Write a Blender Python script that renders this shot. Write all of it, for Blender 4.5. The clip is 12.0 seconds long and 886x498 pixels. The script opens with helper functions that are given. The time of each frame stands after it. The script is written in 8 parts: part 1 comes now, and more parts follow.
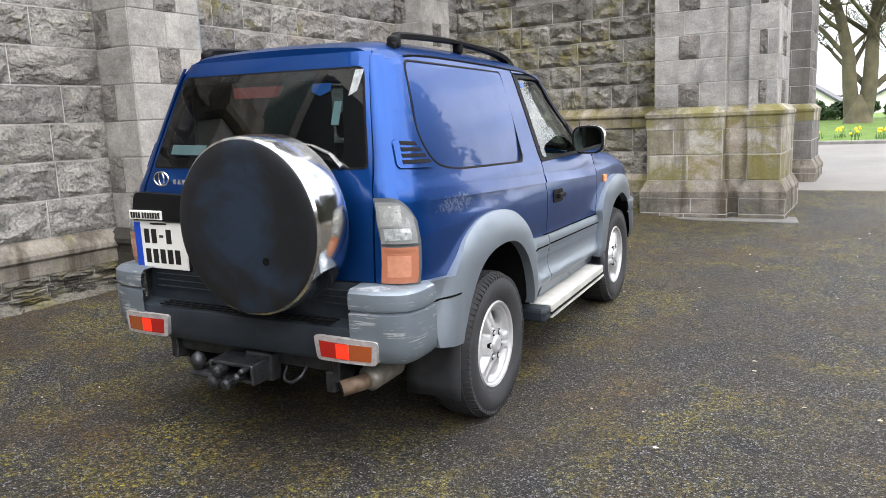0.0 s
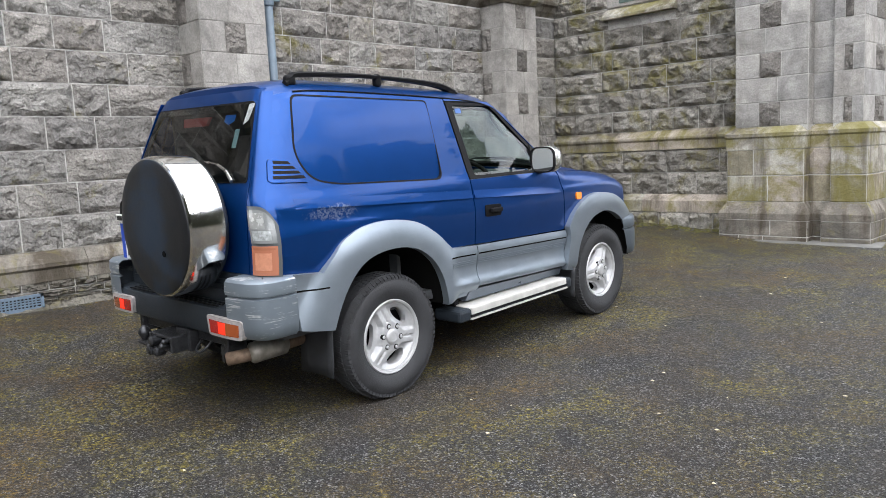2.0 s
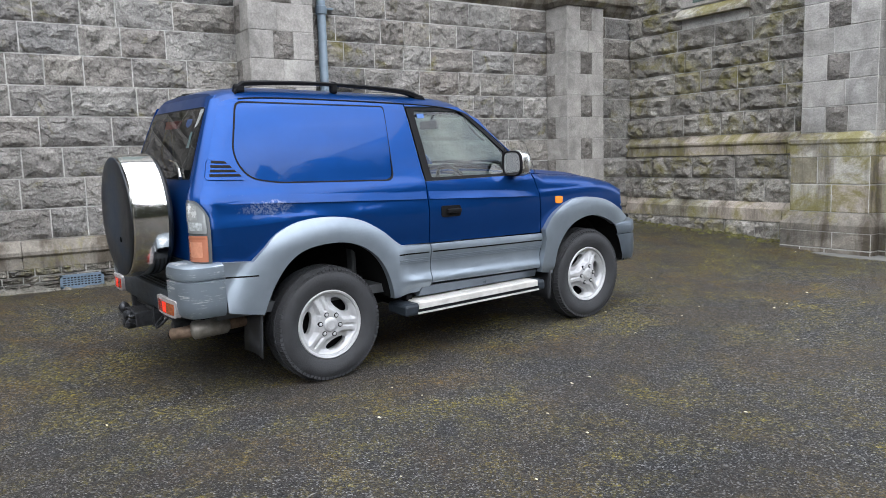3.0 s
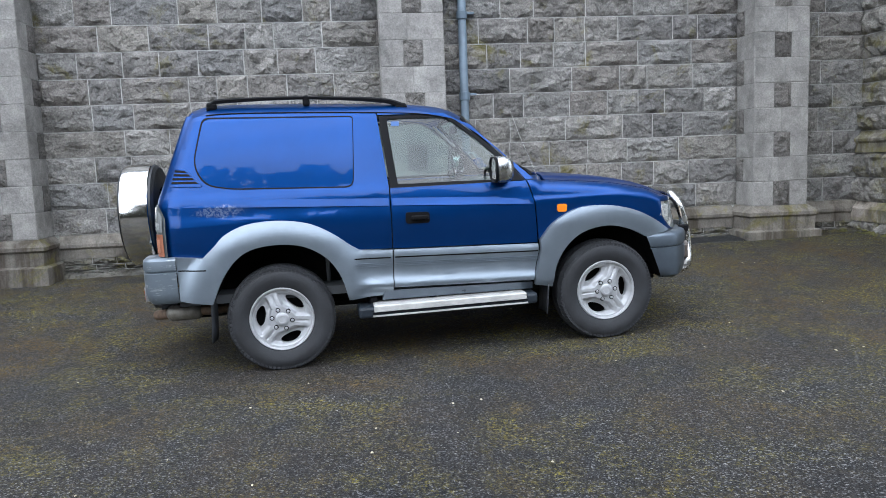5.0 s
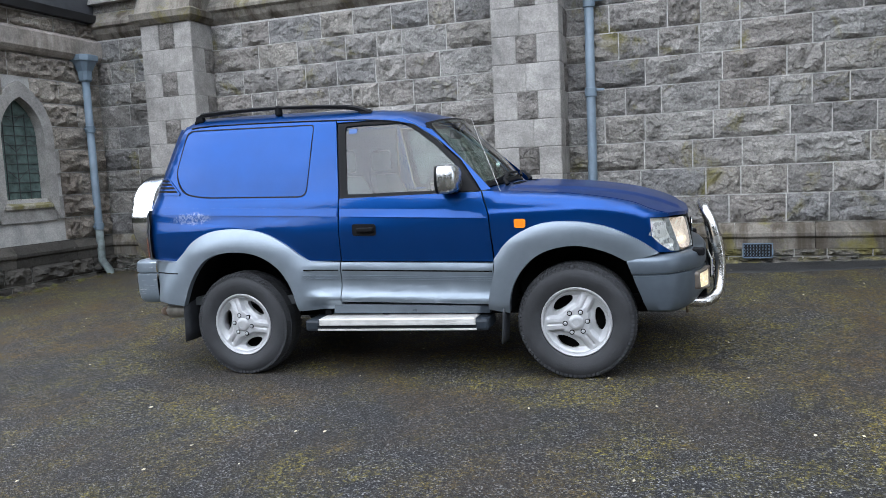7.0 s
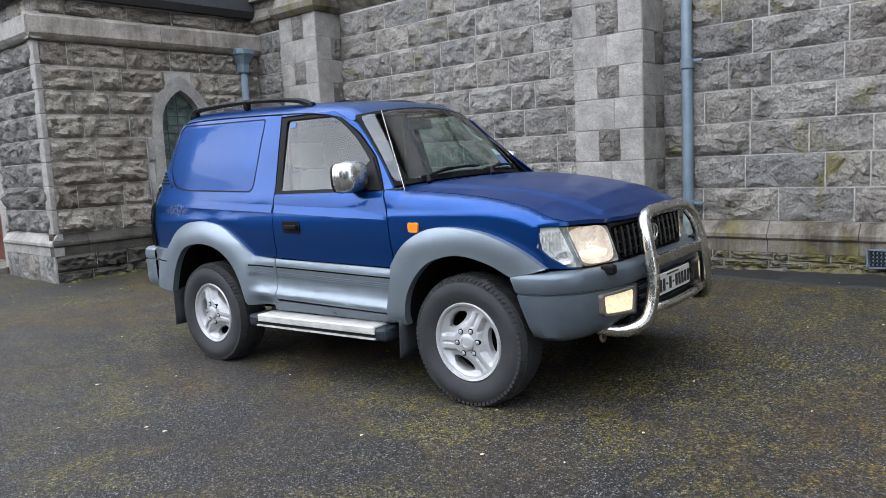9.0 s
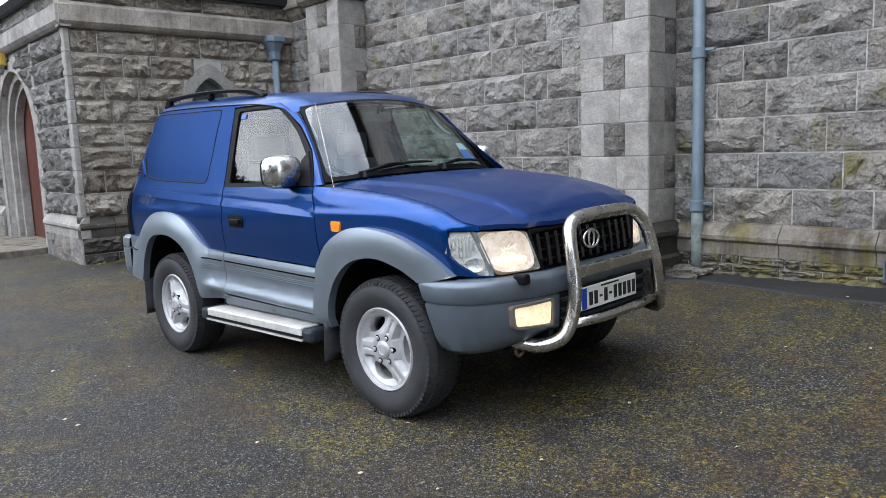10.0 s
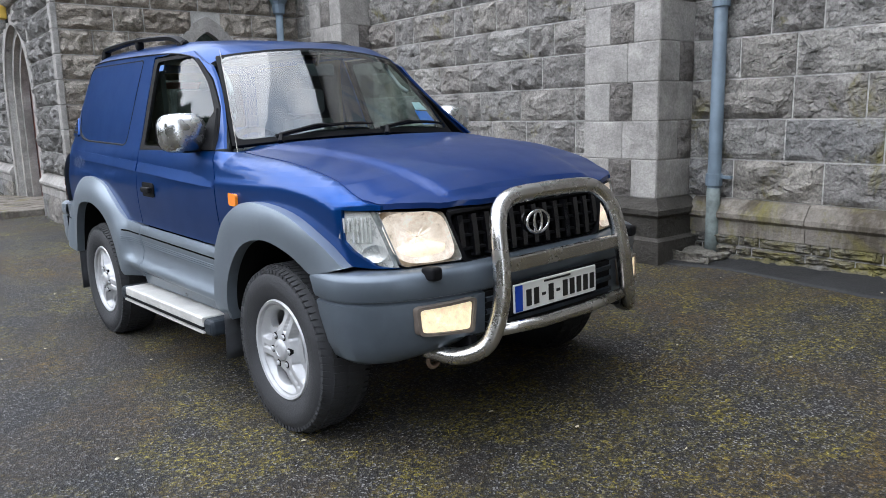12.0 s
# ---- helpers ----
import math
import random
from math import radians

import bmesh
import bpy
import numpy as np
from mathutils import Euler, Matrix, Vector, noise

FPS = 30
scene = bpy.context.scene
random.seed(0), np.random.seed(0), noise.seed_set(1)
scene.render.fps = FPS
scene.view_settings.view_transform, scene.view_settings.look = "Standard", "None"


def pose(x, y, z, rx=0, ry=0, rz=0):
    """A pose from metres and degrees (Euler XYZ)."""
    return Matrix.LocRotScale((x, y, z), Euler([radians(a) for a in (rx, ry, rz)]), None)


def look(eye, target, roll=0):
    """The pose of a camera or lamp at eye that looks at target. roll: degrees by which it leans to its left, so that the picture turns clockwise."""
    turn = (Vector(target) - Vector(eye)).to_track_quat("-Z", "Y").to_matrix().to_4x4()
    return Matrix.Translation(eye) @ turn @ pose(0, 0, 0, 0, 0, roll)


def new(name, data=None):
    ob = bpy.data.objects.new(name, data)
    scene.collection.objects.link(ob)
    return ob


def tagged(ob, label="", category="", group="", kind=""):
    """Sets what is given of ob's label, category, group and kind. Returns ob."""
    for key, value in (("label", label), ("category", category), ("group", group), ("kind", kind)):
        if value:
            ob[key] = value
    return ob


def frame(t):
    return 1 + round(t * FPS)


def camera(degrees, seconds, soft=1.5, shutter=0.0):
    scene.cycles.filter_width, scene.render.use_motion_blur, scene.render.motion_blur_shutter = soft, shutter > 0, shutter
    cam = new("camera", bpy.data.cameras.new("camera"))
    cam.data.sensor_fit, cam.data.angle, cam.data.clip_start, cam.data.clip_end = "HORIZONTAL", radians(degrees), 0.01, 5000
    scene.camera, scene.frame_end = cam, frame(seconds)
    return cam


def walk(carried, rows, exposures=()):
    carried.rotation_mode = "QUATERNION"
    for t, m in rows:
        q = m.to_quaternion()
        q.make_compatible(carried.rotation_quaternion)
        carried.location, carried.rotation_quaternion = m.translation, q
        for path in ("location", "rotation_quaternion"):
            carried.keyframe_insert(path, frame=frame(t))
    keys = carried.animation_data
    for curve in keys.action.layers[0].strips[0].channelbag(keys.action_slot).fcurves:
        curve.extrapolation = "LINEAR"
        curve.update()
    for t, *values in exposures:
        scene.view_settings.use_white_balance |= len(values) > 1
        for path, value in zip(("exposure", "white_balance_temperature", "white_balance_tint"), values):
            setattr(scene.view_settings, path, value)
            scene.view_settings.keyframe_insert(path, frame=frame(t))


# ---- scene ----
cam = camera(61.3, 12.0, soft=0.7)
PATH = [
    (0, (0.243, 0.055, 1.512), (-0.767, 1.749, 1.18), -2.4),
    (0.5, (0.464, 0.023, 1.505), (-0.593, 1.692, 1.195), -2.8),
    (1, (0.903, 0.099, 1.493), (-0.249, 1.709, 1.212), -2.8),
    (1.5, (1.319, 0.3, 1.462), (0.049, 1.822, 1.193), -2.6),
    (2, (1.881, 0.586, 1.445), (0.459, 1.969, 1.19), -2.7),
    (2.5, (2.429, 0.957, 1.433), (0.873, 2.189, 1.187), -1.8),
    (3, (2.898, 1.42, 1.425), (1.233, 2.502, 1.181), -1.7),
    (3.2, (3.078, 1.606, 1.433), (1.364, 2.606, 1.183), -1.4),
    (4.8, (3.807, 3.677, 1.409), (1.841, 3.962, 1.18), -2.2),
    (5, (3.789, 3.963, 1.436), (1.813, 4.169, 1.203), -2.2),
    (5.5, (3.721, 4.669, 1.429), (1.734, 4.59, 1.21), -3.3),
    (6, (3.544, 5.313, 1.414), (1.572, 5.055, 1.202), -2.6),
    (6.5, (3.34, 5.963, 1.418), (1.41, 5.479, 1.212), -2.6),
    (7, (3.057, 6.538, 1.411), (1.186, 5.862, 1.206), -2.6),
    (7.5, (2.73, 7.077, 1.42), (0.937, 6.218, 1.203), -3.1),
    (7.7, (2.619, 7.302, 1.458), (0.878, 6.34, 1.241), -3.1),
    (9.3, (1.249, 8.492, 1.453), (-0.188, 7.125, 1.196), -2.7),
    (9.5, (1.094, 8.58, 1.475), (-0.314, 7.184, 1.209), -2.5),
    (10, (0.723, 8.796, 1.469), (-0.597, 7.317, 1.201), -2.0),
    (10.5, (0.424, 8.816, 1.447), (-0.864, 7.314, 1.157), -1.7),
    (11, (0.219, 8.72, 1.439), (-1.061, 7.215, 1.125), -1.4),
    (11.5, (0.001, 8.659, 1.426), (-1.251, 7.135, 1.092), -1.4),
    (12, (-0.225, 8.635, 1.429), (-1.428, 7.078, 1.072), -1.3),
]
walk(cam, [(t, look(eye, target, roll)) for t, eye, target, roll in PATH], exposures=((0.0, 1.2, 6550, 12), (2.5, 1.06, 6300, 11), (5.5, 0.75, 5750, 9), (7.5, 0.88, 5900, 10), (9.5, 0.88, 6000, 11), (12.0, 0.88, 6000, 11)))

# ---------------------------------------------------------------- light
SUN_EL, SUN_AZ = 54.0, 110.0     # elevation; azimuth from +y towards +x
world = bpy.data.worlds.new("sky")
scene.world = world
world.use_nodes = True
wn, wl = world.node_tree.nodes, world.node_tree.links
wn.clear()
sky = wn.new("ShaderNodeTexSky")
sky.sky_type = "NISHITA"
sky.sun_disc = False
sky.sun_elevation, sky.sun_rotation = radians(SUN_EL), radians(SUN_AZ)
sky.air_density, sky.dust_density, sky.ozone_density = 1.0, 2.0, 1.0
wc = wn.new("ShaderNodeTexCoord")
wmap = wn.new("ShaderNodeMapping")
wmap.inputs["Scale"].default_value = (1.0, 1.0, 2.2)
wnoise = wn.new("ShaderNodeTexNoise")
wnoise.inputs["Scale"].default_value, wnoise.inputs["Detail"].default_value, wnoise.inputs["Roughness"].default_value = 2.4, 7.0, 0.55
wramp = wn.new("ShaderNodeValToRGB")
wramp.color_ramp.elements[0].position, wramp.color_ramp.elements[1].position = 0.28, 0.48
wmix = wn.new("ShaderNodeMix")
wmix.data_type = "RGBA"
wbg = wn.new("ShaderNodeBackground")
wbg.inputs["Strength"].default_value = 0.13
wout = wn.new("ShaderNodeOutputWorld")
wl.new(wc.outputs["Generated"], wmap.inputs["Vector"])
wl.new(wmap.outputs["Vector"], wnoise.inputs["Vector"])
wl.new(wnoise.outputs["Fac"], wramp.inputs["Fac"])
wl.new(wramp.outputs["Color"], wmix.inputs["Factor"])
wn2 = wn.new("ShaderNodeTexNoise")
wn2.inputs["Scale"].default_value, wn2.inputs["Detail"].default_value, wn2.inputs["Roughness"].default_value = 3.6, 8.0, 0.6
wr2 = wn.new("ShaderNodeValToRGB")
wr2.color_ramp.elements[0].position, wr2.color_ramp.elements[1].position = 0.36, 0.64
wr2.color_ramp.elements[0].color, wr2.color_ramp.elements[1].color = (6.3, 7.2, 8.6, 1), (14.5, 14.6, 14.6, 1)
wl.new(wmap.outputs["Vector"], wn2.inputs["Vector"])
wl.new(wn2.outputs["Fac"], wr2.inputs["Fac"])
wl.new(wr2.outputs["Color"], wmix.inputs["B"])
wl.new(sky.outputs["Color"], wmix.inputs["A"])
wl.new(wmix.outputs["Result"], wbg.inputs["Color"])
wl.new(wbg.outputs["Background"], wout.inputs["Surface"])
sun = new("sun", bpy.data.lights.new("sun", "SUN"))
sun.data.energy, sun.data.angle, sun.data.color = 2.1, radians(100), (1.0, 0.97, 0.93)
_e, _a = radians(SUN_EL), radians(SUN_AZ)
sun.matrix_world = look((math.cos(_e) * math.sin(_a) * 40, math.cos(_e) * math.cos(_a) * 40, math.sin(_e) * 40), (0, 0, 0))


# ---------------------------------------------------------------- materials
def mat(name):
    m = bpy.data.materials.new(name)
    m.use_nodes = True
    return m, m.node_tree.nodes, m.node_tree.links, m.node_tree.nodes["Principled BSDF"]


def simple(name, col, rough=0.5, metal=0.0, coat=0.0, emit=0.0, spec=0.5, bump=0.0, bscale=60.0, vary=0.0, vscale=6.0):
    """A plain paint, rubber, plastic or metal with a little variation of tone and relief."""
    m, n, l, b = mat(name)
    b.inputs["Base Color"].default_value = (*col, 1)
    b.inputs["Roughness"].default_value, b.inputs["Metallic"].default_value = rough, metal
    b.inputs["Coat Weight"].default_value = coat
    b.inputs["Specular IOR Level"].default_value = spec
    if emit:
        b.inputs["Emission Color"].default_value, b.inputs["Emission Strength"].default_value = (*col, 1), emit
    if vary:
        tc = n.new("ShaderNodeTexCoord")
        t = noise_node(n, l, vscale, 6.0, 0.6, tc.outputs["Object"])
        l.new(mixc(n, l, ramp(n, l, t.outputs["Fac"], [(0.3, (0, 0, 0)), (0.7, (1, 1, 1))]),
                   tuple(c * (1 - vary) for c in col), tuple(min(1, c * (1 + vary)) for c in col)), b.inputs["Base Color"])
        l.new(ramp(n, l, t.outputs["Fac"], [(0.3, (rough * 0.85,) * 3), (0.75, (min(1, rough * 1.25),) * 3)]), b.inputs["Roughness"])
    if bump:
        tc = n.new("ShaderNodeTexCoord")
        t = noise_node(n, l, bscale, 4.0, 0.6, tc.outputs["Object"])
        add_bump(n, l, b, t.outputs["Fac"], bump, 0.01)
    return m


def noise_node(n, l, scale, detail, rough, vec, dist=0.0):
    t = n.new("ShaderNodeTexNoise")
    t.inputs["Scale"].default_value, t.inputs["Detail"].default_value = scale, detail
    t.inputs["Roughness"].default_value, t.inputs["Distortion"].default_value = rough, dist
    l.new(vec, t.inputs["Vector"])
    return t


def ramp(n, l, fac, stops):
    r = n.new("ShaderNodeValToRGB")
    e = r.color_ramp.elements
    while len(e) < len(stops):
        e.new(0.5)
    for el, (p, c) in zip(e, stops):
        el.position, el.color = p, (*c, 1)
    l.new(fac, r.inputs["Fac"])
    return r.outputs["Color"]


def mixc(n, l, fac, a, b, kind="MIX"):
    x = n.new("ShaderNodeMix")
    x.data_type, x.blend_type = "RGBA", kind
    for key, v in (("Factor", fac), ("A", a), ("B", b)):
        if isinstance(v, tuple):
            x.inputs[key].default_value = (*v, 1)
        elif isinstance(v, (int, float)):
            x.inputs[key].default_value = v
        else:
            l.new(v, x.inputs[key])
    return x.outputs["Result"]


def add_bump(n, l, b, height, strength, dist, prev=None):
    k = n.new("ShaderNodeBump")
    k.inputs["Strength"].default_value, k.inputs["Distance"].default_value = strength, dist
    l.new(height, k.inputs["Height"])
    if prev is not None:
        l.new(prev, k.inputs["Normal"])
    l.new(k.outputs["Normal"], b.inputs["Normal"])
    return k.outputs["Normal"]


def world_vec(n, l, jitter=0.0, scale=(1, 1, 1)):
    """World position, shifted for each object by its random number so that alike pieces differ."""
    g = n.new("ShaderNodeNewGeometry")
    mp = n.new("ShaderNodeMapping")
    mp.inputs["Scale"].default_value = scale
    l.new(g.outputs["Position"], mp.inputs["Vector"])
    if jitter:
        o = n.new("ShaderNodeObjectInfo")
        c = n.new("ShaderNodeCombineXYZ")
        k = n.new("ShaderNodeMath")
        k.operation = "MULTIPLY"
        k.inputs[1].default_value = jitter
        l.new(o.outputs["Random"], k.inputs[0])
        l.new(k.outputs[0], c.inputs["X"])
        l.new(k.outputs[0], c.inputs["Z"])
        l.new(c.outputs[0], mp.inputs["Location"])
    return mp.outputs["Vector"]


def stone_mat(name, tones, bump, grime=(0.05, 0.05, 0.045), moss=0.0, grime_amt=0.5, fine=0.6, streak=0.0):
    """Weathered limestone: each piece its own tone, mottled, with dark grime and moss."""
    m, n, l, b = mat(name)
    v = world_vec(n, l, 37.0)
    w = world_vec(n, l)
    o = n.new("ShaderNodeObjectInfo")
    base = ramp(n, l, o.outputs["Random"], [(i / (len(tones) - 1), t) for i, t in enumerate(tones)])
    n1 = noise_node(n, l, 5.0, 9.0, 0.68, v, 0.4)
    n2 = noise_node(n, l, 48.0, 7.0, 0.75, v)
    col = mixc(n, l, 0.75, base, ramp(n, l, n1.outputs["Fac"], [(0.28, (0.5, 0.5, 0.5)), (0.72, (1.34, 1.33, 1.3))]), "MULTIPLY")
    col = mixc(n, l, 0.7 if bump > 0.5 else 0.38, col, ramp(n, l, n2.outputs["Fac"], [(0.34, (0.42, 0.42, 0.42)), (0.66, (1.58, 1.58, 1.58))]), "MULTIPLY")
    n3 = noise_node(n, l, 1.3, 8.0, 0.66, w, 0.6)
    gf = ramp(n, l, n3.outputs["Fac"], [(0.5, (0, 0, 0)), (0.72, (grime_amt,) * 3)])
    col = mixc(n, l, gf, col, grime)
    n5 = noise_node(n, l, 9.0, 10.0, 0.72, v)
    col = mixc(n, l, ramp(n, l, n5.outputs["Fac"], [(0.66, (0, 0, 0)), (0.74, (0.55,) * 3)]), col, (0.5, 0.5, 0.47))
    if streak:
        sv = world_vec(n, l, 0.0, (3.5, 3.5, 0.4))
        n6 = noise_node(n, l, 1.0, 6.0, 0.65, sv, 0.2)
        col = mixc(n, l, ramp(n, l, n6.outputs["Fac"], [(0.48, (0, 0, 0)), (0.62, (streak,) * 3)]), col, (0.06, 0.048, 0.033))
    if moss:
        n4 = noise_node(n, l, 2.1, 9.0, 0.7, w, 0.5)
        mf = ramp(n, l, n4.outputs["Fac"], [(0.6 - 0.22 * moss, (0, 0, 0)), (0.73 - 0.22 * moss, (0.8,) * 3)])
        col = mixc(n, l, mf, col, mixc(n, l, n2.outputs["Fac"], (0.095, 0.082, 0.02), (0.24, 0.215, 0.06)))
    l.new(col, b.inputs["Base Color"])
    b.inputs["Roughness"].default_value = 0.88
    b.inputs["Specular IOR Level"].default_value = 0.3
    d = noise_node(n, l, 6.0, 4.0, 0.6, v)
    mv = mixc(n, l, 0.16, v, d.outputs["Color"])
    flat = n.new("ShaderNodeMapping")
    flat.inputs["Scale"].default_value = (1.0, 1.0, 1.7)
    l.new(mv, flat.inputs["Vector"])
    br = noise_node(n, l, 3.6, 2.5, 0.5, flat.outputs["Vector"], 0.3)
    ledge = ramp(n, l, br.outputs["Fac"], [(0.3, (0, 0, 0)), (0.4, (0.08,) * 3), (0.425, (0.34,) * 3), (0.5, (0.42,) * 3), (0.52, (0.68,) * 3), (0.6, (0.74,) * 3), (0.63, (1, 1, 1))])
    p = add_bump(n, l, b, ledge, bump, 0.05)
    led = n.new("ShaderNodeTexNoise")
    led.noise_type = "RIDGED_MULTIFRACTAL"
    led.inputs["Scale"].default_value, led.inputs["Detail"].default_value = 3.4, 7.0
    mp2 = n.new("ShaderNodeMapping")
    mp2.inputs["Scale"].default_value = (1.0, 1.0, 2.1)
    l.new(mv, mp2.inputs["Vector"])
    l.new(mp2.outputs["Vector"], led.inputs["Vector"])
    p = add_bump(n, l, b, led.outputs["Fac"], bump * 0.9, 0.028, p)
    p = add_bump(n, l, b, n1.outputs["Fac"], bump, 0.03, p)
    chip = noise_node(n, l, 11.0, 3.0, 0.55, flat.outputs["Vector"], 0.5)
    p = add_bump(n, l, b, ramp(n, l, chip.outputs["Fac"], [(0.36, (0, 0, 0)), (0.42, (0.4,) * 3), (0.53, (0.5,) * 3), (0.57, (1, 1, 1))]), bump, 0.022, p)
    add_bump(n, l, b, n2.outputs["Fac"], fine, 0.012, p)
    return m


M_ROCK = stone_mat("rock_faced_limestone", [(0.195, 0.189, 0.184), (0.257, 0.244, 0.231), (0.304, 0.283, 0.255), (0.224, 0.221, 0.219), (0.333, 0.319, 0.3), (0.248, 0.228, 0.21), (0.283, 0.274, 0.262)], 1.0, moss=0.14)
M_ROCK_MOSS = stone_mat("mossy_rock_faced_limestone", [(0.21, 0.198, 0.18), (0.27, 0.256, 0.234), (0.34, 0.323, 0.295), (0.235, 0.222, 0.203)], 1.0, moss=0.42, streak=0.35)
M_ROCK_BROWN = stone_mat("brownish_rock_faced_limestone", [(0.275, 0.24, 0.203), (0.345, 0.307, 0.265), (0.4, 0.362, 0.315), (0.3, 0.266, 0.23)], 1.0, grime=(0.065, 0.049, 0.038), grime_amt=0.85)
M_CORNICE = stone_mat("brown_stained_cornice_limestone", [(0.36, 0.32, 0.285), (0.41, 0.368, 0.33)], 0.12, grime_amt=0.7, streak=0.4)
M_ROCK_PALE = stone_mat("pale_rock_faced_limestone", [(0.17, 0.164, 0.156), (0.215, 0.208, 0.199), (0.26, 0.253, 0.245)], 1.0)
M_DARK = stone_mat("dark_rock_faced_stone", [(0.15, 0.138, 0.128), (0.22, 0.205, 0.19), (0.18, 0.168, 0.155)], 0.9)
M_ASHLAR = stone_mat("dressed_limestone", [(0.325, 0.311, 0.295), (0.335, 0.32, 0.303), (0.328, 0.312, 0.295), (0.342, 0.329, 0.312)], 0.16, fine=0.45)
M_ASHLAR_PIER = stone_mat("weathered_pier_limestone", [(0.36, 0.346, 0.328), (0.305, 0.298, 0.292), (0.4, 0.387, 0.37), (0.34, 0.322, 0.303)], 0.16, fine=0.45, streak=0.25)
# Far pier: stains, plus its lack of light put into darker tones
M_ASHLAR_DARK = stone_mat("stained_shaded_limestone", [(0.17, 0.165, 0.16), (0.21, 0.205, 0.198), (0.14, 0.135, 0.128)], 0.16, fine=0.45, streak=0.4)
M_ASHLAR_MOSS = stone_mat("mossy_dressed_limestone", [(0.34, 0.325, 0.275), (0.46, 0.44, 0.4), (0.27, 0.24, 0.175), (0.42, 0.37, 0.325), (0.22, 0.205, 0.15), (0.38, 0.36, 0.33)], 0.14, grime=(0.065, 0.05, 0.03), moss=0.68, fine=0.5, grime_amt=0.95, streak=0.75)
M_PLINTH = stone_mat("stained_plinth_limestone", [(0.176, 0.158, 0.134), (0.239, 0.218, 0.189), (0.202, 0.183, 0.16)], 0.25, grime_amt=0.98, moss=0.25, streak=0.85)
M_RUBBLE = stone_mat("stained_base_rubble", [(0.09, 0.085, 0.078), (0.2, 0.19, 0.17), (0.13, 0.123, 0.11), (0.26, 0.245, 0.21), (0.11, 0.105, 0.096), (0.17, 0.16, 0.135)], 1.0, grime_amt=0.8, moss=0.45, streak=0.4)
M_DAMP = stone_mat("algae_blackened_plinth_stone", [(0.05, 0.046, 0.04), (0.09, 0.082, 0.071), (0.065, 0.06, 0.053)], 0.4, grime=(0.025, 0.024, 0.02), grime_amt=0.9)
M_MORTAR = stone_mat("lime_mortar", [(0.42, 0.41, 0.39), (0.48, 0.47, 0.45)], 0.1, grime_amt=0.25)


def ground_mat():
    """Worn tarmac: grey chips in dark binder, brown silt between them, yellow moss in patches and along the walls."""
    m, n, l, b = mat("mossy_asphalt")
    w = world_vec(n, l)
    vo = n.new("ShaderNodeTexVoronoi")
    vo.inputs["Scale"].default_value = 140.0
    l.new(w, vo.inputs["Vector"])
    chips = ramp(n, l, vo.outputs["Color"], [(0.0, (0.005, 0.005, 0.0058)), (0.45, (0.011, 0.0112, 0.0132)), (0.7, (0.034, 0.035, 0.0388)), (1.0, (0.3, 0.3, 0.3))])
    big = noise_node(n, l, 0.5, 8.0, 0.62, w, 0.4)
    col = mixc(n, l, 0.85, chips, ramp(n, l, big.outputs["Fac"], [(0.34, (0.55, 0.56, 0.58)), (0.66, (1.35, 1.35, 1.35))]), "MULTIPLY")
    grit = noise_node(n, l, 45.0, 6.0, 0.8, w)
    col = mixc(n, l, 0.85, col, ramp(n, l, grit.outputs["Fac"], [(0.38, (0.3, 0.3, 0.31)), (0.62, (1.75, 1.72, 1.66))]), "MULTIPLY")
    mid = noise_node(n, l, 3.4, 9.0, 0.74, w, 0.5)
    fi = noise_node(n, l, 42.0, 6.0, 0.75, w, 0.8)
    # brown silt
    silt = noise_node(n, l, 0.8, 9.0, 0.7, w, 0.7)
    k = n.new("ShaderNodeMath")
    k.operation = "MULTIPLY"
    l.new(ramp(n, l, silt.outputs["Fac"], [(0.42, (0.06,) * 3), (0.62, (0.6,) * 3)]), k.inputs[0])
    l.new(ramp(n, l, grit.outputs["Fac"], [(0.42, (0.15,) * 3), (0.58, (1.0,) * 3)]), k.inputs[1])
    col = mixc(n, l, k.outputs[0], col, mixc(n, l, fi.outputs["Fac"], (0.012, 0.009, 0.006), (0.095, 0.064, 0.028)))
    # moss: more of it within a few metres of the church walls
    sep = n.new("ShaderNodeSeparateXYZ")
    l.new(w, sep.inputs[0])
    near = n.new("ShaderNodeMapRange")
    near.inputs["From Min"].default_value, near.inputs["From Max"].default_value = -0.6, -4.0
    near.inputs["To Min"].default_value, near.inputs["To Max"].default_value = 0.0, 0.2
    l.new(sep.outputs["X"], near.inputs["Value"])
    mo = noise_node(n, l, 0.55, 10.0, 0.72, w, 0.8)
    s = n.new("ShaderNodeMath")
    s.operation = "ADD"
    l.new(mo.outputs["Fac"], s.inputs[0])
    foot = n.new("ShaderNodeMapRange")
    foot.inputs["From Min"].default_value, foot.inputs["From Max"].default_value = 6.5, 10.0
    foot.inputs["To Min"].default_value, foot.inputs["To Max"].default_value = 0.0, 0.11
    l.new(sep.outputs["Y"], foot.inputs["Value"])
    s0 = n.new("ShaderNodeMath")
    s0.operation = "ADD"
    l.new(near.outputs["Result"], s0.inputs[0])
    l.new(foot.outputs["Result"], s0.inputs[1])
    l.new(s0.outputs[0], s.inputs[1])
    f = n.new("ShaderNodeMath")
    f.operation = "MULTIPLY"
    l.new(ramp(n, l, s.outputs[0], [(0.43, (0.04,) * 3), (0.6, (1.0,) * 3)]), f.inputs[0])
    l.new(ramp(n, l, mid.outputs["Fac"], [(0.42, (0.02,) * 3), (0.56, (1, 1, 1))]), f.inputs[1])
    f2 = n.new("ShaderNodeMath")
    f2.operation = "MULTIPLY"
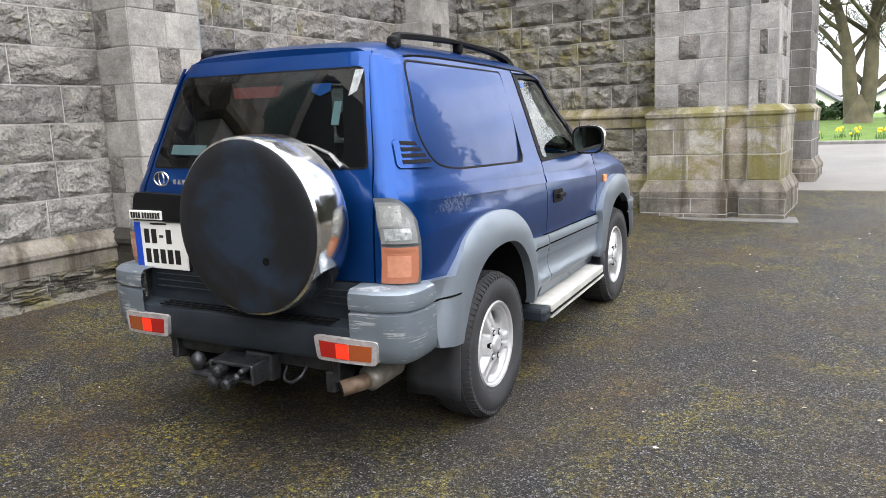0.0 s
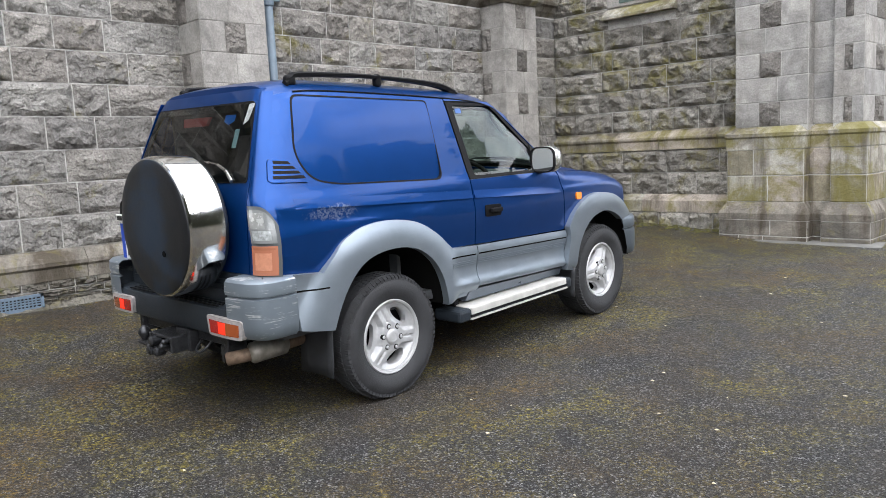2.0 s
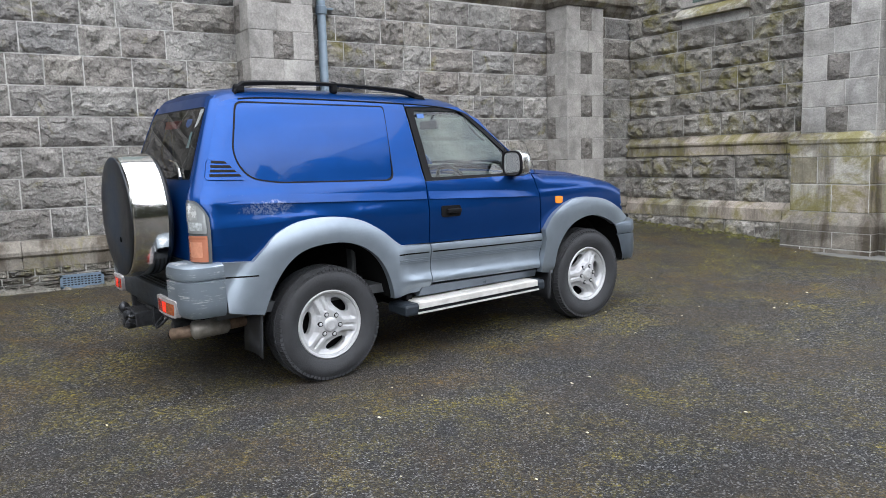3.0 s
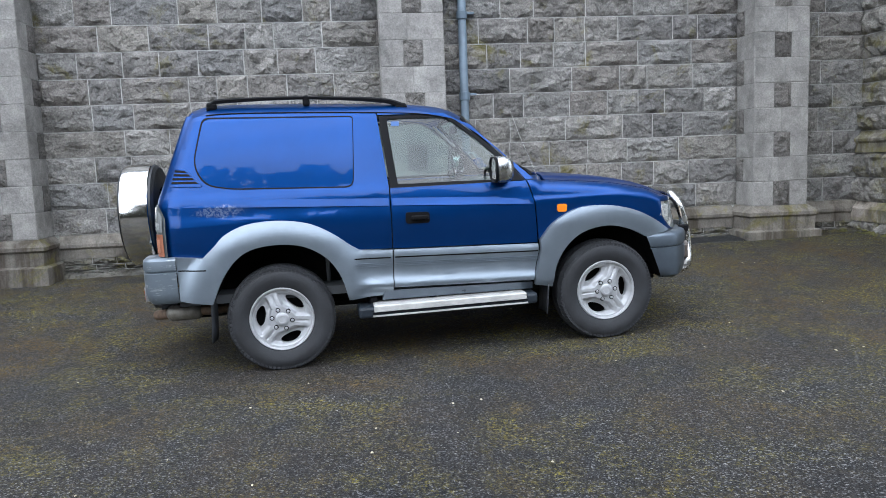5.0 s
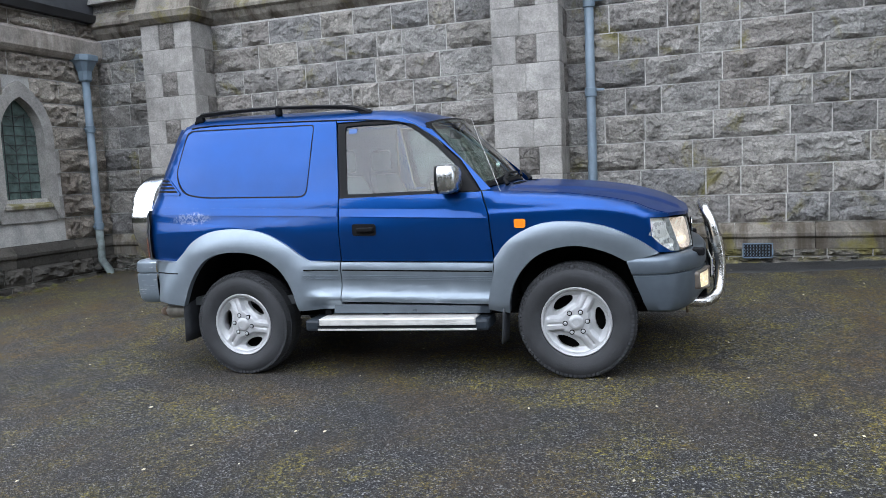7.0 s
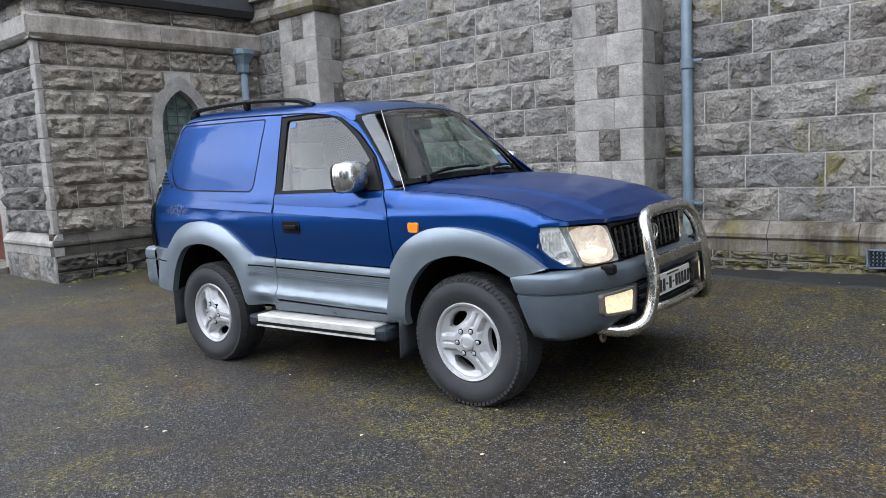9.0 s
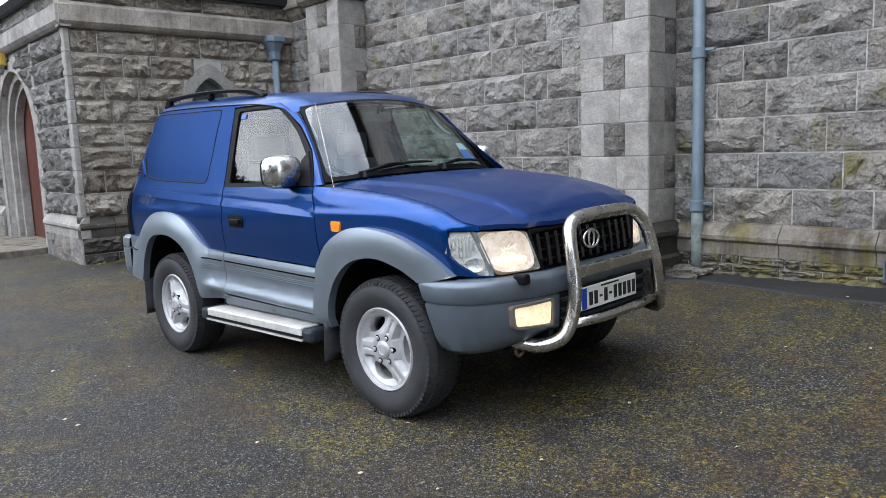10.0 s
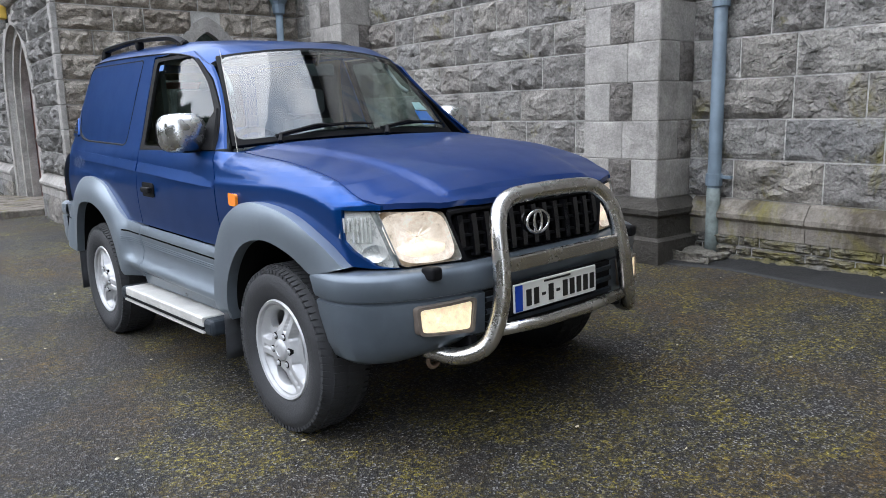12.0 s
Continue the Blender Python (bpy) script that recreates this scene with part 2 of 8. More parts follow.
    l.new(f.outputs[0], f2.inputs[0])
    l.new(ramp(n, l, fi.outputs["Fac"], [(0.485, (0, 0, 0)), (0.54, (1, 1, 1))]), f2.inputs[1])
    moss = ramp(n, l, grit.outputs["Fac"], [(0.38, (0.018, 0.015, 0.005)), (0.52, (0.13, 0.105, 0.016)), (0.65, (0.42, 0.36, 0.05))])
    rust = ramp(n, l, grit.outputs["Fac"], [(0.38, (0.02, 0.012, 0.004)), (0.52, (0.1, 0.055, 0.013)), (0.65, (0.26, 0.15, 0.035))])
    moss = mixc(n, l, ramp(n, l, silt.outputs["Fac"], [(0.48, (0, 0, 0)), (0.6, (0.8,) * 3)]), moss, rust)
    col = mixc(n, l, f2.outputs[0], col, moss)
    l.new(col, b.inputs["Base Color"])
    l.new(ramp(n, l, big.outputs["Fac"], [(0.3, (0.55,) * 3), (0.7, (0.75,) * 3)]), b.inputs["Roughness"])
    b.inputs["Specular IOR Level"].default_value = 0.32
    p = add_bump(n, l, b, vo.outputs["Distance"], 1.0, 0.008)
    add_bump(n, l, b, grit.outputs["Fac"], 0.5, 0.012, p)
    return m


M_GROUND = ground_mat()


# ---------------------------------------------------------------- mesh helpers
def link(name, bm, material, parent=None, label="", smooth=False):
    me = bpy.data.meshes.new(name)
    bm.to_mesh(me)
    bm.free()
    return place(name, me, material, parent, label, smooth)


def place(name, me, material, parent=None, label="", smooth=False, m=None):
    if material is not None and not me.materials:
        me.materials.append(material)
    if smooth:
        me.polygons.foreach_set("use_smooth", [True] * len(me.polygons))
    ob = new(name, me)
    if parent is not None:
        ob.parent = parent
    if m is not None:
        ob.matrix_basis = m
    if label:
        ob["label"] = label
    return ob


part = link


def box_bm(x0, x1, y0, y1, z0, z1, bev=0.0, seg=1, bm=None):
    bm = bm or bmesh.new()
    r = bmesh.ops.create_cube(bm, size=1.0)
    for v in r["verts"]:
        v.co = Vector((x0 + (v.co.x + 0.5) * (x1 - x0), y0 + (v.co.y + 0.5) * (y1 - y0), z0 + (v.co.z + 0.5) * (z1 - z0)))
    if bev:
        bmesh.ops.bevel(bm, geom=list({e for v in r["verts"] for e in v.link_edges}), offset=bev, segments=seg, affect="EDGES", profile=0.5)
    return bm


def prism_bm(poly, a, b, bm=None):
    """A profile [(d, z)] drawn out from the plan point a to b; d is measured to the outward side (left of b - a turned to the right)."""
    bm = bm or bmesh.new()
    a, b = Vector((*a, 0)), Vector((*b, 0))
    u = (b - a).normalized()
    nrm = Vector((-u.y, u.x, 0))
    rings = [[bm.verts.new(p + nrm * d + Vector((0, 0, z))) for d, z in poly] for p in (a, b)]
    k = len(poly)
    for i in range(k):
        bm.faces.new((rings[0][i], rings[1][i], rings[1][(i + 1) % k], rings[0][(i + 1) % k]))
    bm.faces.new(rings[0])
    bm.faces.new(rings[1][::-1])
    bmesh.ops.recalc_face_normals(bm, faces=bm.faces)
    return bm


def stack_bm(x0, x1, y0, y1, rings):
    """Rectangular rings [(z, out)] stacked into one closed body: a battered or splayed pier."""
    bm = bmesh.new()
    rows = [[bm.verts.new((x, y, z)) for x, y in ((x0 - o, y0 - o), (x1 + o, y0 - o), (x1 + o, y1 + o), (x0 - o, y1 + o))] for z, o in rings]
    for lo, hi in zip(rows, rows[1:]):
        for i in range(4):
            bm.faces.new((lo[i], lo[(i + 1) % 4], hi[(i + 1) % 4], hi[i]))
    bm.faces.new(rows[0][::-1])
    bm.faces.new(rows[-1])
    return bm


rng = random.Random(11)


def rock_variant(nx, nz, bulge, seed):
    """One rock-faced stone, one unit long and high, its depth in metres: sharp drafted edges, a broken face."""
    r = random.Random(seed)
    bm = bmesh.new()
    off = Vector((r.uniform(0, 50), r.uniform(0, 50), r.uniform(0, 50)))
    g = []
    for j in range(nz + 1):
        row = []
        for i in range(nx + 1):
            x, z = i / nx, j / nz
            edge = i in (0, nx) or j in (0, nz)
            d = 0.006
            if not edge:
                q = noise.noise(Vector((x * 3.2, z * 1.9, 0)) + off) * 0.9 + noise.noise(Vector((x * 7, z * 4, 3)) + off) * 0.5
                q = 0.62 + q
                q = 0.3 * math.floor(q / 0.3) + 0.1 * (q % 0.3) / 0.3 + 0.12 * (z - 0.5)
                d = bulge * max(0.15, q + 0.1)
                x += r.uniform(-0.3, 0.3) / nx
                z += r.uniform(-0.3, 0.3) / nz
            row.append(bm.verts.new((x, d, z)))
        g.append(row)
    for j in range(nz):
        for i in range(nx):
            bm.faces.new((g[j][i + 1], g[j][i], g[j + 1][i], g[j + 1][i + 1]))
    rim = g[0] + [row[-1] for row in g[1:]] + g[-1][-2::-1] + [row[0] for row in g[-2:0:-1]]
    back = [bm.verts.new((v.co.x, -0.03, v.co.z)) for v in rim]
    for i in range(len(rim)):
        k = (i + 1) % len(rim)
        bm.faces.new((rim[i], rim[k], back[k], back[i]))
    bmesh.ops.triangulate(bm, faces=bm.faces[:])
    me = bpy.data.meshes.new("stone")
    bm.to_mesh(me)
    bm.free()
    return me


def ashlar_variant(d, seed):
    """One dressed stone, one unit long and high: a flat face with small worn arrises."""
    r = random.Random(seed)
    bm = bmesh.new()
    c = 0.012
    f = [bm.verts.new((x, d + r.uniform(-0.0015, 0.0015), z)) for x, z in ((c, 2 * c), (1 - c, 2 * c), (1 - c, 1 - 2 * c), (c, 1 - 2 * c))]
    e = [bm.verts.new((x, d - 0.003, z)) for x, z in ((0, 0), (1, 0), (1, 1), (0, 1))]
    k = [bm.verts.new((x, -0.03, z)) for x, z in ((0, 0), (1, 0), (1, 1), (0, 1))]
    bm.faces.new(f[::-1])
    for i in range(4):
        j = (i + 1) % 4
        bm.faces.new((f[j], f[i], e[i], e[j])[::-1])
        bm.faces.new((e[j], e[i], k[i], k[j])[::-1])
    bmesh.ops.recalc_face_normals(bm, faces=bm.faces)
    me = bpy.data.meshes.new("ashlar")
    bm.to_mesh(me)
    bm.free()
    return me


VARIANTS = {}


def variants(material, kind):
    key = (material.name, kind)
    if key not in VARIANTS:
        if kind == "rock":
            made = [rock_variant(10, 6, (0.03 if material.name in ("rock_faced_limestone", "stained_base_rubble") else 0.062) + 0.014 * (s % 3), 100 + s) for s in range(16)]
        elif kind == "dark":
            made = [rock_variant(4, 5, 0.028, 300 + s) for s in range(5)]
        else:
            made = [ashlar_variant(0.005, 500 + s) for s in range(6)]
        for me in made:
            me.materials.append(material)
        VARIANTS[key] = made
    return VARIANTS[key]


def piece(name, parent, a, b, u0, u1, z0, z1, material, kind, joint=0.014):
    """One stone between u0 and u1 along the plan line a to b (outward to the left) and z0 to z1."""
    a, b = Vector((*a, 0)), Vector((*b, 0))
    u = (b - a).normalized()
    nrm = Vector((-u.y, u.x, 0))
    p = a + u * (u0 + joint / 2) + Vector((0, 0, z0 + joint / 2))
    x, z = u * (u1 - u0 - joint), Vector((0, 0, z1 - z0 - joint))
    m = Matrix(((x.x, nrm.x, 0, p.x), (x.y, nrm.y, 0, p.y), (0, 0, z.z, p.z), (0, 0, 0, 1)))
    return place(name, rng.choice(variants(material, kind)), None, parent, m=m)


def courses(parent, a, b, z_rows, material, kind="rock", holes=(), lens=(0.32, 0.8), name="stone"):
    """Coursed stonework along a to b; holes (u0, u1, z0, z1) stay open."""
    length = (Vector(b) - Vector(a)).length
    for z0, z1 in zip(z_rows, z_rows[1:]):
        free = [(0.0, length)]
        for h0, h1, g0, g1 in holes:
            if g0 < z1 - 0.02 and g1 > z0 + 0.02:
                free = [s for f0, f1 in free for s in ((f0, min(f1, h0)), (max(f0, h1), f1)) if s[1] - s[0] > 0.04]
        for f0, f1 in free:
            cuts, x = [f0], f0 + rng.uniform(*lens)
            while x < f1 - lens[0] * 0.75:
                cuts.append(x)
                x += rng.uniform(*lens)
            cuts.append(f1)
            for c0, c1 in zip(cuts, cuts[1:]):
                piece(name, parent, a, b, c0, c1, z0, z1, material, kind)


def rows_of(z0, z1, h=0.306):
    k = max(1, round((z1 - z0) / h))
    return [z0 + (z1 - z0) * i / k for i in range(k + 1)]


# ---------------------------------------------------------------- ground
def ground_z(x, y):
    """Asphalt that dips gently at the car's rear wheels and rises to the walls."""
    s = max(0.0, min(1.0, (-1.9 - x) / 3.4))
    z = 0.0215 * (y - 3.35) if y > 3.35 else -0.012 * (y - 3.35)
    z = min(z, 0.42)
    north = max(0.0, min(1.0, (y + 3.0) / 4.0))
    return z + 0.02 + 0.17 * s * (0.45 + 0.55 * north) + (max(0.0, y - 24.2) * 0.055 if 24.2 < y < 34 else (0.54 if y >= 34 else 0.0)) * max(0.0, min(1.0, (y - 23) / 2))


def axis(spans):
    out = []
    for a, b, step in spans:
        k = round((b - a) / step)
        out += [a + (b - a) * i / k for i in range(k)]
    return out + [spans[-1][1]]


def sheet(name, xs, ys, zf, material):
    vs = [(x, y, zf(x, y)) for y in ys for x in xs]
    w = len(xs)
    fs = [(j * w + i, j * w + i + 1, (j + 1) * w + i + 1, (j + 1) * w + i) for j in range(len(ys) - 1) for i in range(w - 1)]
    me = bpy.data.meshes.new(name)
    me.from_pydata(vs, [], fs)
    return place(name, me, material, smooth=True)


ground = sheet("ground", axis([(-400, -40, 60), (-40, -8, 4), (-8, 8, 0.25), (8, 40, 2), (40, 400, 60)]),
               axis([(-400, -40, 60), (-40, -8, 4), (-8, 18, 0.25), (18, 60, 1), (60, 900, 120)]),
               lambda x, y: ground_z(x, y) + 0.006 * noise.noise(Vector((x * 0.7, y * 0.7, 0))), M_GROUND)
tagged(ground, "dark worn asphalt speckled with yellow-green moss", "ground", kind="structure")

drive = sheet("road", axis([(-30, -2, 2.0), (-2, 4, 0.5), (4, 40, 2.0)]), axis([(12.9, 24.1, 0.4)]),
              lambda x, y: ground_z(x, y) + (0.016 if y > 12.95 + 0.25 * noise.noise(Vector((x * 0.9, 3, 0))) else -0.02) + 0.006 * noise.noise(Vector((x * 0.7, y * 0.7, 0))),
              simple("pale_worn_tarmac", (0.19, 0.182, 0.172), 0.9, bump=0.5, bscale=90, vary=0.2, vscale=0.8))
tagged(drive, "pale dry worn tarmac drive beyond the church", "drive", kind="structure")

# ---------------------------------------------------------------- church: nave wall with buttresses
WX, TY, PY, PX = -5.62, 10.6, -1.75, -2.33   # nave wall, transept wall, porch north wall, porch west wall
HIGH = 8.2
M_PIPE = simple("blue_grey_iron_paint", (0.16, 0.21, 0.26), 0.45, vary=0.2, bump=0.15)
M_PIPEFOOT = simple("lichened_pipe_paint", (0.16, 0.19, 0.185), 0.65, vary=0.5, vscale=11, bump=0.3)
M_SLATE = simple("roof_slate", (0.06, 0.062, 0.07), 0.6, bump=0.4, bscale=14, vary=0.3)
M_IRON = simple("black_gutter_iron", (0.018, 0.018, 0.02), 0.5, vary=0.3)
M_LEAD = simple("lead_came", (0.05, 0.055, 0.055), 0.55)
M_LEADGLASS = simple("old_green_leaded_glass", (0.085, 0.12, 0.11), 0.16, spec=0.6, vary=0.5, vscale=9, bump=0.25, bscale=22)

wall_nave = link("wall_nave", box_bm(WX - 0.8, WX, PY, TY, -0.4, HIGH), M_MORTAR)
tagged(wall_nave, "tall church wall of coursed grey rock-faced limestone", "wall", kind="structure")
# buttresses take up these stretches of y
BUT = [(-0.55, 0.24), (4.25, 5.0), (8.86, 9.57)]
Z0 = 0.72
nave_rows = [Z0 + 0.306 * i for i in range(10)]
holes_n = [(TY - y1, TY - y0, 0, 4.2) for y0, y1 in BUT]
courses(wall_nave, (WX, TY), (WX, PY), nave_rows, M_ROCK, holes=holes_n)
courses(wall_nave, (WX, TY), (WX, PY), [3.86, 4.17, 4.48], M_ROCK, holes=holes_n, lens=(0.5, 1.1))
# splayed plinth of long dressed stones over a rough base course
PLINTH = [(-0.05, Z0), (0.0, Z0), (0.035, Z0 - 0.02), (0.1, 0.61), (0.1, 0.575), (0.075, 0.55), (0.075, 0.44), (-0.05, 0.44)]


def plinth_run(parent, a, b, profile, material, name="plinth_stone", lens=(0.7, 1.3)):
    a, b = Vector(a), Vector(b)
    u, length = (b - a).normalized(), (b - a).length
    x = 0.0
    while x < length - 0.05:
        e = min(length, x + rng.uniform(*lens))
        if length - e < 0.3:
            e = length
        link(name, prism_bm(profile, a + u * (x + 0.003), a + u * (e - 0.003)), material, parent)
        x = e


for y1, y0 in ((TY, 9.64), (8.79, 5.07), (4.18, 0.31), (-0.62, PY)):
    plinth_run(wall_nave, (WX, y1), (WX, y0), PLINTH, M_PLINTH)
    courses(wall_nave, (WX + 0.06, y1), (WX + 0.06, y0), [0.0, 0.12, 0.22, 0.29, 0.36, 0.445], M_RUBBLE, "rock", lens=(0.12, 0.42), name="base_stone")
    link("base_core", box_bm(WX, WX + 0.055, y0, y1, -0.2, 0.44), M_MORTAR, wall_nave)
# string course under the windows
STRING = [(-0.05, 3.86), (0.0, 3.86), (0.13, 3.7), (0.13, 3.66), (0.09, 3.63), (0.06, 3.56), (0.0, 3.49), (-0.05, 3.49)]
for y1, y0 in ((TY, 9.57), (8.86, 5.0), (4.25, 0.24), (-0.55, PY)):
    plinth_run(wall_nave, (WX, y1), (WX, y0), STRING, M_PLINTH, "string_course_stone")


def buttress(y0, y1, stain, front=-5.18):
    core = link("buttress", box_bm(WX - 0.05, front, y0, y1, -0.2, 3.5), M_ASHLAR)
    tagged(core, "pale dressed limestone buttress with dark rock-faced insets", "buttress", "buttresses along the church wall", "structure")
    w = y1 - y0
    zr = [Z0 + 0.306 * i for i in range(10)]
    zr[-1] = 3.5
    d = front - WX
    for i, (z0, z1) in enumerate(zip(zr, zr[1:])):
        f, bk = ((front, y1), (front, y0)), None
        if i % 2 == 0:
            for u0, u1, mm, kk in ((0, w * 0.33, M_ASHLAR, "ash"), (w * 0.33, w * 0.64, M_DARK, "dark"), (w * 0.64, w, M_ASHLAR, "ash")):
                piece("ashlar" if kk == "ash" else "inset_stone", core, *f, u0, u1, z0, z1, mm, kk, 0.005)
        else:
            c = w * rng.uniform(0.4, 0.62)
            for u0, u1 in ((0, c), (c, w)):
                piece("ashlar", core, *f, u0, u1, z0, z1, M_ASHLAR, "ash", 0.005)
        for a, b in (((front, y0), (WX, y0)), ((WX, y1), (front, y1))):
            near = a[0] == front
            if i % 2 == 1:
                cut = d * 0.58
                spans = ((0, cut, M_ASHLAR, "ash"), (cut, d, M_DARK, "dark")) if near else ((0, d - cut, M_DARK, "dark"), (d - cut, d, M_ASHLAR, "ash"))
            else:
                spans = ((0, d, M_ASHLAR, "ash"),)
            for u0, u1, mm, kk in spans:
                piece("ashlar" if kk == "ash" else "inset_stone", core, a, b, u0, u1, z0, z1, mm, kk, 0.005)
    link("plinth", stack_bm(WX + 0.02, front, y0, y1, [(-0.2, 0.13), (0.4, 0.13), (0.42, 0.075), (0.575, 0.075), (0.6, 0.1), (0.64, 0.1), (Z0, 0.012)]), stain, core, "stained splayed plinth")
    link("cap", stack_bm(WX + 0.02, front, y0, y1, [(3.5, 0.03), (3.56, 0.09), (3.64, 0.1), (3.66, 0.07)]), M_PLINTH, core, "dark weathered moulded cap")
    link("weathering", prism_bm([(0, 3.66), (front - WX + 0.06, 3.66), (front - WX - 0.14, 4.1), (0, 4.15)], (WX, y1 + 0.04), (WX, y0 - 0.04)), M_PLINTH, core, "sloping weathered coping stone")
    up = link("upper_shaft", box_bm(WX - 0.05, front - 0.16, y0 + 0.06, y1 - 0.06, 4.05, 6.2), M_ASHLAR, core)
    return core


for y0, y1 in BUT:
    buttress(y0, y1, M_DAMP if y0 == 4.25 else M_PLINTH)
# nave windows above the string course
for yc in (-1.15, 2.25, 6.9):
    hw = 0.42 if yc < 0 else 1.2
    win = new("window_nave")
    tagged(win, "tall leaded church window with pale stone surround", "window", kind="structure")
    link("window_frame", box_bm(WX - 0.02, WX + 0.05, yc - hw - 0.16, yc + hw + 0.16, 4.02, 6.4, 0.01), M_ASHLAR, win)
    link("window_sill", prism_bm([(0, 3.98), (0.1, 3.98), (0.1, 4.0), (0.055, 4.1), (0, 4.1)], (WX, yc + hw + 0.2), (WX, yc - hw - 0.2)), M_ASHLAR, win)
    for k in range(3 if hw > 1 else 1):
        w3 = 2 * hw / (3 if hw > 1 else 1)
        link("pane", box_bm(WX + 0.052, WX + 0.056, yc - hw + k * w3 + 0.05, yc - hw + (k + 1) * w3 - 0.05, 4.12, 6.3), M_LEADGLASS, win)
# roof that closes the nave
nave_roof = link("roof_nave", prism_bm([(0.35, HIGH - 0.1), (0.35, HIGH), (-5.5, HIGH + 4.8), (-11, HIGH), (-11, HIGH - 0.1)], (WX, TY + 5), (WX, -14)), M_SLATE)
tagged(nave_roof, "steep grey slate church roof", "roof", kind="structure")
link("wall_nave_west", box_bm(WX - 0.8, WX - 0.002, -14, PY, -0.4, HIGH), M_MORTAR)["kind"] = "structure"

# ---------------------------------------------------------------- church: transept and its corner piers
wall_transept = link("wall_transept", box_bm(WX - 0.4, -1.3, TY, 15.5, -0.4, 10.0), M_MORTAR)
tagged(wall_transept, "mossy rock-faced limestone transept wall with splayed ledges", "wall", kind="structure")
ta, tb = (-1.6, TY), (WX, TY)
tu = lambda x: -1.6 - x
courses(wall_transept, ta, tb, [1.62 + 0.31 * i for i in range(9)], M_ROCK_MOSS, holes=[(tu(-3.5), tu(-4.6), 3.36, 6)])
courses(wall_transept, (-1.6, TY - 0.06), (WX, TY - 0.06), [0.69, 1.01, 1.34], M_ROCK_MOSS)
LEDGE_T = [(-0.02, 1.62), (0.0, 1.62), (0.12, 1.52), (0.12, 1.49), (0.09, 1.46), (0.09, 1.34), (-0.02, 1.34)]
LEDGE_B = [(-0.02, 0.71), (0.05, 0.71), (0.17, 0.61), (0.17, 0.45), (-0.02, 0.45)]
plinth_run(wall_transept, ta, tb, LEDGE_T, M_ASHLAR_MOSS)
plinth_run(wall_transept, ta, tb, LEDGE_B, M_ASHLAR_MOSS)
courses(wall_transept, (-1.6, TY - 0.15), (WX, TY - 0.15), [0.1, 0.45], M_ROCK_MOSS, lens=(0.3, 0.7), name="base_stone")
link("core", box_bm(WX, -1.6, TY - 0.055, TY, -0.2, 1.34), M_MORTAR, wall_transept)
link("core", box_bm(WX, -1.6, TY - 0.145, TY - 0.05, -0.2, 0.45), M_MORTAR, wall_transept)
wt = new("window_transept")
tagged(wt, "green leaded window over a mossy sloping stone sill", "window", kind="structure")
link("window_sill", prism_bm([(0, 3.3), (0.13, 3.3), (0.13, 3.34), (0.0, 3.46), (-0.1, 3.46)], (-3.46, TY), (-4.64, TY)), M_ASHLAR_MOSS, wt)
link("window_frame", box_bm(-4.62, -3.48, TY - 0.02, TY + 0.1, 3.46, 7.5, 0.02), M_ASHLAR, wt)
link("pane", box_bm(-4.4, -3.7, TY - 0.028, TY - 0.024, 3.52, 7.3), M_LEADGLASS, wt)


def pier(x0, x1, y0, y1, top, faces, inset=True, trim=(0.0, 0.0), shaft=M_ASHLAR_PIER):
    """A corner pier: splayed base, plinth and shaft, faced with dressed stones."""
    core = link("pier", box_bm(x0, x1, y0, y1, 1.5, top), M_MORTAR)
    tagged(core, "pale dressed limestone corner pier on a splayed mossy base", "pier", "piers at the transept corner", "structure")
    zr = rows_of(1.58, top)
    sides = {"front": ((x1, y0), (x0, y0)), "east": ((x1, y1), (x1, y0))}
    for s in faces:
        a, b = sides[s]
        w = (Vector(b) - Vector(a)).length
        for i, (z0, z1) in enumerate(zip(zr, zr[1:])):
            if i % 2 == 0 and inset:
                cut = [(0, w * 0.36, shaft, "ash"), (w * 0.36, w * 0.66, M_DARK, "dark"), (w * 0.66, w, shaft, "ash")]
            else:
                c = w * rng.uniform(0.38, 0.6)
                cut = [(0, c, shaft, "ash"), (c, w, shaft, "ash")] if w > 0.4 else [(0, w, shaft, "ash")]
            for u0, u1, mm, kk in cut:
                piece("ashlar" if kk == "ash" else "inset_stone", core, a, b, u0, u1, z0, z1, mm, kk, 0.009)
    # plinth and base in courses of dressed stones under splayed tops
    x0, x1 = x0 + trim[0], x1 - trim[1]
    link("plinth_core", stack_bm(x0, x1, y0, y1, [(-0.1, 0.15), (0.5, 0.15), (0.52, 0.075), (1.44, 0.075)]), M_MORTAR, core)
    link("plinth_top", stack_bm(x0, x1, y0, y1, [(1.3, 0.085), (1.44, 0.085), (1.46, 0.1), (1.5, 0.1), (1.58, 0.005)]), M_ASHLAR_MOSS, core)
    link("base_top", stack_bm(x0, x1, y0, y1, [(0.42, 0.155), (0.5, 0.155), (0.64, 0.08)]), M_PLINTH, core)
    for s in faces:
        for off, rows in ((0.077, (0.64, 0.97, 1.3)), (0.152, (-0.05, 0.22, 0.42))):
            a, b = (((x1 + off, y0 - off), (x0 - off, y0 - off)) if s == "front" else ((x1 + off, y1), (x1 + off, y0 - off)))
            courses(core, a, b, rows, M_PLINTH if off > 0.1 else (M_ASHLAR_MOSS if shaft is M_ASHLAR_PIER else shaft), "ash", lens=(0.3, 0.62), name="ashlar")
    return core


